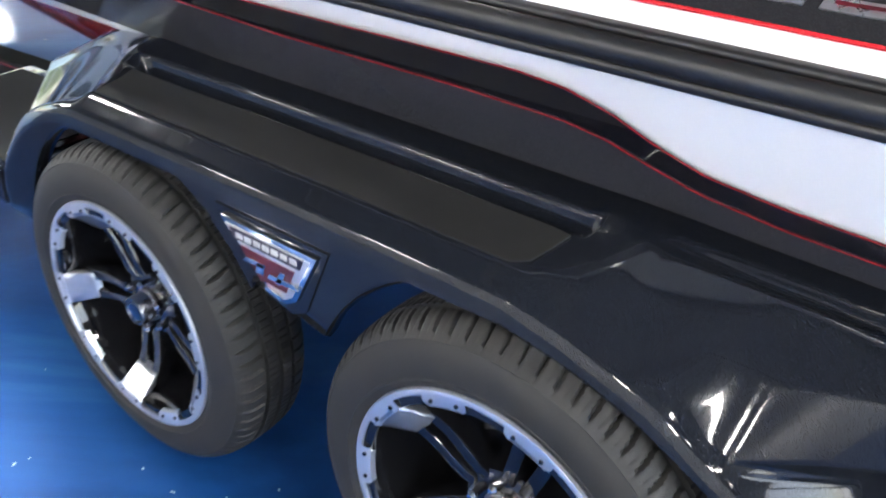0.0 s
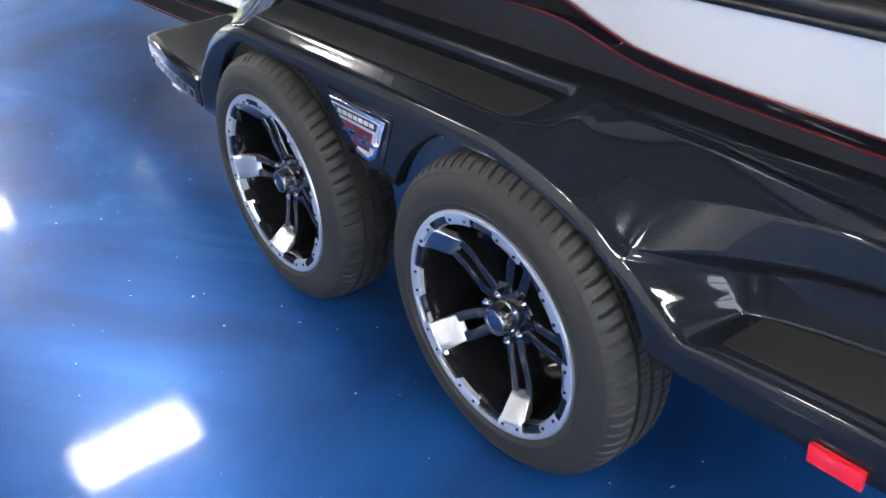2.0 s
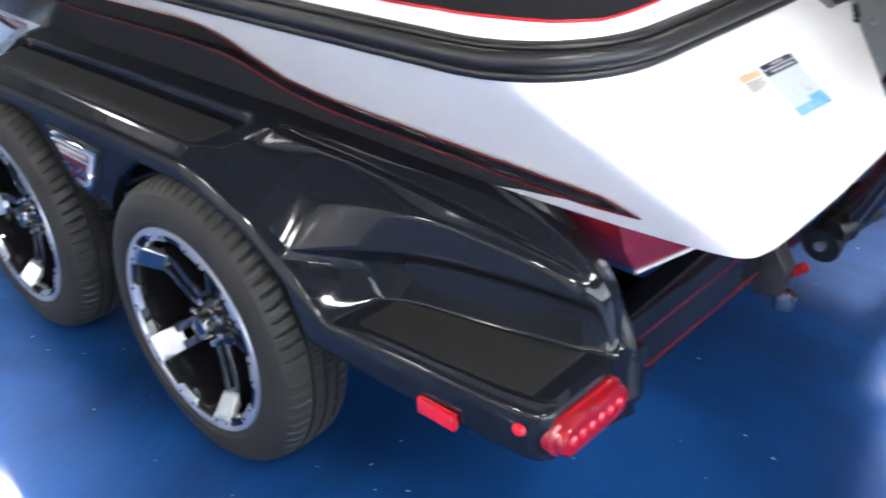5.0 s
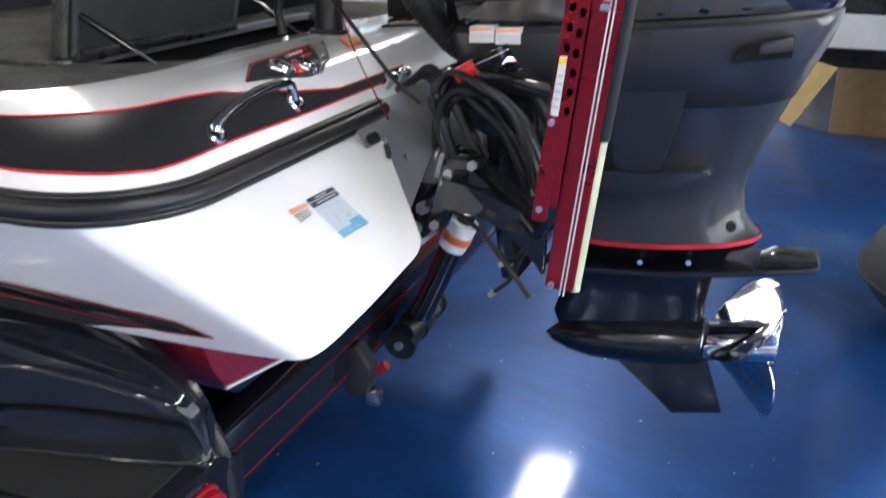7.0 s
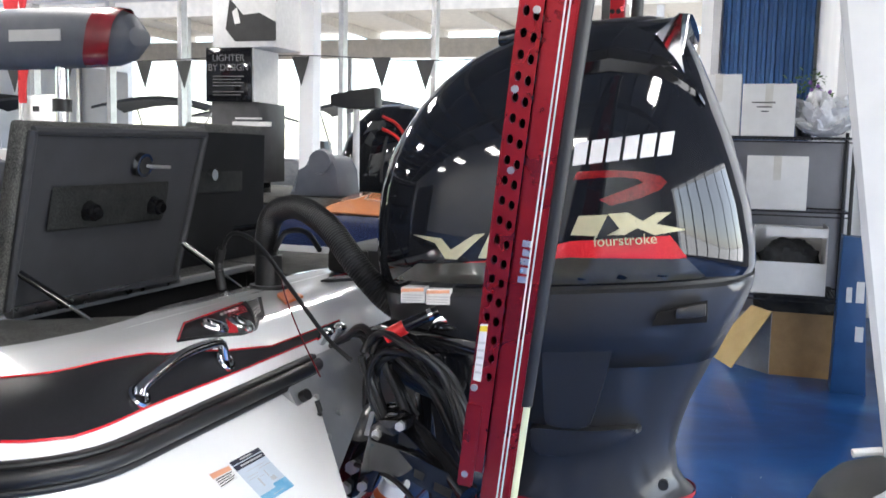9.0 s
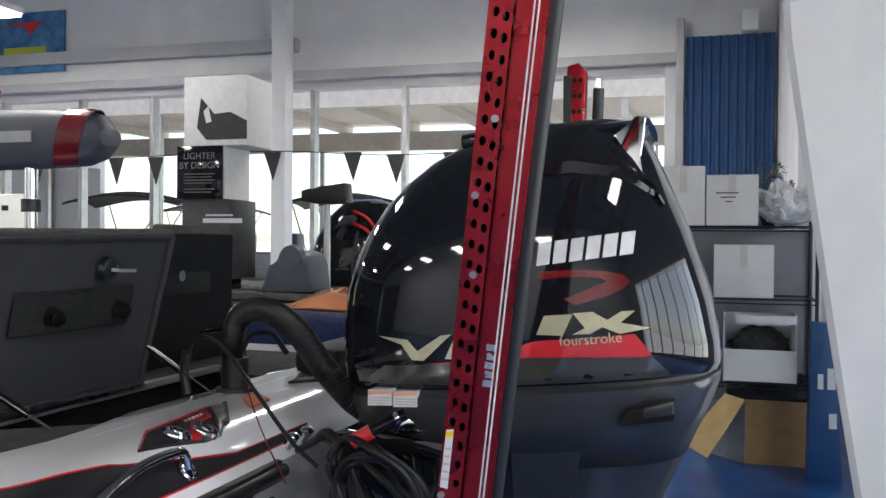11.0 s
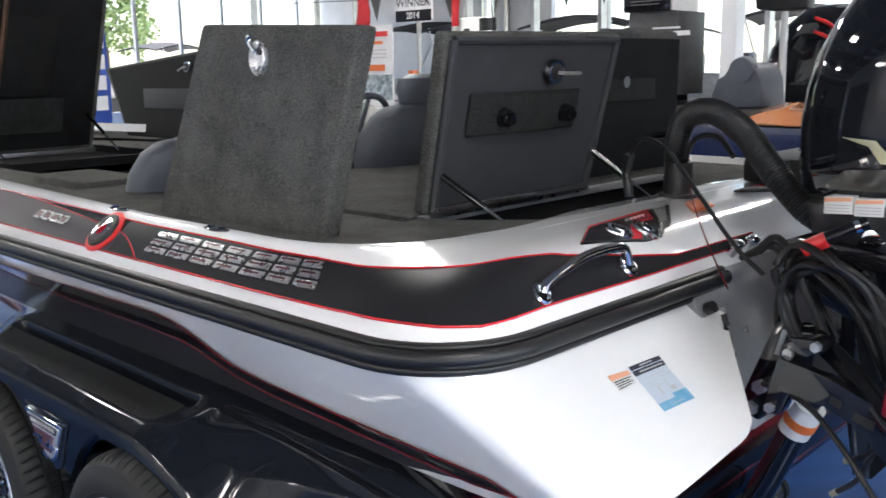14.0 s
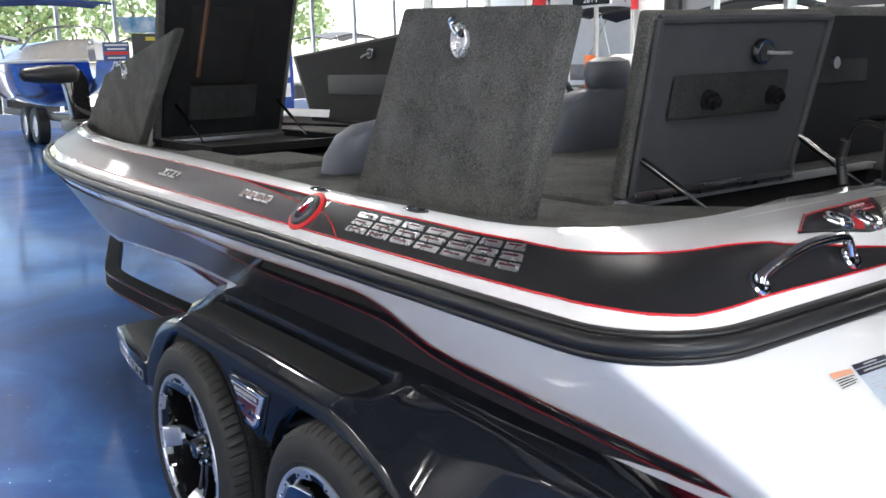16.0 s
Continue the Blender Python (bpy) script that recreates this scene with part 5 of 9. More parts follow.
    arc2 = [(1.47 + 0.090 * math.cos(radians(a)) * 1.9, 1.468 + 0.026 * math.sin(radians(a)) + 0.03 * math.cos(radians(a))) for a in range(180, -61, -20)]
    cowl_patch("red_ring", [p for p in arc + arc2 if p[0] > 1.49], varied("halftone_red", (0.10, 0.006, 0.008), (0.2, 0.01, 0.012), 0.1, 0, 1.0, 200), "red halftone ring", 0.002)
    text("word", "fourstroke", 0.030, pose(1.612, cowl_y(1.612, 1.378) - 0.006, 1.379, 90, -6, 0), GOLD, motor)
    for x in (1.118, 1.178):
        bm = B()
        prism(bm, [(x, 1.212), (x + 0.056, 1.215), (x + 0.056, 1.250), (x, 1.246)], "y", 0.962, 1.03)
        part("warning_label", bm, PAPER, motor, "white and orange warning label", smooth=False)
        bm = B()
        prism(bm, [(x, 1.236), (x + 0.054, 1.241), (x + 0.054, 1.2482), (x + 0.002, 1.2442)], "y", 0.9605, 1.0)
        part("label_stripe", bm, PALEORANGE, motor, smooth=False)
        for k in range(3):
            bm = B()
            z = 1.217 + 0.006 * k
            prism(bm, [(x + 0.004, z), (x + 0.052, z + 0.002), (x + 0.052, z + 0.0042), (x + 0.004, z + 0.0022)], "y", 0.9608, 1.0)
            part("print_bar", bm, GREYPAINT, motor, smooth=False)


outboard()

# ---------------------------------------------------------------- shallow-water anchor
anchor = thing("shallow_water_anchor", "red anodised shallow-water anchor folded upright at the transom", "boat anchor", (1.40, 0.60, 0.80))
AXIS_LOW, AXIS_HIGH = Vector((1.398, 0.612, 0.79)), Vector((1.605, 0.43, 2.36))


def anchor_frame():
    up = (AXIS_HIGH - AXIS_LOW).normalized()
    out = Vector((0.10, -1, 0))
    out = (out - up * out.dot(up)).normalized()       # towards the outside
    aft = up.cross(out).normalized()
    if aft.x < 0:
        aft = -aft
    return up, out, aft


def build_anchor():
    up, out, aft = anchor_frame()
    L = (AXIS_HIGH - AXIS_LOW).length

    def P(s, a, o):
        a = float(np.interp(a, (-0.052, -0.038, 0.022, 0.074, 0.088, 0.12), (-0.054, -0.040, 0.0, 0.054, 0.088, 0.12)))
        return AXIS_LOW + up * s + aft * a + out * o

    def plate(a0, a1, o0, o1, s0, s1, bevel=0.003):
        bm = B()
        v = [bm.verts.new(P(s, a, o)) for s in (s0, s1) for a, o in ((a0, o0), (a1, o0), (a1, o1), (a0, o1))]
        for q in ((0, 1, 2, 3), (7, 6, 5, 4), (0, 4, 5, 1), (1, 5, 6, 2), (2, 6, 7, 3), (3, 7, 4, 0)):
            bm.faces.new([v[k] for k in q])
        if bevel:
            bmesh.ops.bevel(bm, geom=list(bm.edges), offset=bevel, segments=2, affect="EDGES")
        return bm

    part("rear_channel", plate(0.022, 0.074, -0.035, 0.004, 0.03, L), ANODISED, anchor, "red anodised channel")
    # the drilled front plate: strips between the holes, so that the holes go through
    bm = B()
    a0, a1, o0, o1 = -0.038, 0.022, 0.006, 0.016
    rows, step, r = 44, 0.0338, 0.0082
    n = int(L / step)
    for k in range(n):
        s0 = k * step
        for col, ac in enumerate((-0.019, 0.006)):
            sc = s0 + step / 2 - (0.006 if col else 0)
            cell = (a0 if col == 0 else -0.0065, -0.0065 if col == 0 else a1)
            sq = [(cell[0], s0), (cell[1], s0), (cell[1], s0 + step), (cell[0], s0 + step)]
            if s0 < 0.17:
                continue
            if s0 < 0.34:
                vs = [bm.verts.new(P(s, a, o1)) for a, s in sq]
                bm.faces.new(vs)
                continue
            outer, inner = [], []
            for q in range(12):
                an = 2 * math.pi * q / 12 + math.pi / 12
                c, sn = math.cos(an), math.sin(an)
                t = min(((cell[1] if c > 0 else cell[0]) - ac) / c if abs(c) > 1e-6 else 9, ((s0 + step if sn > 0 else s0) - sc) / sn if abs(sn) > 1e-6 else 9)
                outer.append((ac + t * c, sc + t * sn))
                inner.append((ac + r * c, sc + r * sn))
            ov = [bm.verts.new(P(s, a, o1)) for a, s in outer]
            iv = [bm.verts.new(P(s, a, o1)) for a, s in inner]
            dv = [bm.verts.new(P(s, a, o0)) for a, s in inner]
            for q in range(12):
                j = (q + 1) % 12
                (xa, ya), (xb, yb) = outer[q], outer[j]
                if abs(xa - xb) > 1e-6 and abs(ya - yb) > 1e-6:
                    cx = xa if xa in (cell[0], cell[1]) or abs(xa - cell[0]) < 1e-6 or abs(xa - cell[1]) < 1e-6 else xb
                    cyy = yb if cx == xa else ya
                    cv = bm.verts.new(P(cyy, cx, o1))
                    bm.faces.new((ov[q], cv, ov[j], iv[j], iv[q]))
                else:
                    bm.faces.new((ov[q], ov[j], iv[j], iv[q]))
                bm.faces.new((iv[q], iv[j], dv[j], dv[q]))
    part("drilled_plate", bm, ANODISED, anchor, "red anodised plate with two rows of holes", smooth=False)
    part("backing", plate(-0.036, 0.022, -0.030, -0.022, 0.17, L, 0), GLOSSBLACK, anchor, "dark inner side", smooth=False)
    part("front_flange", plate(-0.0385, -0.0355, -0.030, 0.0165, 0.17, L, 0), ANODISED, anchor, "red flange", smooth=False)
    part("foot_plate", plate(-0.040, 0.0, 0.0165, 0.020, 0.172, 0.33), ANODISED, anchor, "red pivot plate")
    for a in (0.050, 0.057):
        part("pinstripe", plate(a, a + 0.0026, 0.0035, 0.0052, 0.02, L - 0.02, 0), PAPER, anchor, "silver pinstripe", smooth=False)
    # the lettering as plain bars
    for k in range(5):
        part("name_bar", plate(0.036 + 0.002 * (k % 2), 0.050, 0.004, 0.0056, 0.557 + 0.0155 * k, 0.568 + 0.0155 * k, 0), SILVER, anchor, "silver lettering bar", smooth=False)
    for s, a in ((0.045, 0.034), (0.195, -0.024), (0.36, -0.028), (0.745, -0.006), (0.875, -0.022), (1.0, 0.006), (1.30, -0.02)):
        bm = B()
        cyl(bm, P(s, a, 0.014), P(s, a, 0.021), 0.0062, seg=10)
        part("bolt", bm, STEEL, anchor, "steel bolt", smooth=False)
    # the spike: a pale rod in a black sleeve along the rear
    bm = B()
    tube(bm, [P(0.03, 0.074, -0.012), P(0.335, 0.074, -0.012)], 0.0115, 16)
    part("spike", bm, PALE, anchor, "pale green fibreglass spike")
    bm = B()
    tube(bm, [P(0.335, 0.074, -0.012), P(L, 0.078, -0.012)], 0.0145, 16)
    part("sleeve", bm, RAIL, anchor, "black rubber sleeve")
    # the bracket arm that carries it
    bm = B()
    prism(bm, [(1.16, 0.985), (1.207, 0.968), (1.249, 0.966), (1.299, 0.943), (1.351, 0.925), (1.378, 0.910), (1.376, 0.805), (1.364, 0.816), (1.335, 0.859), (1.300, 0.890), (1.250, 0.912), (1.199, 0.917), (1.16, 0.915)], "y", 0.69, 0.715, 0.004)
    arm = part("bracket_arm", bm, GLOSSBLACK, anchor, "glossy black bracket arm")
    for q in ([(1.257, 0.934), (1.278, 0.926), (1.274, 0.912), (1.255, 0.919)], [(1.299, 0.913), (1.335, 0.902), (1.331, 0.886), (1.296, 0.897)]):
        bm = B()
        prism(bm, q, "y", 0.6875, 0.70)
        part("bracket_slot", bm, MAT, arm, "dark slot", smooth=False)
    bm = B()
    tube(bm, [(1.13, 0.86, 0.98), (1.18, 0.80, 1.0), (1.27, 0.75, 0.96), (1.37, 0.68, 0.90)], 0.020, 12, 16)
    part("bracket_tube", bm, GLOSSBLACK, anchor, "black bracket tube")
    bm = B()
    tube(bm, [(1.10, 0.76, 0.90), (1.20, 0.72, 0.895), (1.29, 0.68, 0.84), (1.36, 0.655, 0.77)], 0.0055, 10, 18)
    part("hydraulic_line", bm, RAIL, anchor, "black hydraulic line")
    bm = B()
    prism(bm, [(1.148, 0.996), (1.165, 1.014), (1.225, 1.018), (1.23, 0.998), (1.188, 0.985), (1.188, 0.953), (1.153, 0.859), (1.117, 0.857), (1.129, 0.904)], "y", 0.72, 0.78, 0.005)
    part("bracket_yoke", bm, GLOSSBLACK, anchor, "glossy black yoke")
    for x, z in ((1.165, 0.985), (1.215, 1.007), (1.135, 0.872)):
        bm = B()
        cyl(bm, (x, 0.71, z), (x, 0.725, z), 0.010, seg=6)
        part("bolt", bm, STEEL, anchor, "steel bolt", smooth=False)


def anchor_label():
    # warning label on the drilled plate
    out = anchor_frame()[1]
    c = [Vector(p) for p in ((1.411, 0.550, 1.160), (1.4245, 0.552, 1.157), (1.4385, 0.539, 1.262), (1.4255, 0.538, 1.261))]
    bm = B()
    bm.faces.new([bm.verts.new(p + out * 0.0015) for p in c])
    lb = part("warning_label", bm, PAPER, anchor, "white warning label with a yellow head", smooth=False)
    bm = B()
    bm.faces.new([bm.verts.new(p + out * 0.0022) for p in (c[3] + (c[0] - c[3]) * 0.13, c[2] + (c[1] - c[2]) * 0.13, c[2] + (c[1] - c[2]) * 0.03, c[3] + (c[0] - c[3]) * 0.03)])
    part("label_head", bm, YELLOW, lb, "yellow warning head", smooth=False)
    for k in range(5):
        v = 0.30 + 0.13 * k
        q = [c[3] + (c[0] - c[3]) * v, c[2] + (c[1] - c[2]) * v, c[2] + (c[1] - c[2]) * (v + 0.05), c[3] + (c[0] - c[3]) * (v + 0.05)]
        m = sum(q, Vector()) / 4
        bm = B()
        bm.faces.new([bm.verts.new(m + (p - m) * 0.75 + out * 0.0022) for p in q])
        part("print_bar", bm, GREYPAINT, lb, smooth=False)


build_anchor()
anchor_label()

# ---------------------------------------------------------------- trailer: remaining parts
def fender_details():
    # non-slip mats
    def mat(name, points):
        bm = B()
        grid(bm, points)
        thick(bm, 0.003)
        part(name, bm, MAT, fender_part, "black non-slip step mat")

    def tray_row(x):
        sec = np.array(crisp(fender_section(x)))
        e = max(0.0, (x + 0.05) / 0.045) ** 3
        return [(x + 0.02 * max(0.0, (x + 0.06) / 0.06) * (v - 0.3), y, float(np.interp(y, sec[:, 1], sec[:, 2])) + 0.0035) for v in np.linspace(0, 1, 7) for y in [0.053 + 0.016 * e + (0.138 - 0.004 * e - 0.053 - 0.016 * e) * v]]
    mat("step_mat", [tray_row(x) for x in np.linspace(-0.965, -0.006, 40)])

    def floor_row(x):
        sec = fender_section(x)
        a, b = sec[2], sec[3]
        lo = 0.04 + 0.25 * max(0.0, (0.50 - x) / 0.03) ** 2 * 0.3
        return [tuple(a + (b - a) * v + np.array([0, 0, 0.0035])) for v in np.linspace(lo, 0.94, 7)]
    mat("step_mat", [floor_row(x) for x in np.linspace(0.475, 0.862, 24)])
    # badge between the wheels
    def shield(k, y0, y1, bevel=0.0, dz=0.0):
        """The badge's outline, drawn in by k."""
        bm = B()
        prism(bm, [(-0.553 + 1.45 * k, 0.662 - k), (-0.331 - 1.45 * k, 0.659 - k), (-0.386 - 0.8 * k, 0.560 + 0.6 * k), (-0.412, 0.545 + k), (-0.450 + 0.8 * k, 0.556 + 0.6 * k)], "y", y0, y1, bevel)
        return bm
    badge = part("badge", shield(0, -0.012, 0.004, 0.004), CHROME, fender_part, "chrome badge with red and black field")
    part("badge_field", shield(0.010, -0.0135, -0.010, 0.001), RIMFACE, badge, "brushed silver field")
    bm = B()
    prism(bm, [(-0.526, 0.650), (-0.358, 0.648), (-0.367, 0.628), (-0.517, 0.630)], "y", -0.0150, -0.012)
    part("badge_field", bm, NAVYPRINT, badge, "dark blue band", smooth=False)
    for k in range(7):
        bm = B()
        x = -0.510 + 0.0205 * k
        box(bm, x, x + 0.015, -0.0162, -0.0148, 0.6345, 0.6445)
        part("badge_bar", bm, GREYPAINT, badge, smooth=False)
    bm = B()
    prism(bm, [(-0.503, 0.622), (-0.380, 0.620), (-0.404, 0.572), (-0.463, 0.574)], "y", -0.0150, -0.012)
    part("badge_field", bm, MAROON, badge, "dark red field", smooth=False)
    for q in ([(-0.500, 0.598), (-0.446, 0.600), (-0.443, 0.609), (-0.488, 0.608)], [(-0.442, 0.586), (-0.372, 0.588), (-0.380, 0.598), (-0.436, 0.596)], [(-0.470, 0.586), (-0.450, 0.586), (-0.446, 0.607), (-0.464, 0.607)], [(-0.425, 0.584), (-0.412, 0.584), (-0.398, 0.610), (-0.410, 0.610)], [(-0.452, 0.560), (-0.418, 0.553), (-0.416, 0.562), (-0.448, 0.570)]):
        bm = B()
        prism(bm, q, "y", -0.0180, -0.0145, 0.0008)
        part("badge_bar", bm, CHROME, badge, smooth=False)
    bm = B()
    prism(bm, [(-0.572, 0.674), (-0.314, 0.671), (-0.374, 0.540), (-0.408, 0.524), (-0.462, 0.536)], "y", -0.004, 0.006, 0.003)
    part("badge_recess", bm, FENDER, fender_part)
    # side reflector, marker, tail light
    bm = B()
    box(bm, 0.662, 0.745, -0.009, 0.002, 0.440, 0.473, 0.003, None)
    part("reflector", bm, REDLENS, trailer, "red rectangular side reflector")
    bm = B()
    bmesh.ops.create_uvsphere(bm, u_segments=16, v_segments=10, radius=0.012, matrix=Matrix.Translation((0.868, 0.008, 0.502)) @ Matrix.Diagonal((1, 0.7, 1, 1)))
    part("marker_light", bm, REDLENS, trailer, "small round red marker light")
    bm = B()
    def oval(x, k, dy=0.0):
        out = []
        for q in range(32):
            a = 2 * math.pi * q / 32
            out.append((x, 0.118 + dy + (0.060 if math.cos(a) > 0 else -0.060) + 0.036 * k * math.cos(a), 0.487 + 0.03 * 0 + 0.036 * k * math.sin(a)))
        return out
    rows = [oval(0.900, 1.05), oval(0.918, 1.05), oval(0.921, 0.96), oval(0.921, 0.86), oval(0.934, 0.83), oval(0.938, 0.74)]
    grid(bm, rows, close_v=True)
    bm.faces.new([bm.verts.new(p) for p in rows[-1]])
    tl = part("tail_light", bm, DARKLENS, trailer, "red oval tail light")
    for k in range(6):
        bm = B()
        bmesh.ops.create_uvsphere(bm, u_segments=12, v_segments=8, radius=0.010, matrix=Matrix.Translation((0.937, 0.056 + 0.025 * k, 0.487)) @ Matrix.Diagonal((0.5, 1, 1, 1)))
        part("lamp_cell", bm, REDLENS, tl)
    # dark guard over the fender's inner edge
    bm = B()
    pts = [(0.16, 0.330, 0.775), (0.30, 0.310, 0.778), (0.48, 0.290, 0.774), (0.60, 0.280, 0.768), (0.69, 0.270, 0.750), (0.77, 0.265, 0.700), (0.84, 0.262, 0.625), (0.888, 0.262, 0.545), (0.902, 0.262, 0.44)]
    tube(bm, pts, 0.020, 10, 60)
    part("edge_guard", bm, RAIL, trailer, "black rubber edge guard")
    bm = B()
    box(bm, 0.845, 0.915, 0.252, 0.30, 0.415, 0.53, 0.008)
    part("frame_end", bm, FENDER, trailer, "black frame end")
    # front step, with its lettering as plain bars
    bm = B()
    prism(bm, [(-1.33, -0.003), (-1.60, 0.022), (-1.855, 0.062), (-1.885, 0.085), (-1.885, 0.40), (-1.33, 0.40)], "z", 0.405, 0.495, 0.014)
    st = part("front_step", bm, FENDER, trailer, "black front step of the fender")
    bm = B()
    prism(bm, [(-1.36, 0.030), (-1.60, 0.050), (-1.84, 0.090), (-1.86, 0.11), (-1.86, 0.36), (-1.36, 0.36)], "z", 0.490, 0.498, 0.002)
    part("step_mat", bm, MAT, st, "black non-slip step mat")
    for k in range(7):
        x0, x1 = -1.785 + 0.061 * k, -1.737 + 0.061 * k
        for z0, z1, xa, xb in ((0.452, 0.456, x0, x1), (0.420, 0.424, x0, x1), (0.424, 0.452, x0, x0 + 0.005), (0.424, 0.452, x1 - 0.005, x1)):
            ya, yb = [float(np.interp(q, [-1.855, -1.60, -1.33], [0.062, 0.022, -0.003])) - 0.0016 for q in (xa, xb)]
            bm = B()
            v = [bm.verts.new(p) for p in ((xa, ya, z0), (xb, yb, z0), (xb, yb, z1), (xa, ya, z1))]
            bm.faces.new(v)
            thick(bm, 0.002)
            part("lettering_bar", bm, ALU, st, smooth=False)
    # axles, frame rails and the rear cross-member
    for x in HUBS:
        bm = B()
        cyl(bm, (x, 0.15, HZ), (x, 2 * CY - 0.15, HZ), 0.035, seg=16)
        part("axle", bm, DARKSTEEL, trailer, "black axle")
    for s in (1, -1):
        bm = B()
        rows = []
        for x, y, z in smooth_path([(0.79, 0.52, 0.43), (-1.0, 0.50, 0.43), (-2.0, 0.485, 0.39), (-2.6, 0.48, 0.37), (-3.28, 0.48, 0.365), (-3.48, 0.525, 0.365), (-4.5, 0.86, 0.38), (-5.3, 1.08, 0.42), (-5.9, 1.215, 0.42)], 60):
            y = CY + s * (CY - y)
            rows.append([(x, y + dy, z + dz) for dy, dz in ((-0.035, -0.05), (-0.04, -0.045), (-0.04, 0.045), (-0.035, 0.05), (0.035, 0.05), (0.04, 0.045), (0.04, -0.045), (0.035, -0.05))])
        grid(bm, rows, close_v=True)
        rail = part("frame_rail", bm, DARKWELL, trailer, "black steel frame rail bending in to the tongue")
        for dz in (-0.036, 0.036):
            bm = B()
            k = 5 if s > 0 else 1
            tube(bm, [(r[k][0], r[k][1], r[0][2] + 0.05 + dz) for r in rows], 0.003, 6)
            part("pinstripe", bm, DARKRED, rail, "red pinstripe")
    bm = B()
    box(bm, 0.80, 0.872, 0.30, 2 * CY - 0.30, 0.40, 0.545, 0.012)
    part("cross_member", bm, FENDER, trailer, "black rear cross-member with red pinstripes")
    for z in (0.497, 0.42):
        bm = B()
        box(bm, 0.870, 0.8738, 0.31, 2 * CY - 0.31, z, z + 0.0032)
        part("pinstripe", bm, DARKRED, trailer, "red pinstripe", smooth=False)
    # tongue and bow post
    bm = B()
    box(bm, -6.5, -5.7, CY - 0.05, CY + 0.05, 0.36, 0.48, 0.01)
    part("tongue", bm, FENDER, trailer, "black trailer tongue")
    bm = B()
    tube(bm, [(-4.55, CY - 0.1, 0.44), (-4.75, CY - 0.1, 0.55), (-4.95, CY - 0.1, 0.85), (-5.0, CY - 0.1, 0.95)], 0.05, 12, 14)
    part("bow_stop", bm, DARKSTEEL, trailer, "black bow post")
    # transom tie-down winch drum and straps on the cross-member
    bm = B()
    for a, b, r in (((0.925, 1.02, 0.425), (0.93, 1.22, 0.46), 0.036), ((0.925, 1.02, 0.425), (0.9245, 1.008, 0.423), 0.044), ((0.927, 1.10, 0.438), (0.9275, 1.125, 0.442), 0.043), ((0.93, 1.22, 0.46), (0.9302, 1.235, 0.4625), 0.043)):
        cyl(bm, a, b, r, seg=24)
    part("roller", bm, RAIL, trailer, "black rubber transom roller")
    bm = B()
    cyl(bm, (0.9245, 1.008, 0.423), (0.924, 1.000, 0.422), 0.012, seg=12)
    part("roller_bolt", bm, STEEL, trailer)
    bm = B()
    prism(bm, [(0.86, 0.36), (0.92, 0.37), (0.93, 0.44), (0.89, 0.50), (0.85, 0.47)], "y", 0.82, 0.875, 0.012)
    part("tie_down", bm, PLASTIC, trailer, "black retractable tie-down")
    bm = B()
    prism(bm, [(0.905, 0.33), (0.945, 0.335), (0.95, 0.38), (0.91, 0.385)], "y", 0.835, 0.86, 0.008)
    part("tie_down_hook", bm, DARKALU, trailer, "steel tie-down hook")
    bm = B()
    cyl(bm, (0.915, 0.885, 0.405), (0.945, 0.885, 0.43), 0.012, seg=12)
    part("tie_down_lever", bm, DARKLENS, trailer, "red lever")


fender_details()


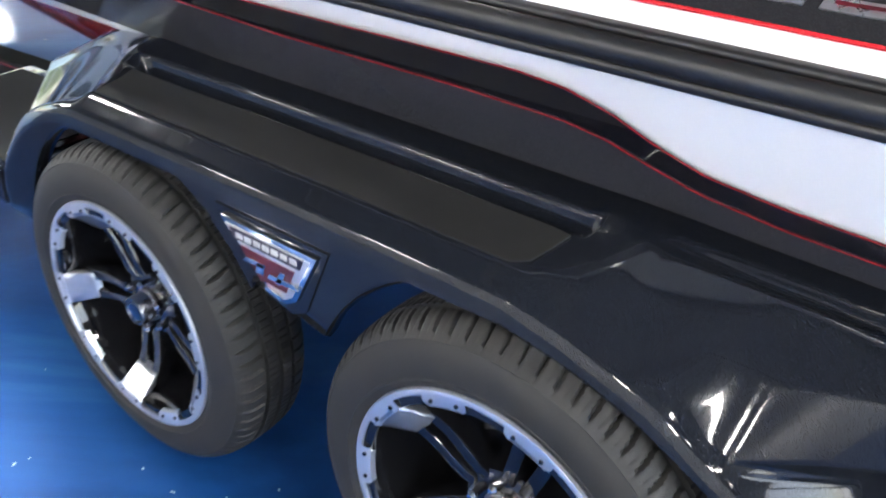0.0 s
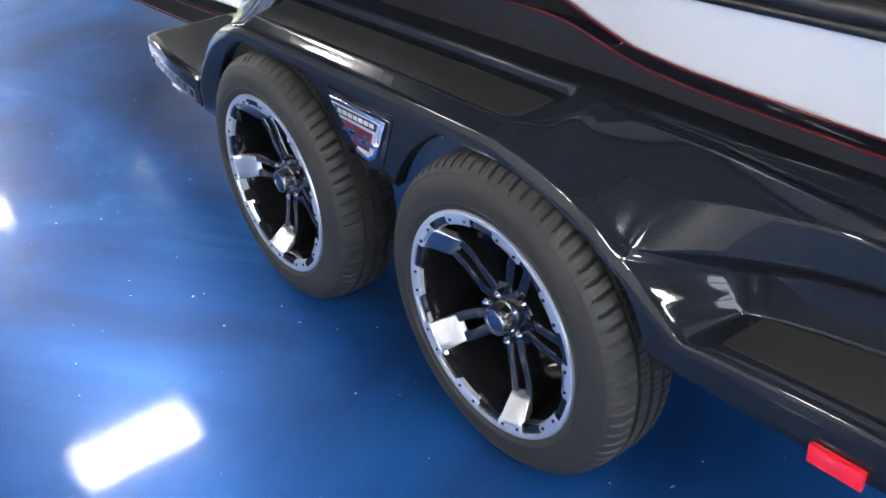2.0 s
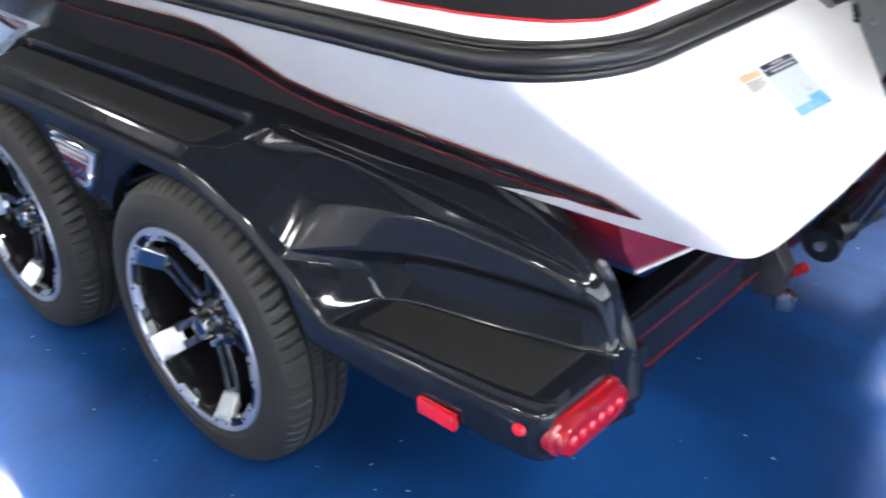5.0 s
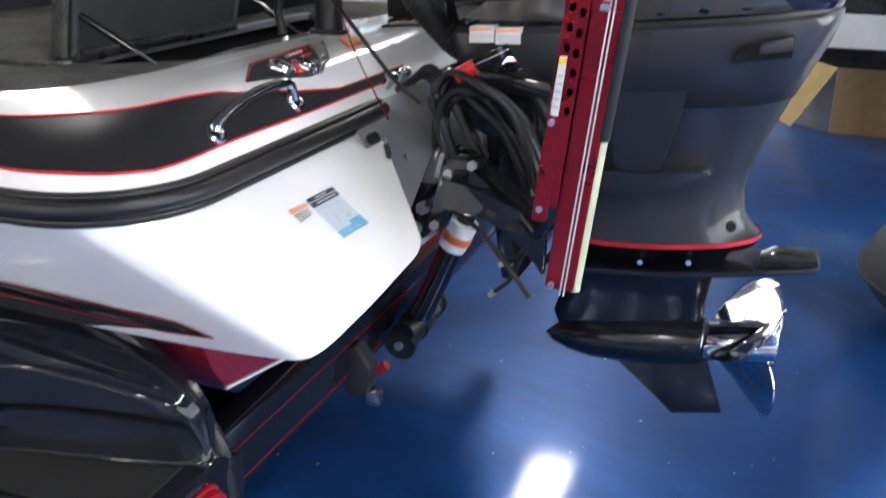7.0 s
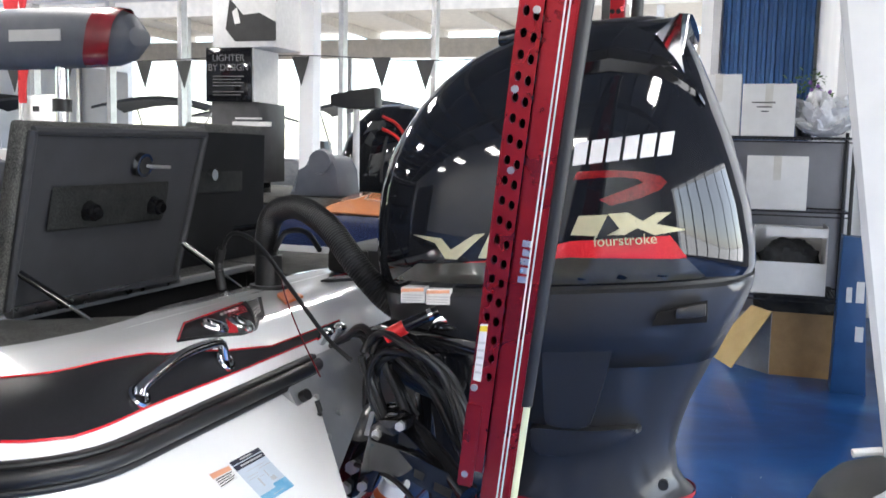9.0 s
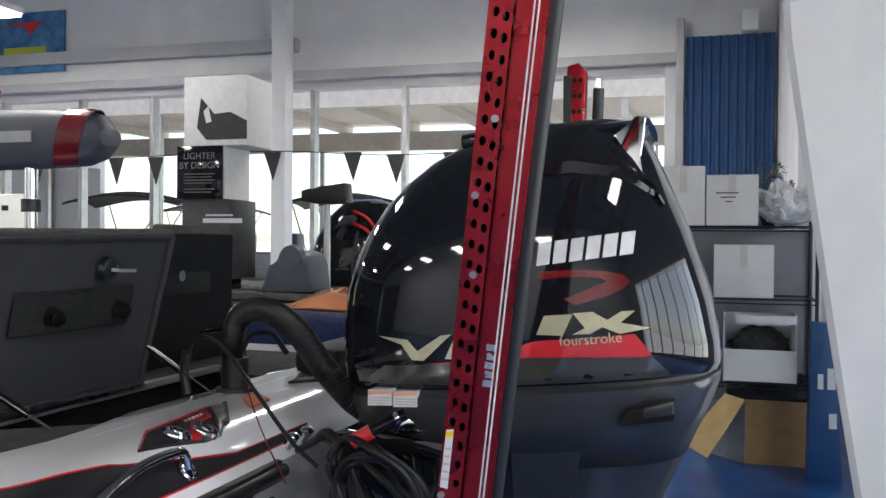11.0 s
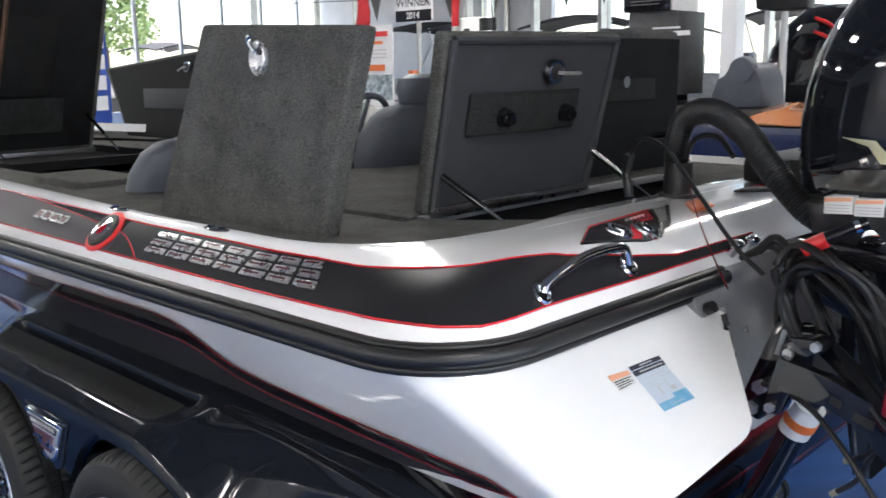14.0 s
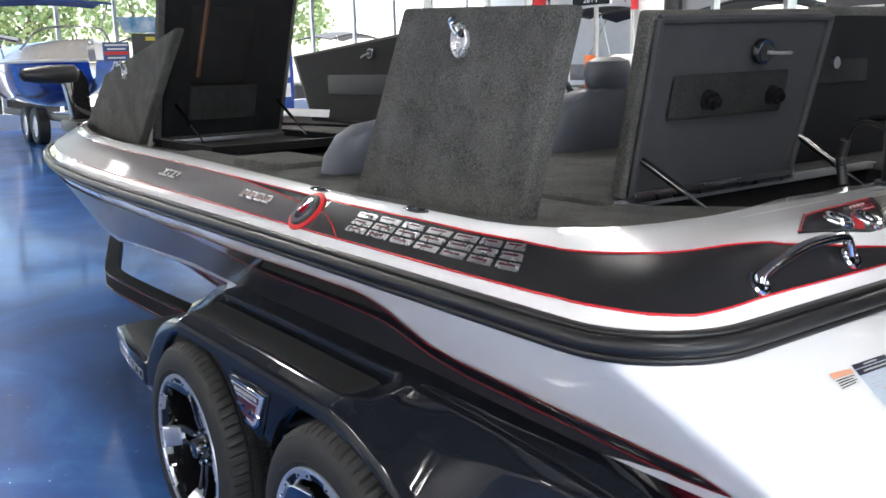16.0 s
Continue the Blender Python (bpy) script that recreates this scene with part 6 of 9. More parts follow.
# ---------------------------------------------------------------- jack plate and rigging
def rigging():
    jp = thing("jack_plate", "black hydraulic jack plate bolted between transom and motor", "jack plate", (1.05, CY, 0.60))
    for y in (0.82, 2 * CY - 0.84):
        bm = B()
        prism(bm, [(1.098, 1.025), (1.130, 1.02), (1.082, 0.81), (1.066, 0.797), (1.037, 0.808), (1.028, 0.84)], "y", y, y + 0.02, 0.004)
        part("side_plate", bm, GLOSSBLACK, jp, "black side plate")
        bm = B()
        prism(bm, [(1.108, 0.998), (1.119, 0.998), (1.104, 0.944), (1.093, 0.944)], "y", y - 0.002, y + 0.01, 0.001)
        part("slot", bm, TRANSOM, jp, "bright slot")
    bm = B()
    prism(bm, [(1.134, 1.012), (1.180, 1.008), (1.150, 0.93), (1.098, 0.818), (1.066, 0.832), (1.10, 0.92)], "y", 0.845, 0.865, 0.005)
    part("bracket_plate", bm, GLOSSBLACK, jp, "black bracket plate")
    for x, z in ((1.070, 0.872), (1.052, 0.822)):
        bm = B()
        cyl(bm, (x, 0.806, z), (x, 0.822, z), 0.015, seg=6)
        part("bolt", bm, STEEL, jp, "large steel bolt", smooth=False)
    bm = B()
    prism(bm, [(1.13, 1.08), (1.17, 1.08), (1.24, 0.66), (1.20, 0.66)], "y", 0.99, 2 * CY - 0.99, 0.005)
    part("motor_plate", bm, GLOSSBLACK, jp, "black motor plate")
    bm = B()
    cyl(bm, (1.00, 0.97, 0.54), (1.09, 0.95, 0.74), 0.030, seg=20)
    cyl(bm, (1.085, 0.951, 0.73), (1.13, 0.945, 0.83), 0.022, seg=20)
    part("hydraulic_ram", bm, GLOSSBLACK, jp, "black hydraulic ram")
    bm = B()
    cyl(bm, (1.088, 0.951, 0.740), (1.122, 0.9455, 0.808), 0.034, seg=24)
    part("ram_label", bm, PAPER, jp, "blue and white warning wrap")
    bm = B()
    cyl(bm, (1.099, 0.949, 0.760), (1.108, 0.9475, 0.778), 0.0352, seg=24)
    part("ram_label_band", bm, ORANGE, jp, "orange label band")
    bm = B()
    cyl(bm, (0.97, 0.95, 0.50), (1.01, 1.04, 0.53), 0.026, seg=16)
    part("ram_joint", bm, DARKSTEEL, jp)
    # swivel bracket and tilt tube in front of the motor
    bm = B()
    prism(bm, [(1.17, 1.10), (1.30, 1.12), (1.36, 1.02), (1.32, 0.80), (1.26, 0.72), (1.20, 0.74)], "y", 1.03, 2 * CY - 1.03, 0.02)
    part("swivel_bracket", bm, LOWERUNIT, jp, "black swivel bracket")
    bm = B()
    prism(bm, [(1.00, 1.13), (1.06, 1.155), (1.30, 1.135), (1.31, 1.10), (1.06, 1.10)], "y", 0.98, 1.09, 0.012)
    part("clamp_arm", bm, GLOSSBLACK, jp, "glossy black clamp arm")
    bm = B()
    cyl(bm, (1.180, 0.81, 1.187), (1.248, 0.84, 1.222), 0.013, seg=16)
    part("steering_ram", bm, GLOSSBLACK, jp, "glossy black steering ram")
    bm = B()
    cyl(bm, (1.228, 0.831, 1.212), (1.236, 0.835, 1.216), 0.0138, seg=16)
    part("ram_collar", bm, CHROME, jp, "chrome collar")
    # Chrome piece added in place of the bright reflection on the black clamp.
    bm = B()
    prism(bm, [(1.176, 1.150), (1.200, 1.186), (1.274, 1.188), (1.289, 1.172), (1.235, 1.154)], "y", 0.97, 1.04, 0.006)
    part("clamp_cover", bm, CHROME, jp, "chrome stand-in for the glare on the black clamp")
    bm = B()
    cyl(bm, (1.147, 0.80, 1.166), (1.186, 0.81, 1.189), 0.0155, seg=14)
    part("ram_cover", bm, REDPLASTIC, jp, "red terminal cover")
    # transom plate, black well
    bm = B()
    prism(bm, [(0.845, 1.065), (0.875, 1.065), (1.050, 0.765), (1.020, 0.755)], "y", 0.84, 2 * CY - 0.84, 0.006)
    part("transom", bm, TRANSOM, boat, "brushed grey transom plate")
    bm = B()
    cyl(bm, (0.925, 0.862, 1.0), (0.94, 0.858, 1.008), 0.013, seg=16)
    part("drain_fitting", bm, DARKSTEEL, boat, "dark drain fitting")
    bm = B()
    tube(bm, [(0.955, 0.875, 0.99), (0.965, 0.870, 0.965), (0.955, 0.868, 0.94), (0.975, 0.866, 0.915), (0.968, 0.866, 0.89)], 0.007, 8, 24, 0.2)
    part("safety_snap", bm, DARKSTEEL, boat, "dark steel safety snap")
    for y, z in ((0.93, 0.98), (0.90, 0.90), (0.99, 0.93)):
        x = 0.875 + (1.065 - z) * 0.583
        bm = B()
        cyl(bm, (x - 0.004, y, z), (x + 0.006, y, z + 0.004), 0.007, seg=6)
        part("transom_bolt", bm, STEEL, boat, "steel transom bolt", smooth=False)
    # cables and hoses, each on its own
    def cable(pts, r, mat=CABLE, label="black rubber cable looping between boat and motor", n=40, name="cable"):
        bm = B()
        tube(bm, pts, r, 8, n)
        return alone(name, bm, mat, label, "cable", "rigging cables")
    rng = random.Random(5)
    arc_out = [(1.156, 0.8, 0.972), (1.116, 0.8, 1.051), (1.098, 0.8, 1.117), (1.117, 0.8, 1.164), (1.157, 0.8, 1.174), (1.211, 0.8, 1.149), (1.266, 0.8, 1.094), (1.309, 0.8, 1.02), (1.331, 0.8, 0.944)]
    arc_in = [(1.197, 0.82, 0.986), (1.166, 0.82, 1.05), (1.127, 0.82, 1.115), (1.136, 0.82, 1.142), (1.178, 0.82, 1.118), (1.235, 0.82, 1.056), (1.275, 0.82, 0.993), (1.308, 0.82, 0.93)]
    for k in range(9):
        src = arc_out if k < 5 else arc_in
        n = len(src)
        pts = []
        for j, (x, y, z) in enumerate(src):
            u = j / (n - 1)
            bow = math.sin(math.pi * u)
            d = (k % 5) * 0.0125
            pts.append((x + d * (0.9 * bow - 0.35 * (1 - u)) + rng.uniform(-0.003, 0.003), y + 0.02 * rng.uniform(-1, 1) * bow + 0.018 * (k % 3), z - d * 0.9 * bow + 0.01 * rng.uniform(-1, 1) * (1 - bow)))
        cable(pts, (0.0085, 0.0072, 0.0085, 0.0065)[k % 4], CABLE, "black rubber cable coiled beside the motor bracket", 60)
    for k in range(4):
        cable([(0.93, 1.00 + 0.03 * k, 1.09), (1.00, 0.93 + 0.02 * k, 1.13), (1.08, 0.85 + 0.02 * k, 1.17 - 0.02 * k), (1.14 + 0.02 * k, 0.86, 1.08), (1.20 + 0.015 * k, 0.98, 1.00), (1.25, 1.08, 0.97 + 0.03 * k)], 0.008)
    cable([(1.085, 0.86, 1.10), (1.09, 0.84, 1.00), (1.11, 0.86, 0.93), (1.13, 0.92, 0.88)], 0.009)
    for pts in ([(1.36, 0.735, 0.86), (1.329, 0.72, 0.844), (1.308, 0.72, 0.823), (1.286, 0.72, 0.809)], [(1.36, 0.735, 0.85), (1.329, 0.72, 0.837), (1.301, 0.72, 0.775), (1.265, 0.72, 0.74)]):
        h = cable(pts, 0.005, RAIL, "loose black hose end hanging under the bracket", 20, "hose_end")
        d = Vector(pts[-1]) - Vector(pts[-2])
        d = d.normalized()
        bm = B()
        cyl(bm, Vector(pts[-1]) - d * 0.004, Vector(pts[-1]) + d * 0.010, 0.006, seg=10)
        part("hose_fitting", bm, GOLD, h, "brass hose fitting")
    # the big corrugated rigging hose with its collar on the stern deck
    hose = thing("rigging_hose", "black corrugated rigging hose from deck to motor", "hose", (0.62, 1.26, 1.17))
    bm = B()
    tube(bm, [(0.62, 1.26, 1.19), (0.615, 1.255, 1.30), (0.65, 1.23, 1.375), (0.74, 1.19, 1.40), (0.85, 1.14, 1.36), (0.95, 1.10, 1.27), (1.02, 1.10, 1.20), (1.06, 1.11, 1.17)], 0.032, 16, 210, 0.07)
    part("corrugated_tube", bm, RAIL, hose)
    bm = B()
    cyl(bm, (0.62, 1.26, 1.172), (0.62, 1.26, 1.182), 0.052, seg=28)
    cyl(bm, (0.62, 1.26, 1.182), (0.62, 1.26, 1.262), 0.038, 0.036, seg=28)
    part("collar", bm, PLASTIC, hose, "black deck collar")
    cable([(0.555, 1.13, 1.18), (0.55, 1.13, 1.26), (0.60, 1.10, 1.33), (0.72, 1.02, 1.32), (0.86, 0.93, 1.23), (0.98, 0.88, 1.13), (1.04, 0.87, 1.09)], 0.0052, RAIL, "black cable in split loom arching over the deck")
    bm = B()
    tube(bm, [(0.555, 1.13, 1.18), (0.545, 1.13, 1.24), (0.56, 1.12, 1.29)], 0.013, 10, 24, 0.12)
    alone("split_loom", bm, RAIL, "short black corrugated split loom on the deck", "cable")
    cable([(0.68, 1.24, 1.20), (0.74, 1.10, 1.24), (0.82, 0.98, 1.20), (0.90, 0.90, 1.13), (0.97, 0.86, 1.05)], 0.0018, BOTTOM, "thin red wire crossing the stern deck")
    cable([(0.66, 1.22, 1.28), (0.70, 1.20, 1.33), (0.78, 1.16, 1.34), (0.84, 1.12, 1.30)], 0.007, RAIL, "black cable beside the rigging hose")


rigging()

# ---------------------------------------------------------------- boat: hatches
def latch(parent, at, n, side, key=False):
    """A round chrome latch on a lid; its handle stands out of the face."""
    at, n, side = Vector(at), Vector(n).normalized(), Vector(side).normalized()
    if not key:
        up = n.cross(side)
        up = up if up.z > 0 else -up
        rows = [[at + side * (0.86 * r * math.cos(a)) + up * (1.12 * r * math.sin(a) - 0.006) + n * h for r, h in ((0.036, -0.002), (0.036, 0.006), (0.033, 0.010), (0.029, 0.009), (0.024, 0.005), (0.014, 0.003), (0.0005, 0.0025))] for a in np.linspace(0, 2 * math.pi, 33)[:-1]]
        bm = B()
        grid(bm, rows, close_u=True)
        ob = part("latch", bm, SILVER, parent, "oval chrome latch dish")
        bm = B()
        tube(bm, [at + up * 0.010 - side * 0.004 + n * 0.008, at + up * 0.024 - side * 0.014 + n * 0.014, at + up * 0.038 - side * 0.016 + n * 0.018, at + up * 0.046 - side * 0.006 + n * 0.018], 0.0075, 10, 14)
        part("latch_handle", bm, CHROME, ob, "chrome latch lever")
        bm = B()
        cyl(bm, at + up * 0.010 + side * 0.008 + n * 0.004, at + up * 0.010 + side * 0.008 + n * 0.009, 0.010, 0.008, 16)
        part("latch_pivot", bm, DARKSTEEL, ob)
        return ob
    bm = B()
    cyl(bm, at, at + n * 0.012, 0.034, 0.031, 28)
    ob = part("latch", bm, CHROME, parent, "chrome turn latch")
    bm = B()
    cyl(bm, at + n * 0.012, at + n * 0.014, 0.023, seg=24)
    part("latch_well", bm, PLASTIC, ob, "dark latch well")
    bm = B()
    tube(bm, [at + n * 0.016, at + n * 0.03 + side * 0.02, at + n * 0.033 + side * 0.068], 0.0048, 8, 8)
    part("latch_handle", bm, STEEL, ob)
    return ob


def strut(a, b):
    a, b = Vector(a), Vector(b)
    m = a + (b - a) * 0.55
    bm = B()
    cyl(bm, a, m, 0.009, seg=12)
    ob = part("gas_strut", bm, GLOSSBLACK, boat, "black gas strut")
    bm = B()
    cyl(bm, m, b, 0.0045, seg=10)
    part("strut_rod", bm, CHROME, ob, "polished strut rod")


def hatches():
    # rear livewell lid, its moulded underside facing aft
    ob, a, b, c, d, n = lid("lid", "grey hatch lid standing open, moulded underside with two knobs", [(0.250, 0.685, 1.155), (0.265, 1.345, 1.155), (0.345, 1.395, 1.603), (0.332, 0.690, 1.594)], 0.045, LINER, CARPET)

    def on(u, w, k=0.014):
        return a + (b - a) * u + (d - a) * w * (1 - u) + (c - b) * w * u + n * k
    bm = B()
    rows = [[on(u, w, 0.014 + 0.022 * math.sin(math.pi * min(1, max(0, (u - 0.143) / 0.63))) ** 0.15 * math.sin(math.pi * min(1, max(0, (w - 0.435) / 0.24))) ** 0.15) for u in np.linspace(0.143, 0.773, 30)] for w in np.linspace(0.435, 0.675, 14)]
    grid(bm, rows)
    part("pad", bm, DARKCARPET, ob, "dark grey carpet pad with black knobs")
    for u in (0.300, 0.662):
        bm = B()
        p = on(u, 0.545, 0.034)
        cyl(bm, p, p + n * 0.022, 0.026, 0.021, 22)
        cyl(bm, p + n * 0.022, p + n * 0.034, 0.015, 0.013, 16)
        part("knob", bm, GLOSSBLACK, ob, "black pump knob")
    for u0, w0, u1, w1 in ((0.03, 0.03, 0.97, 0.03), (0.97, 0.03, 0.97, 0.965), (0.97, 0.965, 0.03, 0.965), (0.03, 0.965, 0.03, 0.03)):
        bm = B()
        tube(bm, [on(u0 + (u1 - u0) * f, w0 + (w1 - w0) * f, 0.008) for f in np.linspace(0, 1, 8)], 0.011, 8)
        part("rim", bm, LINER, ob, "rounded moulded rim")
    latch(ob, on(0.578, 0.785, 0.018), n, Vector((0.1, 1, 0)), True)
    bm = B()
    box(bm, 0.252, 0.279, 0.70, 1.35, 1.150, 1.175, 0.004)
    part("hinge", bm, DARKALU, ob, "aluminium piano hinge")
    strut((0.285, 0.715, 1.255), (0.47, 0.79, 1.12))
    strut((0.295, 1.335, 1.27), (0.47, 1.42, 1.12))
    # port side lid, carpeted top facing out
    ob, a, b, c, d, n = lid("lid", "grey carpeted side hatch lid standing open", [(-0.43, 0.345, 1.14), (0.262, 0.352, 1.14), (0.392, 0.372, 1.604), (-0.195, 0.372, 1.630)], 0.055, LINER, CARPET, False)
    latch(ob, (0.048, 0.366, 1.549), n, Vector((1, 0, 0)))
    # starboard rear lid
    ob, a, b, c, d, n = lid("lid", "dark grey rear hatch lid standing open", [(0.10, 1.48, 1.14), (0.10, 2.15, 1.14), (0.20, 1.975, 1.62), (0.20, 1.56, 1.62)], 0.045, DARKWELL, CARPET)
    bm = B()
    cyl(bm, (0.175, 1.655, 1.46), (0.205, 1.655, 1.46), 0.022, 0.018, 16)
    part("latch", bm, CHROME, ob, "chrome latch")
    bm = B()
    box(bm, 0.165, 0.185, 1.58, 1.86, 1.40, 1.51, 0.006)
    part("pad", bm, DARKCARPET, ob, "dark grey carpet pad")
    # bow lids
    ob, a, b, c, d, n = lid("lid", "grey carpeted bow hatch lid standing open", [(-3.90, 0.55, 1.12), (-2.90, 0.55, 1.12), (-2.34, 0.585, 1.675), (-3.42, 0.575, 1.475)], 0.05, LINER, CARPET, False)
    latch(ob, (-3.05, 0.568, 1.49), n, Vector((1, 0, 0)))
    ob, a, b, c, d, n = lid("lid", "tall bow hatch lid standing open with rod netting", [(-3.0, 0.67, 1.11), (-3.0, 1.40, 1.11), (-2.85, 1.50, 1.98), (-2.85, 0.72, 1.98)], 0.045, DARKWELL, CARPET)

    def on4(u, w, k=0.02):
        return a + (b - a) * u + (d - a) * w * (1 - u) + (c - b) * w * u + n * k
    bm = B()
    rows = [[on4(0.22 + 0.5 * u * (0.75 + 0.25 * w), w, 0.02 + 0.05 * math.sin(math.pi * u)) for u in np.linspace(0, 1, 12)] for w in np.linspace(0.36, 0.80, 10)]
    grid(bm, rows)
    part("net", bm, DARKWELL, ob, "black mesh net")
    bm = B()
    tube(bm, [on4(0.25, 0.40, 0.08), on4(0.30, 0.95, 0.08)], 0.012, 8)
    part("rod", bm, varied("brown_wood", (0.055, 0.022, 0.008), (0.08, 0.033, 0.012), 0.5), ob, "brown rod handle")
    bm = B()
    rows = [[on4(u, w, 0.03) for u in np.linspace(0.22, 0.72, 4)] for w in (0.14, 0.34)]
    grid(bm, rows)
    thick(bm, 0.02)
    part("pocket", bm, DARKCARPET, ob, "dark grey carpet pocket")
    strut((-2.97, 0.78, 1.32), (-2.7, 0.82, 1.12))
    strut((-2.97, 1.36, 1.32), (-2.7, 1.40, 1.12))
    bm = B()
    box(bm, -3.0, -2.97, 0.66, 1.42, 1.102, 1.125, 0.004)
    part("hinge_strip", bm, ALU, boat, "aluminium hinge strip")
    ob, a, b, c, d, n = lid("lid", "dark starboard bow hatch lid standing open", [(-3.80, 2.02, 1.12), (-2.60, 2.02, 1.12), (-2.45, 2.08, 1.68), (-4.15, 2.08, 1.55)], 0.05, DARKWELL, LINER)
    latch(ob, (-3.05, 2.045, 1.545), n, Vector((-1, 0, -0.4)), True)
    bm = B()
    box(bm, -3.55, -2.75, 2.018, 2.045, 1.30, 1.42, 0.008)
    part("pad", bm, LINER, ob, "grey pad")
    # open bow compartment
    bm = B()
    x0, x1, y0, y1 = -2.95, -2.25, 0.70, 1.40
    for q in ((x0, x1, y0, y1, 1.101, 1.106), (x0 - 0.04, x1 + 0.04, y0 - 0.04, y0, 1.10, 1.14), (x0 - 0.04, x1 + 0.04, y1, y1 + 0.04, 1.10, 1.14), (x1, x1 + 0.04, y0, y1, 1.10, 1.14)):
        box(bm, *q)
    part("bow_well", bm, DARKWELL, boat, "black bow compartment rim", smooth=False)


def seat(at, turn, label, rest=True):
    """A bucket boat seat with bolstered back and headrest, facing forward."""
    t = thing("helm_chair", label, "chair", at, "helm chairs")
    m = pose(*at, 0, 0, turn) @ Matrix.Diagonal((1, 1, 0.82, 1))
    bm = B()
    rows = []
    for z, x, w, th in ((0.28, 0.02, 0.23, 0.07), (0.34, 0.03, 0.255, 0.09), (0.44, 0.045, 0.26, 0.10), (0.54, 0.065, 0.25, 0.095), (0.62, 0.085, 0.215, 0.085), (0.66, 0.095, 0.16, 0.07), (0.675, 0.10, 0.08, 0.04)):
        rows.append([m @ Vector((x + th * math.copysign(abs(math.cos(a)) ** 0.7, math.cos(a)), w * math.copysign(abs(math.sin(a)) ** 0.6, math.sin(a)), z)) for a in np.linspace(0, 2 * math.pi, 29)[:-1]])
    grid(bm, rows, close_v=True)
    bm.faces.new([bm.verts.new(p) for p in rows[-1]])
    bm.faces.new([bm.verts.new(p) for p in rows[0]])
    part("backrest", bm, VINYL, t)
    if rest:
        bm = B()
        rows = []
        for z, w, th in ((0.655, 0.07, 0.04), (0.68, 0.10, 0.055), (0.74, 0.115, 0.06), (0.79, 0.10, 0.05), (0.81, 0.05, 0.025)):
            rows.append([m @ Vector((0.105 + th * math.cos(a), w * math.sin(a), z)) for a in np.linspace(0, 2 * math.pi, 23)[:-1]])
        grid(bm, rows, close_v=True)
        bm.faces.new([bm.verts.new(p) for p in rows[-1]])
        part("headrest", bm, VINYL, t)
    bm = B()
    box(bm, -0.45, 0.03, -0.25, 0.25, 0.14, 0.30, 0.05)
    bmesh.ops.transform(bm, verts=bm.verts, matrix=m)
    part("cushion", bm, VINYL, t)
    bm = B()
    box(bm, -0.40, 0.05, -0.22, 0.22, 0.0, 0.145, 0.01)
    bmesh.ops.transform(bm, verts=bm.verts, matrix=m)
    part("base", bm, PLASTIC, t, "black seat base")
    return t


def cockpit():
    seat((-0.80, 1.62, 0.83), 0, "grey vinyl bucket seat behind the steering wheel")
    seat((-0.90, 0.74, 0.76), 0, "grey vinyl bucket seat on the passenger side", False)
    t = thing("steering_console", "dark moulded steering console with grey wheel", "console", (-1.35, 1.75, 0.80))
    bm = B()
    prism(bm, [(-1.75, 0.80), (-1.75, 1.28), (-1.55, 1.36), (-1.32, 1.28), (-1.22, 1.20), (-1.20, 0.80)], "y", 1.45, 2.12, 0.03)
    part("console_body", bm, LINER, t)
    bm = B()
    rows = []
    m = Matrix.Translation((-1.15, 1.70, 1.27)) @ Matrix.Rotation(radians(-62), 4, "Y")
    for k in range(36):
        a = 2 * math.pi * k / 36
        c = Vector((math.cos(a), math.sin(a), 0))
        rows.append([m @ (c * (0.155 + 0.014 * math.cos(b)) + Vector((0, 0, 0.014 * math.sin(b)))) for b in np.linspace(0, 2 * math.pi, 11)[:-1]])
    grid(bm, rows, close_u=True, close_v=True)
    wheel_ob = part("steering_wheel", bm, VINYL, t, "grey steering wheel")
    for k in range(3):
        bm = B()
        a = 2 * math.pi * k / 3
        cyl(bm, m @ Vector((0, 0, -0.01)), m @ Vector((0.15 * math.cos(a), 0.15 * math.sin(a), 0)), 0.010, seg=8)
        part("wheel_spoke", bm, ALU, wheel_ob)
    for y in (1.9, 2.02):
        bm = B()
        cyl(bm, (-1.262, y, 1.235), (-1.25, y, 1.245), 0.035, seg=20)
        part("gauge", bm, STEEL, t, "round gauge")
    bm = B()
    box(bm, -1.52, -1.12, 0.46, 0.70, 1.09, 1.165, 0.02)
    alone("step_cushion", bm, CARPET, "grey carpeted box beside the passenger seat", "storage box")


# ---------------------------------------------------------------- boat: fittings
def chrome_tube(name, pts, r, parent, label, n=24):
    bm = B()
    tube(bm, pts, r, 14, n)
    return part(name, bm, CHROME, parent, label)


def cap_at(x, u, lift):
    """A point of the port gunwale at any x."""
    i = station(x)
    j = i + 1 if PLAN[i][0] < x else i - 1
    f = (x - PLAN[i][0]) / (PLAN[j][0] - PLAN[i][0])
    return cap_point(i, u, lift) * (1 - f) + cap_point(j, u, lift) * f


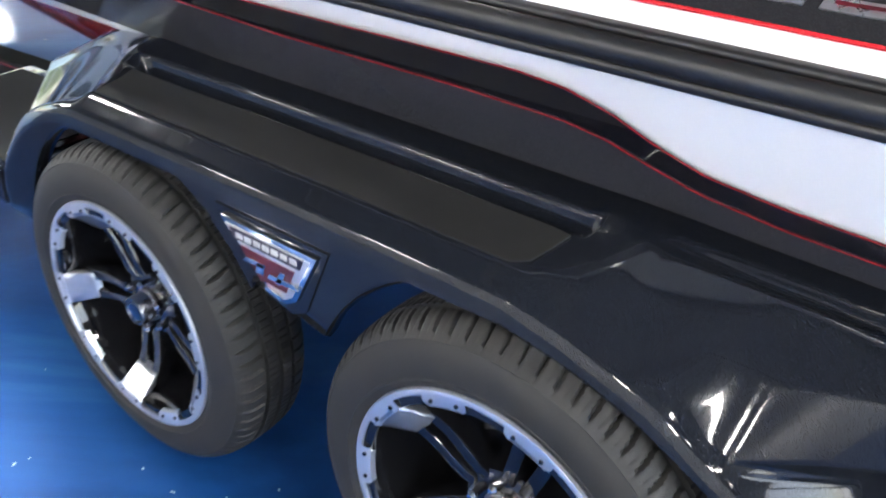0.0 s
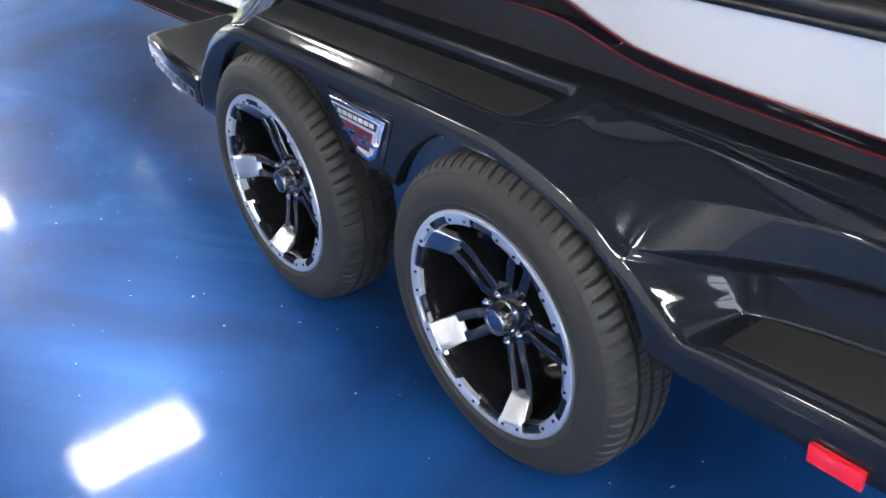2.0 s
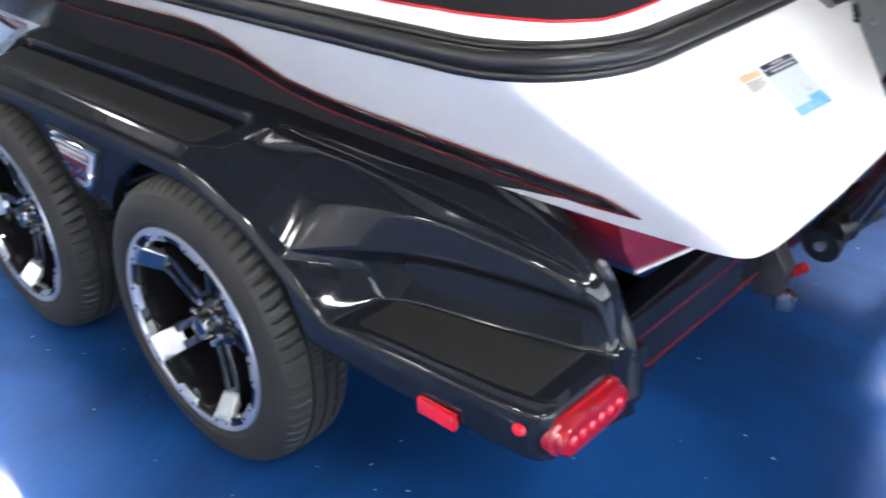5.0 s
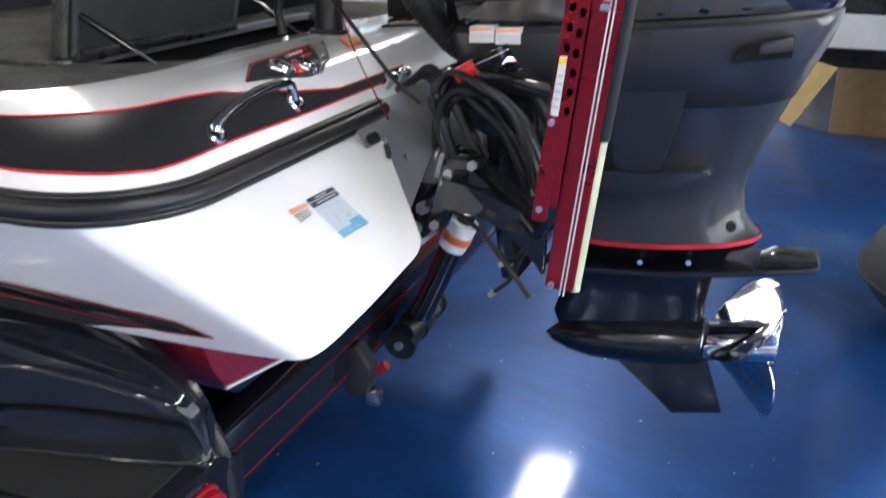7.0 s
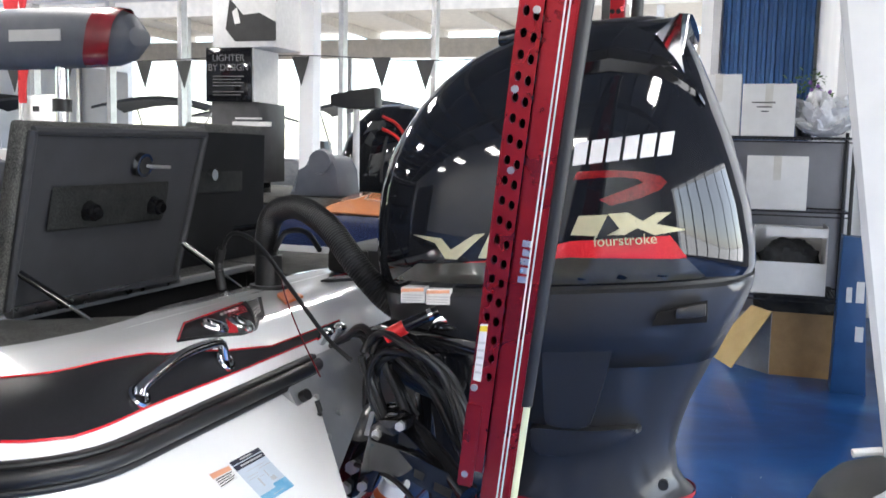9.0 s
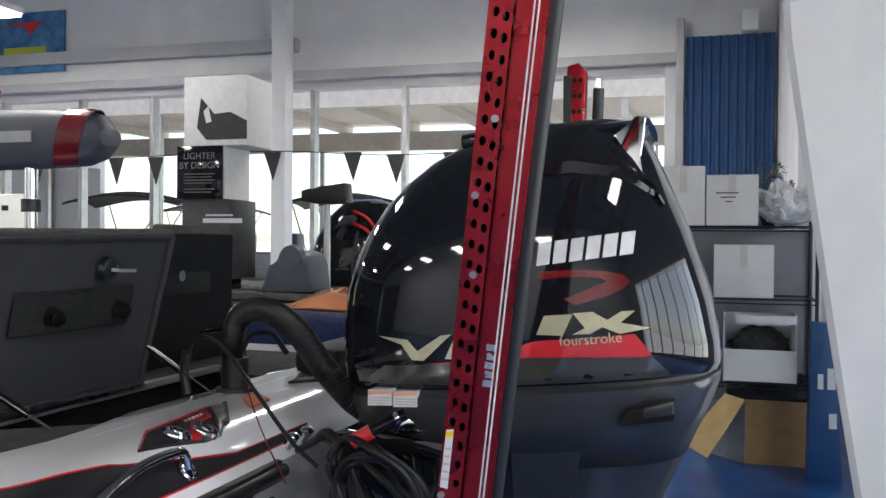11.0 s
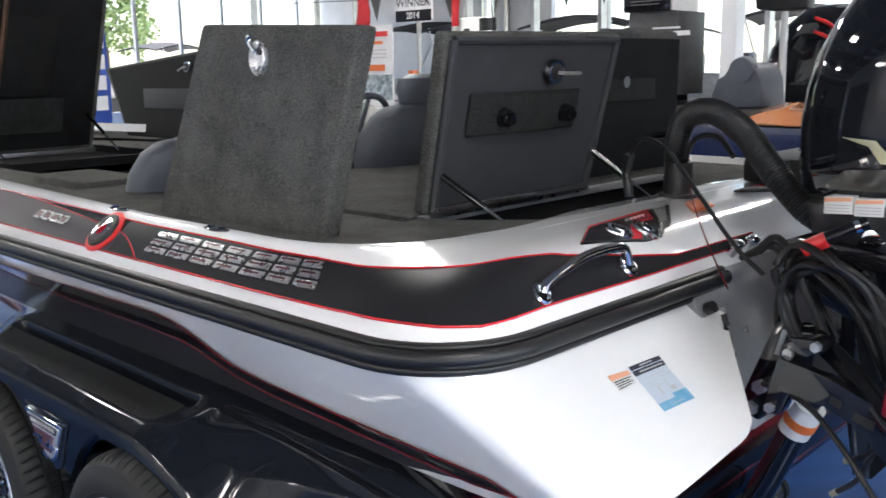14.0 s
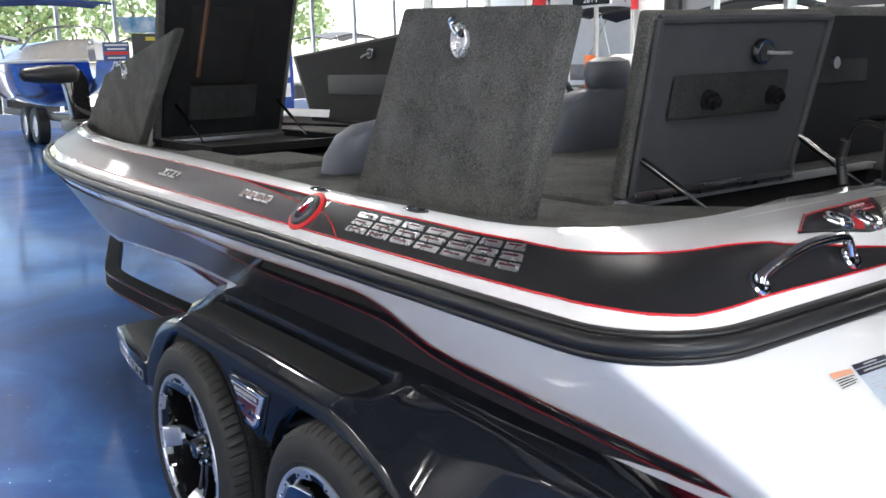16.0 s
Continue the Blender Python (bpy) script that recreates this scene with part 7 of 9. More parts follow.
def fittings():
    # grab handle on the stern corner
    h = chrome_tube("grab_handle", [(0.852, 0.382, 1.112), (0.850, 0.390, 1.124), (0.850, 0.426, 1.138), (0.849, 0.523, 1.159), (0.850, 0.632, 1.160), (0.851, 0.650, 1.152), (0.853, 0.660, 1.122)], 0.0105, boat, "polished grab handle", 40)
    for y, z in ((0.381, 1.112), (0.662, 1.115)):
        bm = B()
        rows = []
        for a in np.linspace(0, 2 * math.pi, 25)[:-1]:
            rows.append([(0.851 - 0.66 * r * math.cos(a) + 0.75 * k, y + r * math.sin(a), z + 0.75 * r * math.cos(a) + 0.66 * k) for r, k in ((0.023, -0.006), (0.023, 0.003), (0.020, 0.007), (0.016, 0.007), (0.013, 0.002), (0.010, 0.002))])
        grid(bm, rows, close_u=True)
        part("handle_foot", bm, CHROME, h, "round chrome flange")
    # vent panels let into the stern deck
    def deck_z(x, lift=0.0):
        return float(np.interp(x, [0.698, 0.756, 0.776, 0.789, 0.799, 0.806, 0.817, 0.845], [1.171, 1.168, 1.163, 1.159, 1.154, 1.149, 1.141, 1.112])) + lift

    def along(pts, t):
        d = np.r_[0, np.cumsum([math.dist(a, b) for a, b in zip(pts, pts[1:])])]
        return np.array([np.interp(t * d[-1], d, [p[k] for p in pts]) for k in (0, 1)])
    upper = [(0.721, 0.708), (0.697, 0.999), (0.698, 1.079)]
    lower = [(0.784, 0.594), (0.817, 0.791), (0.816, 0.854), (0.799, 0.889), (0.795, 0.923)]
    for mir in (False, True):
        def F(y):
            return 2 * CY - y if mir else y

        def strip(t0, t1, v0, v1, lift, n=16, h=0.003):
            """A piece of the panel between two shares of its length and width."""
            bm = B()
            rows = []
            for t in np.linspace(t0, t1, n):
                a, b = along(upper, t), along(lower, t)
                rows.append([(*(q[0], F(q[1])), deck_z(q[0], lift)) for q in (a + (b - a) * v for v in np.linspace(v0, v1, 9))])
            grid(bm, rows)
            thick(bm, h)
            return bm
        v = part("vent_panel", strip(0, 1, 0, 1, 0.004, 24), PANELBLACK, boat, "black vent panel with red border")
        bm = B()
        ring = [along(upper, t) for t in np.linspace(0, 1, 14)] + [along(lower, t) for t in np.linspace(1, 0, 18)]
        tube(bm, [(p[0], F(p[1]), deck_z(p[0], 0.0055)) for p in ring + ring[:1]], 0.0017, 6)
        part("vent_border", bm, RAIL, v, "black border")
        bm = B()
        tube(bm, [(p[0], F(p[1]), deck_z(p[0], 0.0065)) for p in [along(lower, 0.01)] + [along(upper, t) for t in np.linspace(0.01, 0.76, 12)]], 0.0022, 6)
        part("vent_stripe", bm, REDLINE, v, "red edge stripe")
        part("vent_chevron", strip(0.50, 0.74, 0.06, 0.50, 0.0062, 8, 0.001), REDLINE, v, "red flash")
        part("vent_chevron", strip(0.46, 0.55, 0.52, 0.97, 0.0062, 8, 0.001), REDLINE, v, "red flash")
        part("vent_grille", strip(0.77, 0.98, 0.05, 0.93, 0.0068, 8, 0.002), PLASTIC, v, "grey ribbed grille")
        for k in range(7):
            w0 = 0.10 + 0.115 * k
            part("vent_slat", strip(0.80, 0.95, w0, w0 + 0.06, 0.0105, 4, 0.003), STEEL, v)
        for k in range(5):
            bm = B()
            q = along(upper, 0.36 + 0.05 * k)
            x, y = q[0] + 0.022, F(q[1])
            cyl(bm, (x, y, deck_z(x)), (x, y, deck_z(x, 0.0085)), 0.004, seg=10)
            part("vent_stud", bm, STEEL, v)
        for x, y in ((0.774, 0.745), (0.793, 0.822)):
            nx = 0.30 if x < 0.78 else 0.45
            tilt = Matrix.Translation((x, F(y), deck_z(x, 0.004))) @ Vector((nx, 0, 1)).to_track_quat("Z", "Y").to_matrix().to_4x4()
            rows = [[tilt @ Vector((r * 0.85 * math.cos(a), r * 1.1 * math.sin(a), z)) for r, z in ((0.030, -0.004), (0.030, 0.003), (0.026, 0.008), (0.020, 0.008), (0.016, 0.003), (0.013, 0.003), (0.011, 0.009), (0.004, 0.011), (0.0005, 0.011))] for a in np.linspace(0, 2 * math.pi, 29)[:-1]]
            bm = B()
            grid(bm, rows, close_u=True)
            cap = part("vent_cap", bm, CHROME, v, "oval chrome filler cap")
            bm = B()
            box(bm, -0.003, 0.003, -0.012, 0.012, 0.0105, 0.0125, 0.0005, tilt)
            part("cap_slot", bm, GLOSSBLACK, cap)
    bm = B()
    prism(bm, [(0.705, 1.15), (0.785, 1.045), (0.775, 1.16), (0.69, 1.235)], "z", 1.170, 1.1765)
    part("warning_tag", bm, ORANGE, boat, "orange warning tag", smooth=False)
    for y in (1.055, 1.135):
        bm = B()
        cyl(bm, (0.875, y, 1.082), (0.893, y - 0.004, 1.106), 0.011, 0.014, 16)
        bmesh.ops.create_uvsphere(bm, u_segments=16, v_segments=10, radius=0.017, matrix=Matrix.Translation((0.893, y - 0.004, 1.108)) @ Matrix.Diagonal((1, 1.3, 0.7, 1)))
        part("cleat_stud", bm, CHROME, boat, "chrome stud")
    # chrome lettering on the black panel as plain blocks
    w = (0.555 + 0.118) / 7

    def patch(x0, x1, u0, u1, lift, slant=0.10):
        bm = B()
        rows = []
        for u in np.linspace(u0, u1, 5):
            rows.append([cap_at(x + slant * w * (u - 0.5) * 2, u, lift) for x in np.linspace(x0, x1, 7)])
        grid(bm, rows)
        return bm
    for k in range(7):
        x0, x1 = -0.118 + k * w, -0.118 + (k + 0.82) * w
        for u0, u1 in ((0.325, 0.415), (0.455, 0.545), (0.585, 0.675)):
            bm = patch(x0, x1, u0, u1, 0.0060, 0.16)
            thick(bm, 0.003)
            block = part("letter_block", bm, SILVER, boat, "silver outlined lettering bar")
            part("inlay", patch(x0 + 0.012, x1 - 0.012, u0 + 0.032, u1 - 0.032, 0.0094, 0.16), MAROON, block, "dark red inlay")
    # two smaller emblems further forward
    for x0, x1, mat, lab in ((-0.80, -0.57, MAROON, "dark red emblem with silver edges"), (-1.54, -1.36, PANELGREY, "small chrome emblem")):
        i0, i1 = station(x0), station(x1)
        n = 4
        for k in range(n):
            a, b = i0 + (i1 - i0) * k / n, i0 + (i1 - i0) * (k + 0.78) / n
            bm = B()
            grid(bm, [[cap_at(float(np.interp(i, range(200), PLAN[:, 0])) + 0.03 * (u - 0.47), u, 0.0065) for u in (0.40, 0.47, 0.55)] for i in np.linspace(a, b, 5)])
            thick(bm, -0.003)
            e = part("emblem", bm, SILVER, boat, lab)
            bm = B()
            grid(bm, [[cap_at(float(np.interp(i, range(200), PLAN[:, 0])) + 0.03 * (u - 0.47), u, 0.0105) for u in (0.425, 0.47, 0.525)] for i in np.linspace(a + 0.12, b - 0.12, 5)])
            part("emblem_bar", bm, mat, e)
    # bow light on the panel and cap cleats
    for x in (0.085, -0.40):
        i = station(x)
        p = cap_point(i, 0.90)
        bm = B()
        bmesh.ops.create_uvsphere(bm, u_segments=24, v_segments=10, radius=0.05, matrix=Matrix.Translation((p[0], p[1], p[2] + 0.001)) @ Matrix.Diagonal((0.95, 0.32, 0.12, 1)))
        c = part("pop_up_cleat", bm, CHROME, boat, "flush chrome cleat")
        for dx in (-0.02, 0.02):
            bm = B()
            cyl(bm, (p[0] + dx, p[1], p[2] + 0.004), (p[0] + dx, p[1], p[2] + 0.0085), 0.009, seg=14)
            part("cleat_hole", bm, GLOSSBLACK, c)
    # a round promotional float stuck on the panel
    i = station(-0.365)
    p, q = Vector(cap_point(i, 0.46, 0.004)), Vector(cap_point(i, 0.46, 0.02))
    n = (q - p).normalized()
    t = thing("round_badge", "round dark and silver dome badge with a red rim", "badge", p)
    tilt = Matrix.Translation(p) @ n.to_track_quat("Z", "Y").to_matrix().to_4x4()
    for nm, r, h, mat in (("badge_rim", 0.062, 0.006, REDPLASTIC), ("badge_dome", 0.050, 0.012, DARKSTEEL), ("badge_ring", 0.036, 0.0135, CHROME), ("badge_centre", 0.022, 0.015, DARKLENS)):
        bm = B()
        prof = [(r, 0), (r, h * 0.6), (r * 0.92, h), (r * 0.5, h * 1.15), (0.0005, h * 1.2)]
        rows = [[tilt @ Vector((rr * math.cos(a), rr * math.sin(a), z)) for rr, z in prof] for a in np.linspace(0, 2 * math.pi, 37)[:-1]]
        grid(bm, rows, close_u=True)
        part(nm, bm, mat, t)


fittings()


def stern_face(y, z):
    """The sponson's rear face at y and z."""
    tops = np.array([(0.88, 0.30, 1.018), (0.88, 0.50, 1.018), (0.875, 0.72, 1.018), (0.862, 0.92, 1.018)])
    lows = np.array([(1.120, 0.33, 0.797), (1.130, 0.42, 0.813), (1.142, 0.53, 0.838), (1.146, 0.60, 0.852)])
    best = None
    for s in np.linspace(0, 3, 61):
        i = min(2, int(s))
        a, b = tops[i] + (tops[i + 1] - tops[i]) * (s - i), lows[i] + (lows[i + 1] - lows[i]) * (s - i)
        v = (a[2] - z) / (a[2] - b[2])
        p = a + (b - a) * v
        if best is None or abs(p[1] - y) < best[0]:
            best = (abs(p[1] - y), p, s)
    s0 = best[2]
    for s in np.linspace(max(0, s0 - 0.05), min(3, s0 + 0.05), 81):
        i = min(2, int(s))
        a, b = tops[i] + (tops[i + 1] - tops[i]) * (s - i), lows[i] + (lows[i + 1] - lows[i]) * (s - i)
        p = a + (b - a) * (a[2] - z) / (a[2] - b[2])
        if abs(p[1] - y) < best[0]:
            best = (abs(p[1] - y), p, s)
    return best[1]


def sticker(name, pts, material, label, lift, parent=boat):
    bm = B()
    (a, b, c, d) = [np.array(p) for p in pts]
    rows = []
    for v in np.linspace(0, 1, 6):
        l, r = a + (d - a) * v, b + (c - b) * v
        row = []
        for u in np.linspace(0, 1, 6):
            y, z = l + (r - l) * u
            p = stern_face(y, z)
            row.append(p + np.array([0.72, -0.22, 0.60]) * lift)
        rows.append(row)
    grid(bm, rows)
    return part(name, bm, material, parent, label)


def stickers():
    def field(name, corners, u0, u1, v0, v1, material, label, lift, parent=boat):
        tl, tr, br, bl = [np.array(p) for p in corners]

        def at(u, v):
            return tuple((tl + (tr - tl) * u) * (1 - v) + (bl + (br - bl) * u) * v)
        return sticker(name, [at(u0, v0), at(u1, v0), at(u1, v1), at(u0, v1)], material, label, lift, parent)
    c = [(0.512, 0.962), (0.611, 0.962), (0.593, 0.903), (0.504, 0.899)]
    s = field("safety_sticker", c, 0, 1, 0, 1, PRINTFIELD, "pale blue safety sticker with a black header", 0.002)
    field("sticker_field", c, 0, 0.55, 0.84, 1, SKYBLUE, "blue water field", 0.0028, s)
    field("sticker_field", c, 0.55, 1, 0.76, 1, SKYBLUE, "blue water field", 0.0028, s)
    field("sticker_header", c, 0, 1, 0, 0.09, NAVYPRINT, "dark header", 0.003, s)
    field("sticker_header", c, 0, 1, 0.11, 0.22, NAVYPRINT, "dark header", 0.003, s)
    for u0, u1, v in ((0.3, 0.7, 0.03), (0.18, 0.92, 0.15)):
        field("print_bar", c, u0, u1, v, v + 0.03, GREYPAINT, "", 0.0036, s)
    for u0, u1, v, h in ((0.2, 0.85, 0.31, 0.012), (0.55, 0.95, 0.37, 0.012), (0.1, 0.45, 0.42, 0.012), (0.1, 0.4, 0.48, 0.012), (0.62, 0.78, 0.62, 0.09), (0.40, 0.55, 0.52, 0.012), (0.30, 0.36, 0.52, 0.2), (0.62, 0.65, 0.45, 0.15), (0.35, 0.7, 0.93, 0.012)):
        field("print_line", c, u0, u1, v, v + h, GREYPAINT, "", 0.0034, s)
    c = [(0.447, 0.961), (0.505, 0.959), (0.500, 0.941), (0.445, 0.938)]
    s = field("warning_sticker", c, 0, 1, 0, 1, PAPER, "white sticker with an orange header", 0.002)
    field("sticker_header", c, 0, 1, 0, 0.33, PALEORANGE, "orange header", 0.003, s)
    for k in range(4):
        field("print_bar", c, 0.06, 0.94 - 0.12 * (k % 2), 0.42 + 0.14 * k, 0.48 + 0.14 * k, PLASTIC, "", 0.003, s)


hatches()
cockpit()
stickers()


def stern_clutter():
    # jump-seat rails and a dark tray on the starboard stern
    bm = B()
    tube(bm, [(0.36, 1.52, 1.30), (0.42, 1.50, 1.31), (0.50, 1.50, 1.32), (0.50, 1.52, 1.22)], 0.010, 10)
    alone("hand_rail", bm, GLOSSBLACK, "bent black hand rail on the stern deck", "rail")
    bm = B()
    box(bm, 0.62, 0.90, 1.62, 2.0, 1.172, 1.25, 0.02)
    t = alone("fluid_reservoir", bm, PLASTIC, "black ribbed tank beside the rigging hose", "tank")
    for k in range(3):
        bm = B()
        box(bm, 0.67 + 0.07 * k, 0.69 + 0.07 * k, 1.612, 1.622, 1.18, 1.245, 0.003)
        part("rib", bm, PLASTIC, t)
    # trolling motor stowed at the bow
    t = thing("trolling_motor", "black bow trolling motor folded on its mount", "trolling motor", (-4.35, 0.62, 1.13))
    bm = B()
    rows = []
    for x, w, h in ((-0.19, 0.02, 0.015), (-0.17, 0.05, 0.04), (-0.08, 0.065, 0.055), (0.05, 0.065, 0.06), (0.13, 0.055, 0.055), (0.16, 0.02, 0.02)):
        rows.append([(-4.35 + w * math.cos(a), 0.53 + x, 1.475 + h * math.sin(a)) for a in np.linspace(0, 2 * math.pi, 21)[:-1]])
    grid(bm, rows, close_v=True)
    part("motor_head", bm, PLASTIC, t)
    bm = B()
    prism(bm, [(0.57, 1.49), (0.70, 1.50), (0.735, 1.44), (0.74, 1.15), (0.63, 1.15), (0.60, 1.36)], "x", -4.42, -4.33, 0.015)
    part("shaft", bm, GLOSSBLACK, t)
    bm = B()
    box(bm, -4.5, -4.1, 0.58, 0.78, 1.11, 1.19, 0.02)
    part("mount", bm, DARKSTEEL, t)


stern_clutter()

# the second anchor, at the starboard corner, seen past the cowl
bm = B()
prism(bm, [(1.385, 0.85), (1.44, 0.85), (1.47, 2.10), (1.445, 2.13), (1.41, 2.12)], "y", 1.87, 1.91, 0.004)
second = alone("starboard_anchor", bm, ANODISED, "second red anodised anchor at the starboard transom corner", "boat anchor")
bm = B()
tube(bm, [(1.47, 1.89, 0.95), (1.505, 1.89, 2.05)], 0.017, 12)
part("sleeve", bm, RAIL, second)
# Black discs on the uncut plate draw the shade inside its holes.
for k in range(9):
    for dx in (0.0, 0.024):
        bm = B()
        x, z = 1.434 + dx * 0.75 - 0.0012 * k, 2.075 - 0.048 * k
        cyl(bm, (x, 1.868, z), (x, 1.874, z), 0.0075, seg=12)
        part("plate_hole", bm, DARKWELL, second)
bm = B()
box(bm, 1.400, 1.425, 1.862, 1.872, 1.60, 2.09, 0.003)
part("edge_cover", bm, RAIL, second, "black edge cover")
bm = B()
prism(bm, [(0.90, 0.97), (1.16, 0.99), (1.40, 0.92), (1.42, 0.86), (1.30, 0.87), (0.92, 0.90)], "y", 1.84, 1.87, 0.005)
part("bracket_arm", bm, GLOSSBLACK, second, "glossy black bracket arm")

# ---------------------------------------------------------------- showroom: things around
def carton(name, b, mat, label, group="cartons", turn=0.0, tape=True):
    x0, x1, y0, y1, z0, z1 = b
    bm = B()
    box(bm, x0, x1, y0, y1, z0, z1, 0.004)
    ob = alone(name, bm, mat, label, "box", group)
    if tape:
        bm = B()
        xm = (x0 + x1) / 2
        box(bm, xm - 0.025, xm + 0.025, y0 - 0.0015, y1 + 0.0015, z0 + (z1 - z0) * 0.55, z1 + 0.0015)
        part("tape", bm, varied("packing_tape", (0.5, 0.48, 0.44), (0.6, 0.58, 0.54), 0.3), ob, smooth=False)
    return ob


def back_corner():
    sh = thing("wire_shelf", "black wire shelving rack loaded with cartons", "shelf", (2.05, 6.0, 0))
    for x in (1.58, 2.50):
        for y in (5.72, 6.25):
            bm = B()
            cyl(bm, (x, y, 0), (x, y, 1.75), 0.0125, seg=12)
            part("post", bm, DARKSTEEL, sh)
    # Added sheet for the wall behind; the wall's dimness is in its colour.
    bm = B()
    box(bm, 1.66, 2.52, 6.275, 6.29, 0.30, 1.69, 0.003)
    part("back_panel", bm, VIOLETGREY, sh, "violet-grey sheet, stand-in for the dim wall behind the shelf", smooth=False)
    for z in (0.62, 1.20, 1.70):
        bm = B()
        tube(bm, [(1.58, 5.72, z), (2.50, 5.72, z), (2.50, 6.25, z), (1.58, 6.25, z), (1.58, 5.72, z)], 0.006, 6)
        rim = part("shelf_rim", bm, DARKSTEEL, sh)
        bm = B()
        tube(bm, [(1.58, 5.72, z - 0.03), (2.50, 5.72, z - 0.03)], 0.005, 6)
        part("lower_wire", bm, DARKSTEEL, rim)
        bm = B()
        cyl(bm, (1.59, 5.72, z), (1.59, 6.25, z), 0.0028, seg=5)
        wire = part("wire", bm, DARKSTEEL, rim)
        for k in range(1, 34):
            w = new("wire", wire.data)
            w.parent, w.location = rim, wire.location + Vector((k * 0.0273, 0, 0))
    carton("carton", (1.47, 1.765, 5.74, 6.1, 1.708, 2.125), WHITEBOX, "tall white carton on the top shelf")
    c = carton("carton", (1.775, 2.12, 5.74, 6.15, 1.708, 2.06), WHITEBOX, "white carton with pen marks on the top shelf")
    for k in range(3):
        bm = B()
        box(bm, 1.84 + 0.03 * k, 1.99 - 0.02 * k, 5.7365, 5.7395, 1.93 - 0.03 * k, 1.938 - 0.03 * k)
        part("pen_mark", bm, PLASTIC, c, smooth=False)
    carton("carton", (1.83, 2.225, 5.74, 6.15, 1.208, 1.575), WHITEBOX, "white carton with printed corner on the middle shelf")
    # crumpled clear plastic bag
    bm = B()
    bmesh.ops.create_icosphere(bm, subdivisions=4, radius=0.5)
    for v in bm.verts:
        k = 1 + 0.35 * noise.noise(v.co * 5) + 0.25 * noise.noise(v.co * 11)
        v.co = Vector((2.32 + v.co.x * 0.40 * k, 5.92 + v.co.y * 0.4 * k, 1.708 + max(0.0, (v.co.z + 0.5)) * 0.27 * k))
    bag = alone("plastic_bag", bm, varied("cloudy_plastic", (0.55, 0.56, 0.58), (0.75, 0.76, 0.78), 0.18, 0, 0.5, 20, 60, 0.8), "crumpled translucent plastic bag on the shelf", "bag")
    # potted greenery
    p = thing("potted_plant", "small green plant with purple flowers", "plant", (2.22, 6.1, 1.71))
    bm = B()
    cyl(bm, (2.20, 6.16, 1.708), (2.20, 6.16, 1.86), 0.05, 0.07, 16)
    part("pot", bm, PLASTIC, p)
    rng = random.Random(3)
    bm = B()
    for k in range(170):
        a, r, z = rng.uniform(0, 6.283), rng.uniform(0.02, 0.19), rng.uniform(1.90, 2.22)
        c = Vector((2.20 + r * math.cos(a), 6.16 + 0.6 * r * math.sin(a), z - 0.5 * r))
        u = Vector((rng.uniform(-1, 1), rng.uniform(-1, 1), rng.uniform(-0.2, 1))).normalized() * rng.uniform(0.03, 0.06)
        w = u.cross(Vector((0.3, 0.5, 0.8))).normalized() * 0.010
        q = [bm.verts.new(c), bm.verts.new(c + u * 0.5 + w), bm.verts.new(c + u), bm.verts.new(c + u * 0.5 - w)]
        bm.faces.new(q)
    part("leaves", bm, varied("leaf_green", (0.04, 0.09, 0.02), (0.10, 0.16, 0.05), 0.5), p, smooth=False)
    for k in range(7):
        bm = B()
        bmesh.ops.create_icosphere(bm, subdivisions=1, radius=0.016, matrix=Matrix.Translation((2.26 + rng.uniform(-0.08, 0.12), 6.08 + rng.uniform(-0.06, 0.06), 1.98 + rng.uniform(-0.05, 0.12))))
        part("flower", bm, principled("purple_petal", (0.25, 0.10, 0.35), 0.6)[0], p)
    # open white carton with dark cloth on the low shelf
    bm = B()
    for q in ((1.90, 2.38, 5.75, 5.76, 0.63, 0.85), (1.90, 1.91, 5.76, 6.15, 0.63, 1.08), (2.37, 2.38, 5.76, 6.15, 0.63, 1.10), (1.90, 2.38, 6.15, 6.16, 0.63, 1.08), (1.91, 2.37, 5.76, 6.15, 0.63, 0.64)):
        box(bm, *q)
    box(bm, 1.98, 2.36, 5.60, 5.612, 1.04, 1.10, 0, Matrix.Rotation(0.0, 4, "X"))
    alone("open_carton", bm, WHITEBOX, "open white carton on the low shelf", "box", smooth=False)

    def cloth(name, c, s, seed, label, mat):
        bm = B()
        bmesh.ops.create_icosphere(bm, subdivisions=4, radius=1.0)
        for v in bm.verts:
            d = v.co.normalized()
            k = 1 + 0.22 * noise.noise(d * 2.3 + Vector((seed, 0, 0))) + 0.12 * noise.noise(d * 6 + Vector((0, seed, 0))) + 0.05 * noise.noise(d * 14)
            v.co = Vector((c[0] + d.x * s[0] * k, c[1] + d.y * s[1] * k, c[2] + max(-0.4, d.z) * s[2] * k))
        return alone(name, bm, mat, label, "bag", "dark sacks")
    black_cloth = varied("black_cloth", (0.012, 0.012, 0.013), (0.03, 0.03, 0.032), 0.8, 0, 0, 12, 200, 0.5)
    cloth("dark_sack", (2.14, 5.93, 0.83), (0.20, 0.15, 0.17), 4, "black cloth bundle in the open carton", black_cloth)
    cloth("dark_sack", (1.60, 6.0, 1.42), (0.10, 0.14, 0.20), 7, "dark plastic-wrapped bundle on the shelf", black_cloth)
    # open cardboard box on the floor, with dark coats
    b = thing("open_cardboard_box", "open brown cardboard box with flaps folded out", "box", (2.1, 6.1, 0))
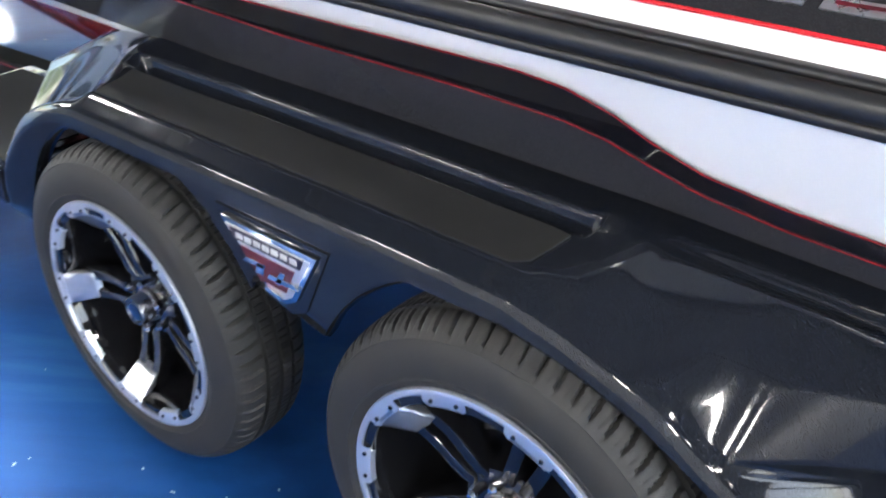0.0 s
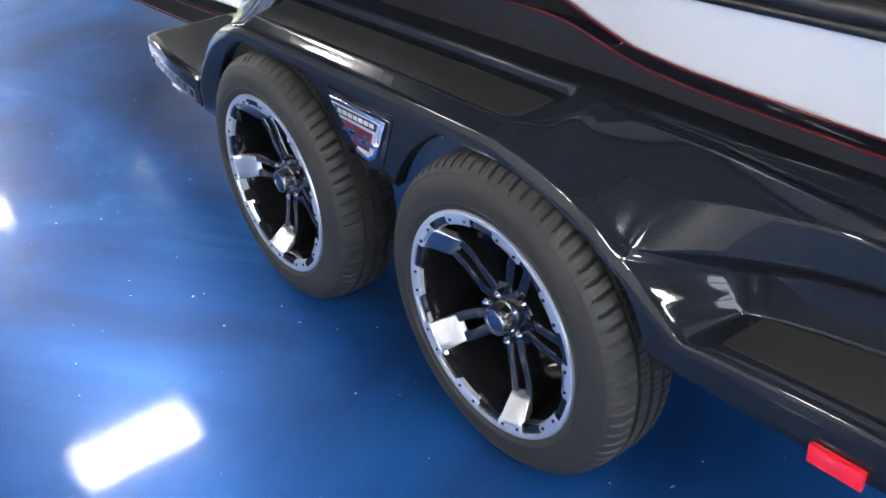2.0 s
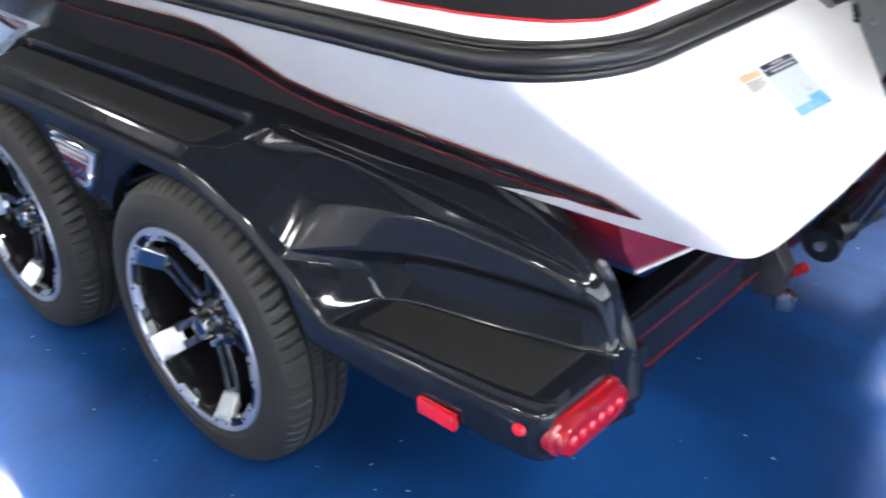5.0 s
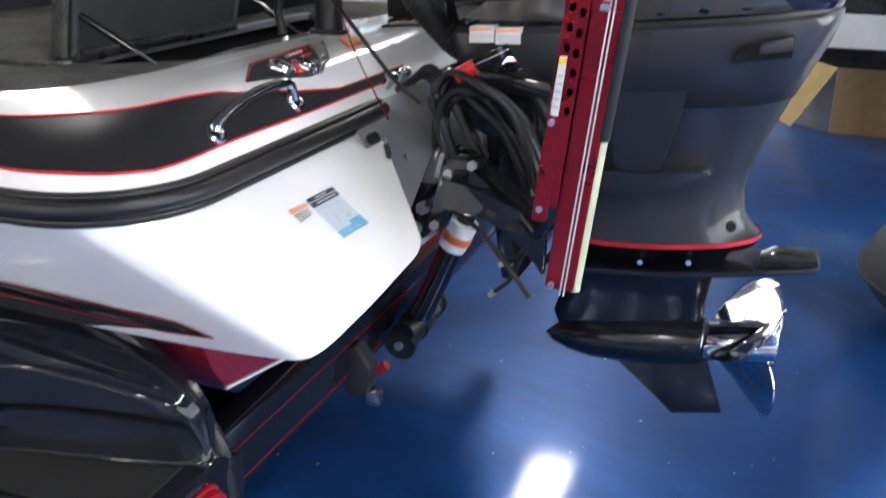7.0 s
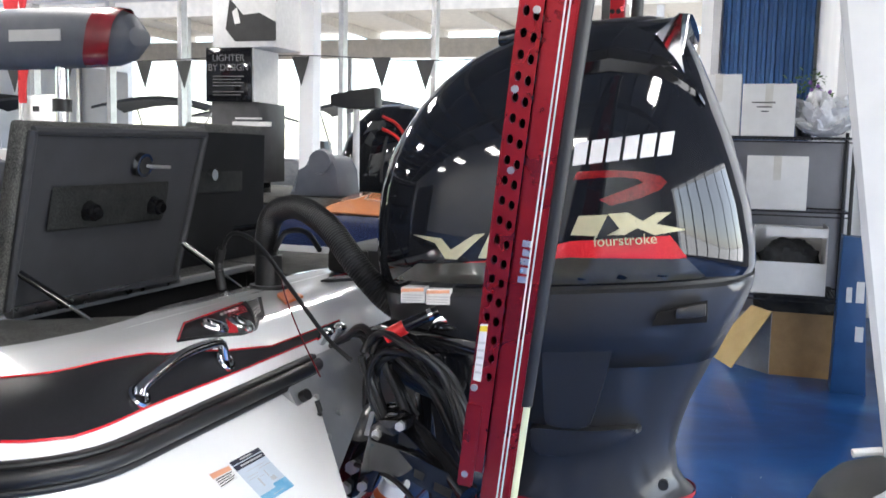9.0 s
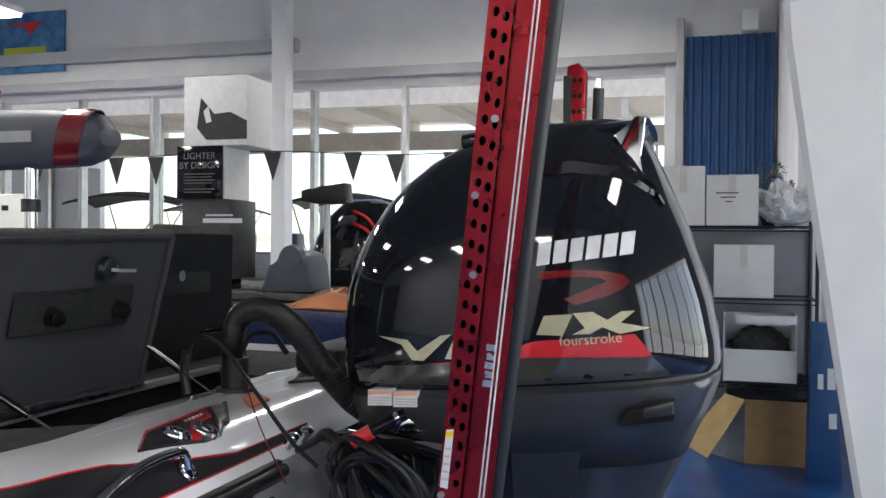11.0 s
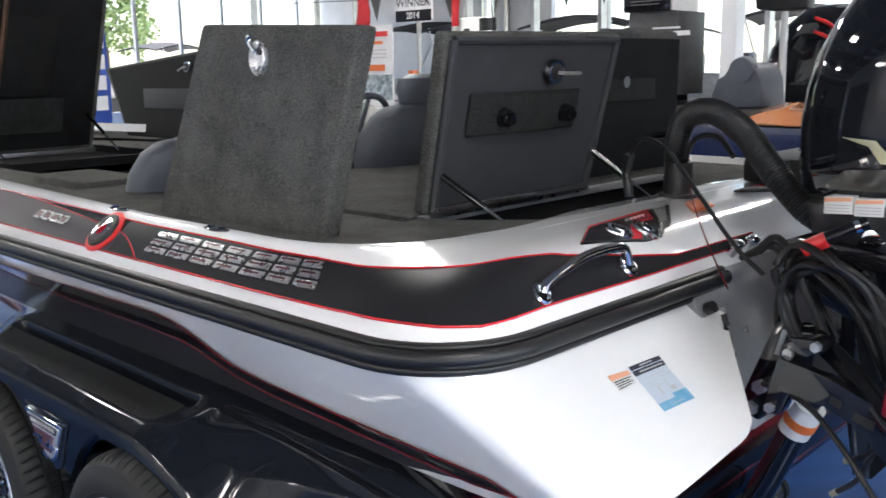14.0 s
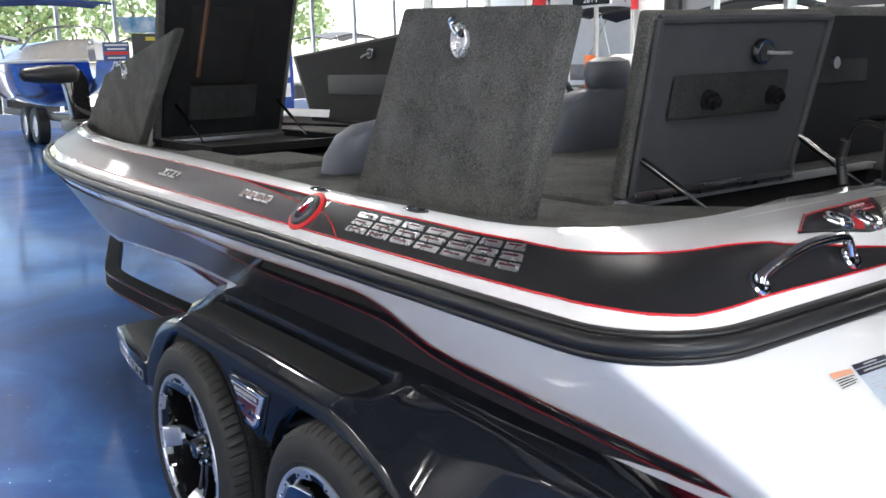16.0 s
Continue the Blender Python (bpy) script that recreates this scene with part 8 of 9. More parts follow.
    for q in ((2.06, 2.49, 6.02, 6.03, 0.0, 0.46), (2.48, 2.49, 6.03, 6.5, 0.0, 0.46), (1.78, 1.79, 6.28, 6.62, 0.0, 0.40), (1.79, 2.48, 6.49, 6.50, 0.0, 0.46)):
        bm = B()
        box(bm, *q)
        part("panel", bm, CARDBOARD, b, smooth=False)
    bm = B()
    v = [bm.verts.new(p) for p in ((2.06, 6.02, 0.0), (2.06, 6.02, 0.46), (1.80, 6.30, 0.40), (1.80, 6.30, 0.0))]
    bm.faces.new(v)
    thick(bm, 0.008)
    part("panel", bm, varied("grey_card", (0.3, 0.29, 0.28), (0.36, 0.35, 0.34), 0.8), b, "grey inner side", smooth=False)
    bm = B()
    v = [bm.verts.new(p) for p in ((2.06, 6.0, 0.46), (1.92, 6.18, 0.47), (1.62, 6.10, 0.10), (1.80, 5.92, 0.04))]
    bm.faces.new(v)
    thick(bm, 0.008)
    part("flap", bm, varied("pale_card", (0.46, 0.33, 0.14), (0.52, 0.38, 0.17), 0.8), b, "pale brown flap", smooth=False)
    bm = B()
    v = [bm.verts.new(p) for p in ((1.92, 6.45, 0.46), (2.30, 6.50, 0.46), (2.34, 6.60, 0.80), (2.0, 6.58, 0.80))]
    bm.faces.new(v)
    thick(bm, 0.008)
    part("flap", bm, CARDBOARD, b, smooth=False)
    cloth("dark_sack", (2.22, 6.22, 0.50), (0.28, 0.18, 0.20), 1, "dark folded jackets in the cardboard box", black_cloth)
    # flat blue box leaning at the wall
    bm = B()
    prism(bm, [(2.44, 0.0), (2.66, 0.0), (2.60, 1.05), (2.46, 1.06)], "y", 5.62, 5.80, 0.004)
    fb = alone("flat_blue_box", bm, BLUEPAINT, "tall flat blue box leaning at the wall", "box")
    for q in ((2.56, 2.61, 0.62, 0.76), (2.50, 2.535, 0.62, 0.72), (2.57, 2.62, 0.36, 0.46)):
        bm = B()
        box(bm, q[0], q[1], 5.615, 5.619, q[2], q[3])
        part("label", bm, PAPER, fb, "white label", smooth=False)
    # blue corrugated panel and the wall trim beside it
    cp = thing("blue_wall_panel", "blue corrugated steel wall panel", "panel", (1.95, 8.85, 0), kind="structure")
    bm = B()
    rows = []
    for k in range(61):
        x = 1.515 + 0.87 * k / 60
        y = 8.86 + (0.03 if (k % 6) in (0, 1, 2) else 0.0)
        rows.append([(x, y, 1.2), (x, y, 3.71)])
    grid(bm, rows)
    part("corrugated_sheet", bm, BLUEPAINT, cp, smooth=False)
    bm = B()
    box(bm, 2.06, 2.22, 8.74, 8.995, 3.72, 3.93, 0.02)
    alone("wall_speaker", bm, WHITEPAINT, "small white loudspeaker on the wall", "speaker")
    bm = B()
    box(bm, 1.42, 1.50, 8.82, 8.98, 0, 3.9, 0.01)
    box(bm, -14, 1.5, 8.86, 8.985, 3.46, 3.56)
    box(bm, -14, -2.9, 8.86, 8.985, 3.80, 3.95)
    alone("trim", bm, GREYPAINT, "pale grey wall trim", "trim", kind="structure", smooth=False)
    bm = B()
    box(bm, 2.42, 2.60, 6.4, 8.98, 0, 5.55)
    alone("wall_return", bm, WHITEPAINT, "white painted wall return behind the shelf", "wall", kind="structure", smooth=False)
    # tall white board leaning beside the motor
    bm = B()
    edge = [(2.475, 0.0), (2.40, 0.50), (2.325, 0.96), (2.255, 1.42), (2.18, 1.92), (2.11, 2.40), (2.10, 2.55)]
    prism(bm, edge + [(3.30, 2.55), (3.30, 0.0)], "y", 2.97, 3.01, 0.004)
    lb = alone("leaning_board", bm, WHITEPAINT, "tall white panel with a slanted edge on the blue floor", "board", smooth=False)
    bm = B()
    prism(bm, [(x - 0.004, z) for x, z in edge] + [(x + 0.022, z) for x, z in edge[::-1]], "y", 2.958, 2.972, 0.003)
    part("edge_strip", bm, GREYPAINT, lb, "pale grey edge strip")
    # black padded cushion with a white cloth lying over it
    t = thing("floor_cushion", "black padded floor cushion with white trim", "cushion", (2.47, 2.74, 0))
    bm = B()
    rows = []
    for z, k in ((0.0, 0.45), (0.004, 0.56), (0.04, 0.66), (0.12, 0.86), (0.185, 0.975), (0.20, 1.0), (0.215, 0.985), (0.29, 0.89), (0.345, 0.75), (0.385, 0.55), (0.405, 0.28), (0.41, 0.04)):
        rows.append([(2.47 + 0.355 * k * math.copysign(abs(math.cos(a)) ** 0.9, math.cos(a)), 2.74 + 0.46 * k * math.sin(a), z) for a in np.linspace(0, 2 * math.pi, 49)[:-1]])
    grid(bm, rows, close_v=True)
    bm.faces.new([bm.verts.new(p) for p in rows[-1]])
    part("cover", bm, MAT, t, "black fabric cover")
    bm = B()
    tube(bm, [(2.47 + 0.357 * math.cos(a), 2.74 + 0.463 * math.sin(a), 0.20) for a in np.linspace(0, 2 * math.pi, 60)], 0.006, 6)
    part("piping", bm, PLASTIC, t, "black piped seam")
    bm = B()
    tube(bm, [(2.30, 2.98, 0.385), (2.42, 3.0, 0.40), (2.58, 2.98, 0.395)], 0.018, 8, 12)
    part("trim_strip", bm, WHITEPAINT, t, "white trim strip")
    c = thing("white_cloth", "crumpled white cloth sleeves over the black cushion", "cloth", (2.36, 2.44, 0.3))
    for pts in (((2.50, 2.50, 0.40), (2.40, 2.46, 0.385), (2.31, 2.43, 0.33), (2.275, 2.42, 0.25), (2.30, 2.40, 0.18)), ((2.58, 2.46, 0.38), (2.48, 2.40, 0.34), (2.42, 2.36, 0.26), (2.42, 2.34, 0.16))):
        p = smooth_path(pts, 24)
        bm = B()
        rows = []
        for i, q in enumerate(p):
            tn = Vector(p[min(23, i + 1)] - p[max(0, i - 1)]).normalized()
            a = tn.cross(Vector((0.2, -1, 0.1))).normalized()
            b = tn.cross(a)
            r = 0.047 * (1 - 0.35 * max(0, (i - 17) / 6) ** 2)
            rows.append([tuple(Vector(q) + (math.cos(w) * a + 0.7 * math.sin(w) * b) * r * (1 + 0.16 * noise.noise(Vector((math.cos(w) * 2, math.sin(w) * 2, i * 0.35))))) for w in np.linspace(0, 2 * math.pi, 19)[:-1]])
        grid(bm, rows, close_v=True)
        bm.faces.new([bm.verts.new(q) for q in rows[0]])
        bm.faces.new([bm.verts.new(q) for q in rows[-1]])
        part("sleeve", bm, varied("white_cotton", (0.55, 0.56, 0.57), (0.68, 0.69, 0.70), 0.85, 0, 0, 14, 160, 0.4), c)


back_corner()


def printed_cartons():
    c = carton("display_carton", (-1.60, -1.30, 4.45, 4.75, 1.24, 1.32), BLACK, "flat black display carton", "stacked display cartons", tape=False)
    c = carton("display_carton", (-1.58, -1.22, 4.45, 4.80, 1.32, 1.845), varied("grey_print", (0.03, 0.03, 0.033), (0.06, 0.06, 0.065), 0.4), "dark grey printed display carton", "stacked display cartons", tape=False)
    for z, x0, x1 in ((1.69, -1.42, -1.13), (1.735, -1.40, -1.2)):
        bm = B()
        box(bm, x0, x1, 4.4455, 4.449, z, z + (0.03 if z < 1.7 else 0.012))
        part("print_bar", bm, PAPER, c, smooth=False)
    c = carton("display_carton", (-1.61, -1.27, 4.43, 4.78, 1.847, 2.20), BLACK, "black printed display carton", "stacked display cartons", tape=False)
    text("lettering", "LIGHTER\nBY DESIGN", 0.062, pose(-1.44, 4.4285, 2.10, 90, 0, 0), DIMPRINT, c)
    for k in range(6):
        bm = B()
        box(bm, -1.555, -1.325 - 0.02 * (k % 2), 4.4265, 4.4295, 2.01 - 0.02 * k - (0.02 if k > 3 else 0), 2.016 - 0.02 * k - (0.02 if k > 3 else 0))
        part("print_bar", bm, DIMPRINT, c, smooth=False)
    bm = B()
    box(bm, -1.268, -1.255, 4.44, 4.77, 1.85, 2.195)
    part("carton_side", bm, PAPER, c, "white side", smooth=False)
    c = carton("display_carton", (-1.57, -1.10, 4.45, 4.80, 2.202, 2.66), PAPER, "white display carton with a product picture", "stacked display cartons", tape=False)
    bm = B()
    prism(bm, [(-1.47, 2.32), (-1.40, 2.24), (-1.10, 2.24), (-1.10, 2.36), (-1.22, 2.42), (-1.34, 2.41), (-1.44, 2.52)], "y", 4.4465, 4.4495)
    part("picture", bm, PLASTIC, c, smooth=False)
    bm = B()
    prism(bm, [(-1.40, 2.35), (-1.36, 2.36), (-1.385, 2.46), (-1.42, 2.43)], "y", 4.4445, 4.4475)
    part("picture", bm, WHITEBOX, c, smooth=False)


def neighbour_boat():
    """The dark bass boat alongside: gunwale, grey deck, seats and motor."""
    nb = thing("neighbour_bass_boat", "dark blue bass boat with grey deck standing alongside", "boat", (-2.4, 5.0, 0.5))
    bm = B()
    rows = []
    for x, hw, zt in ((-5.2, 0.15, 1.25), (-4.8, 0.55, 1.23), (-3.8, 0.95, 1.20), (-2.5, 1.08, 1.18), (-1.0, 1.10, 1.16), (0.0, 1.08, 1.16), (0.35, 1.05, 1.15)):
        rows.append([(x, 5.1 - hw + 0.28, 0.62), (x, 5.1 - hw + 0.10, 0.85), (x, 5.1 - hw, zt - 0.08), (x, 5.1 - hw + 0.01, zt), (x, 5.1 - hw + 0.13, zt + 0.03), (x, 5.1 + hw - 0.13, zt + 0.03), (x, 5.1 + hw, zt - 0.02), (x, 5.1 + hw - 0.28, 0.62)])
    grid(bm, rows, close_v=True)
    bm.faces.new([bm.verts.new(p) for p in rows[0]])
    bm.faces.new([bm.verts.new(p) for p in rows[-1]])
    part("hull", bm, flake_material("navy_metalflake", (0.01, 0.015, 0.05), (0.08, 0.1, 0.2), 0.2, 300), nb, "navy metalflake hull", flat_angle=50)
    bm = B()
    prism(bm, [(-4.2, 4.75), (-3.0, 4.35), (-0.55, 4.28), (-0.55, 5.9), (-3.0, 5.85), (-4.2, 5.4)], "z", 1.20, 1.245, 0.006)
    part("deck", bm, CARPET, nb, "grey carpeted deck")
    bm = B()
    rows = []
    for k in range(12):
        u = k / 11
        x = -0.62 + 0.46 * u
        rows.append([(x, 4.02 + 0.02 * math.sin(6 * u), 1.18), (x, 4.10, 1.17 + 0.07 * math.sin(math.pi * (0.1 + 0.75 * u))), (x, 4.35, 1.20 + 0.09 * math.sin(math.pi * (0.1 + 0.75 * u))), (x, 4.55, 1.20)])
    grid(bm, rows)
    thick(bm, 0.01)
    part("gunwale_flash", bm, ORANGEPAINT, nb, "orange gelcoat stern cap")
    for x, y in ((-2.4, 4.75), (-2.4, 5.3)):
        bm = B()
        box(bm, x - 0.3, x + 0.3, y - 0.2, y + 0.2, 1.245, 1.30, 0.01)
        part("hatch", bm, CARPET, nb)
    # legs of its stand
    for x in (-4.0, -0.6):
        for y in (4.6, 5.6):
            bm = B()
            box(bm, x - 0.05, x + 0.05, y - 0.05, y + 0.05, 0.0, 0.65, 0.01)
            part("stand_leg", bm, DARKSTEEL, nb)
    # its bucket seat, pedestal pole and outboard
    t = thing("folding_seat", "grey folded boat seat on the neighbouring deck", "seat", (-0.76, 4.5, 1.245))
    bm = B()
    prism(bm, [(-0.97, 1.246), (-0.60, 1.246), (-0.62, 1.42), (-0.66, 1.50), (-0.76, 1.52), (-0.83, 1.48), (-0.86, 1.40)], "y", 4.36, 4.70, 0.03)
    part("backrest", bm, VINYL, t)
    bm = B()
    cyl(bm, (-0.735, 4.345, 1.47), (-0.735, 4.40, 1.47), 0.075, 0.085, 20)
    part("headrest", bm, VINYL, t)
    t = thing("pedestal_pole", "white seat pole with dark bolster", "pole", (-0.77, 5.0, 1.25))
    bm = B()
    cyl(bm, (-0.77, 5.0, 1.22), (-0.77, 5.0, 1.84), 0.026, 0.022, 16)
    part("pole", bm, WHITEPAINT, t)
    bm = B()
    prism(bm, [(-0.94, 1.85), (-0.945, 1.93), (-0.88, 1.945), (-0.80, 1.935), (-0.61, 1.985), (-0.60, 1.84), (-0.80, 1.83)], "y", 4.93, 5.07, 0.02)
    part("bolster", bm, PLASTIC, t)
    m = thing("black_outboard_motor", "black outboard motor with red stripes behind the deck", "outboard motor", (-0.78, 5.6, 1.0))
    bm = B()
    rows = []
    for z, x0, x1, hw in ((1.0, -1.0, -0.58, 0.18), (1.20, -1.12, -0.50, 0.26), (1.40, -1.15, -0.48, 0.28), (1.60, -1.08, -0.46, 0.26), (1.75, -0.98, -0.48, 0.22), (1.84, -0.88, -0.52, 0.15), (1.87, -0.80, -0.58, 0.06)):
        rows.append([((x0 + x1) / 2 + (x1 - x0) / 2 * math.copysign(abs(math.cos(a)) ** 0.7, math.cos(a)), 5.6 + hw * math.copysign(abs(math.sin(a)) ** 0.7, math.sin(a)), z + 0.25 * ((x0 + x1) / 2 + 0.78)) for a in np.linspace(0, 2 * math.pi, 37)[:-1]])
    grid(bm, rows, close_v=True)
    bm.faces.new([bm.verts.new(p) for p in rows[-1]])
    part("cowl", bm, COWL, m)
    for dz in (0.0, 0.09):
        bm = B()
        tube(bm, [(-0.72, 5.36, 1.80 - dz), (-0.60, 5.345, 1.74 - dz), (-0.50, 5.37, 1.58 - dz), (-0.49, 5.40, 1.45 - dz)], 0.012, 8, 16)
        part("stripe", bm, REDPLASTIC, m, "red stripe")
    bm = B()
    prism(bm, [(-0.95, 0.3), (-0.65, 0.3), (-0.60, 1.02), (-0.98, 1.02)], "y", 5.5, 5.7, 0.02)
    part("leg", bm, LOWERUNIT, m)
    # a fishing chair on its own post
    t = thing("fishing_chair", "grey and red fishing chair on a chrome post", "chair", (-1.66, 3.2, 1.2))
    bm = B()
    rows = []
    for x, h in ((-2.36, 0.10), (-2.30, 0.15), (-2.1, 0.165), (-1.7, 0.165), (-1.35, 0.15), (-1.26, 0.12), (-1.215, 0.05)):
        rows.append([(x, 3.2 + 0.09 * math.cos(a), 2.115 + 0.02 * (x + 1.7) ** 2 * -1 + h * math.copysign(abs(math.sin(a)) ** 0.7, math.sin(a))) for a in np.linspace(0, 2 * math.pi, 25)[:-1]])
    grid(bm, rows, close_v=True)
    bm.faces.new([bm.verts.new(p) for p in rows[0]])
    bm.faces.new([bm.verts.new(p) for p in rows[-1]])
    ob = part("seat_back", bm, VINYL, t)
    for x0, x1 in ((-1.49, -1.33), (-2.30, -2.12)):
        bm = B()
        rows = []
        for x in np.linspace(x0, x1, 5):
            h = float(np.interp(x, [-2.36, -2.30, -2.1, -1.7, -1.35, -1.26], [0.10, 0.15, 0.165, 0.165, 0.15, 0.12])) + 0.004
            rows.append([(x + 0.05 * math.sin(a), 3.2 + 0.094 * math.cos(a), 2.115 - 0.02 * (x + 1.7) ** 2 + h * math.copysign(abs(math.sin(a)) ** 0.7, math.sin(a))) for a in np.linspace(0, 2 * math.pi, 25)[:-1]])
        grid(bm, rows, close_v=True)
        part("red_panel", bm, BOTTOM, ob, "dark red vinyl panel")
    bm = B()
    box(bm, -1.98, -1.64, 3.102, 3.108, 2.09, 2.15)
    part("stitched_bar", bm, GREYPAINT, ob, smooth=False)
    bm = B()
    cyl(bm, (-1.72, 3.2, 0.0), (-1.72, 3.2, 1.96), 0.035, seg=18)
    part("post", bm, CHROME, t)
    bm = B()
    cyl(bm, (-1.72, 3.2, 1.72), (-1.72, 3.2, 1.79), 0.052, seg=18)
    part("collar", bm, PLASTIC, t)


def runabout():
    """The blue and white bow-rider by the front windows, on its trailer."""
    r = thing("blue_runabout", "blue and cream bow-rider boat on a tandem trailer", "boat", (-19.5, 4.35, 0.6))
    bm = B()
    stations = ((-9.4, 2.15, 0.06, 1.40, 1.55, 1.40), (-9.8, 2.15, 0.45, 1.18, 1.56, 1.35), (-10.4, 2.15, 0.78, 1.0, 1.56, 1.25), (-11.5, 2.15, 0.98, 0.86, 1.56, 1.12), (-13.0, 2.15, 1.02, 0.8, 1.55, 1.05), (-14.6, 2.15, 1.02, 0.8, 1.54, 1.05))
    low, up = [], []
    for x, y, hw, zc, zs, zk in stations:
        zkk = 0.62 + max(0, (x + 11.2)) * 0.3
        low.append([(x, y + u * hw, zkk + (zs - 0.10 - zkk) * abs(u) ** 2.2) for u in np.linspace(-1, 1, 21)])
        up.append([(x, y + u * hw * 1.02, zs - 0.08 + 0.36 * (1 - abs(u) ** 5)) for u in np.linspace(-1, 1, 21)])
    grid(bm, low)
    part("hull", bm, BLUEGEL, r, "glossy blue hull")
    bm = B()
    grid(bm, up)
    part("deck", bm, varied("cream_gelcoat", (0.62, 0.58, 0.52), (0.68, 0.64, 0.58), 0.25, 0, 0.6), r, "cream deck")
    bm = B()
    tube(bm, [up[k][0] for k in range(len(up))], 0.03, 8)
    part("rub_rail", bm, WHITEPAINT, r, "white rub rail")
    bm = B()
    tube(bm, [(-10.9, 1.35, 1.70), (-10.5, 1.62, 2.02), (-10.35, 2.15, 2.08), (-10.5, 2.68, 2.02), (-10.9, 2.95, 1.70)], 0.02, 8, 30)
    ws = part("windshield_frame", bm, STEEL, r)
    bm = B()
    tube(bm, [(-10.36, 2.15, 2.08), (-10.15, 2.15, 1.76)], 0.012, 8)
    part("windshield_post", bm, STEEL, ws)
    bm = B()
    rows = []
    for k in range(13):
        u = k / 12
        rows.append([(-11.3 - 1.2 * u + 0.0, 1.15 + 2.0 * v, 2.55 + 0.06 * math.sin(math.pi * u) + 0.05 * math.sin(math.pi * v)) for v in np.linspace(0, 1, 7)])
    grid(bm, rows)
    thick(bm, 0.03)
    part("bimini_top", bm, varied("blue_canvas", (0.02, 0.06, 0.22), (0.03, 0.08, 0.28), 0.8), r, "blue canvas bimini top")
    for y in (1.2, 3.1):
        bm = B()
        tube(bm, [(-11.6, y, 1.56), (-11.9, y, 2.1), (-11.4, y, 2.56)], 0.014, 8, 12)
        part("bimini_pole", bm, STEEL, r)
    tr = thing("runabout_trailer", "black tandem trailer under the blue boat", "trailer", (-19.2, 4.35, 0))
    bm = B()
    box(bm, -14.0, -8.6, 1.55, 1.65, 0.45, 0.58, 0.01)
    part("frame_rail", bm, DARKSTEEL, tr)
    bm = B()
    box(bm, -14.0, -8.6, 2.75, 2.85, 0.45, 0.58, 0.01)
    part("frame_rail", bm, DARKSTEEL, tr)
    for x in (-10.6, -11.35):
        for y in (1.38, 2.78):
            bm = B()
            lathe(bm, [(0.20, 0.0), (0.30, -0.01), (0.335, 0.02), (0.34, 0.12), (0.33, 0.19), (0.2, 0.21)], (x, y, 0.34), 36)
            w = part("wheel", bm, RUBBER, tr)
            bm = B()
            lathe(bm, [(0.20, 0.005), (0.18, 0.03), (0.05, 0.02), (0.0005, 0.02)], (x, y, 0.34), 24)
            part("rim", bm, RIMFACE, w)
    away = Matrix.Translation((-18.4, 4.35, 0)) @ Matrix.Diagonal((1.15, 1.15, 1.13, 1)) @ Matrix.Translation((10.6, -2.15, 0))
    for ob in list(r.children_recursive) + list(tr.children_recursive):
        ob.data.transform(away)
    # printed show signs beside it
    s = thing("show_sign", "blue water-print sign panel on a stand", "sign", (-16.0, 4.95, 0), "show signs")
    bm = B()
    prism(bm, [(4.57, 2.43), (5.30, 2.43), (5.34, 2.14), (4.70, 2.14)], "x", -16.03, -16.0)
    part("panel", bm, varied("wave_print", (0.03, 0.22, 0.45), (0.55, 0.65, 0.72), 0.35, 0, 0, 4), s, smooth=False)
    bm = B()
    cyl(bm, (-16.03, 5.0, 0), (-16.03, 5.0, 2.2), 0.02, seg=10)
    part("post", bm, STEEL, s)
    s = thing("show_sign", "blue and red printed sign with lettering bars", "sign", (-15.98, 4.5, 0), "show signs")
    bm = B()
    box(bm, -15.99, -15.97, 4.264, 4.75, 1.62, 1.97)
    part("panel", bm, varied("navy_print", (0.02, 0.06, 0.18), (0.03, 0.08, 0.22), 0.4), s, smooth=False)
    for z0, z1, y0, y1, mat in ((1.90, 1.935, 4.30, 4.72, PAPER), (1.83, 1.86, 4.34, 4.68, PAPER), (1.74, 1.80, 4.28, 4.73, REDPLASTIC), (1.67, 1.70, 4.34, 4.66, PAPER)):
        bm = B()
        box(bm, -15.969, -15.962, y0, y1, z0, z1)
        part("lettering_bar", bm, mat, s, smooth=False)
    bm = B()
    cyl(bm, (-15.99, 4.5, 0), (-15.99, 4.5, 1.64), 0.02, seg=10)
    part("post", bm, STEEL, s)
    s = thing("show_sign", "black sign with yellow lettering bar", "sign", (-15.95, 5.1, 0), "show signs")
    bm = B()
    box(bm, -15.95, -15.93, 4.80, 5.42, 1.5, 2.12)
    part("panel", bm, PLASTIC, s, smooth=False)
    bm = B()
    box(bm, -15.929, -15.922, 5.06, 5.36, 1.99, 2.06)
    part("lettering_bar", bm, principled("print_yellow", (0.6, 0.5, 0.03), 0.5)[0], s, smooth=False)
    bm = B()
    cyl(bm, (-15.94, 5.1, 0), (-15.94, 5.1, 1.52), 0.02, seg=10)
    part("post", bm, STEEL, s)


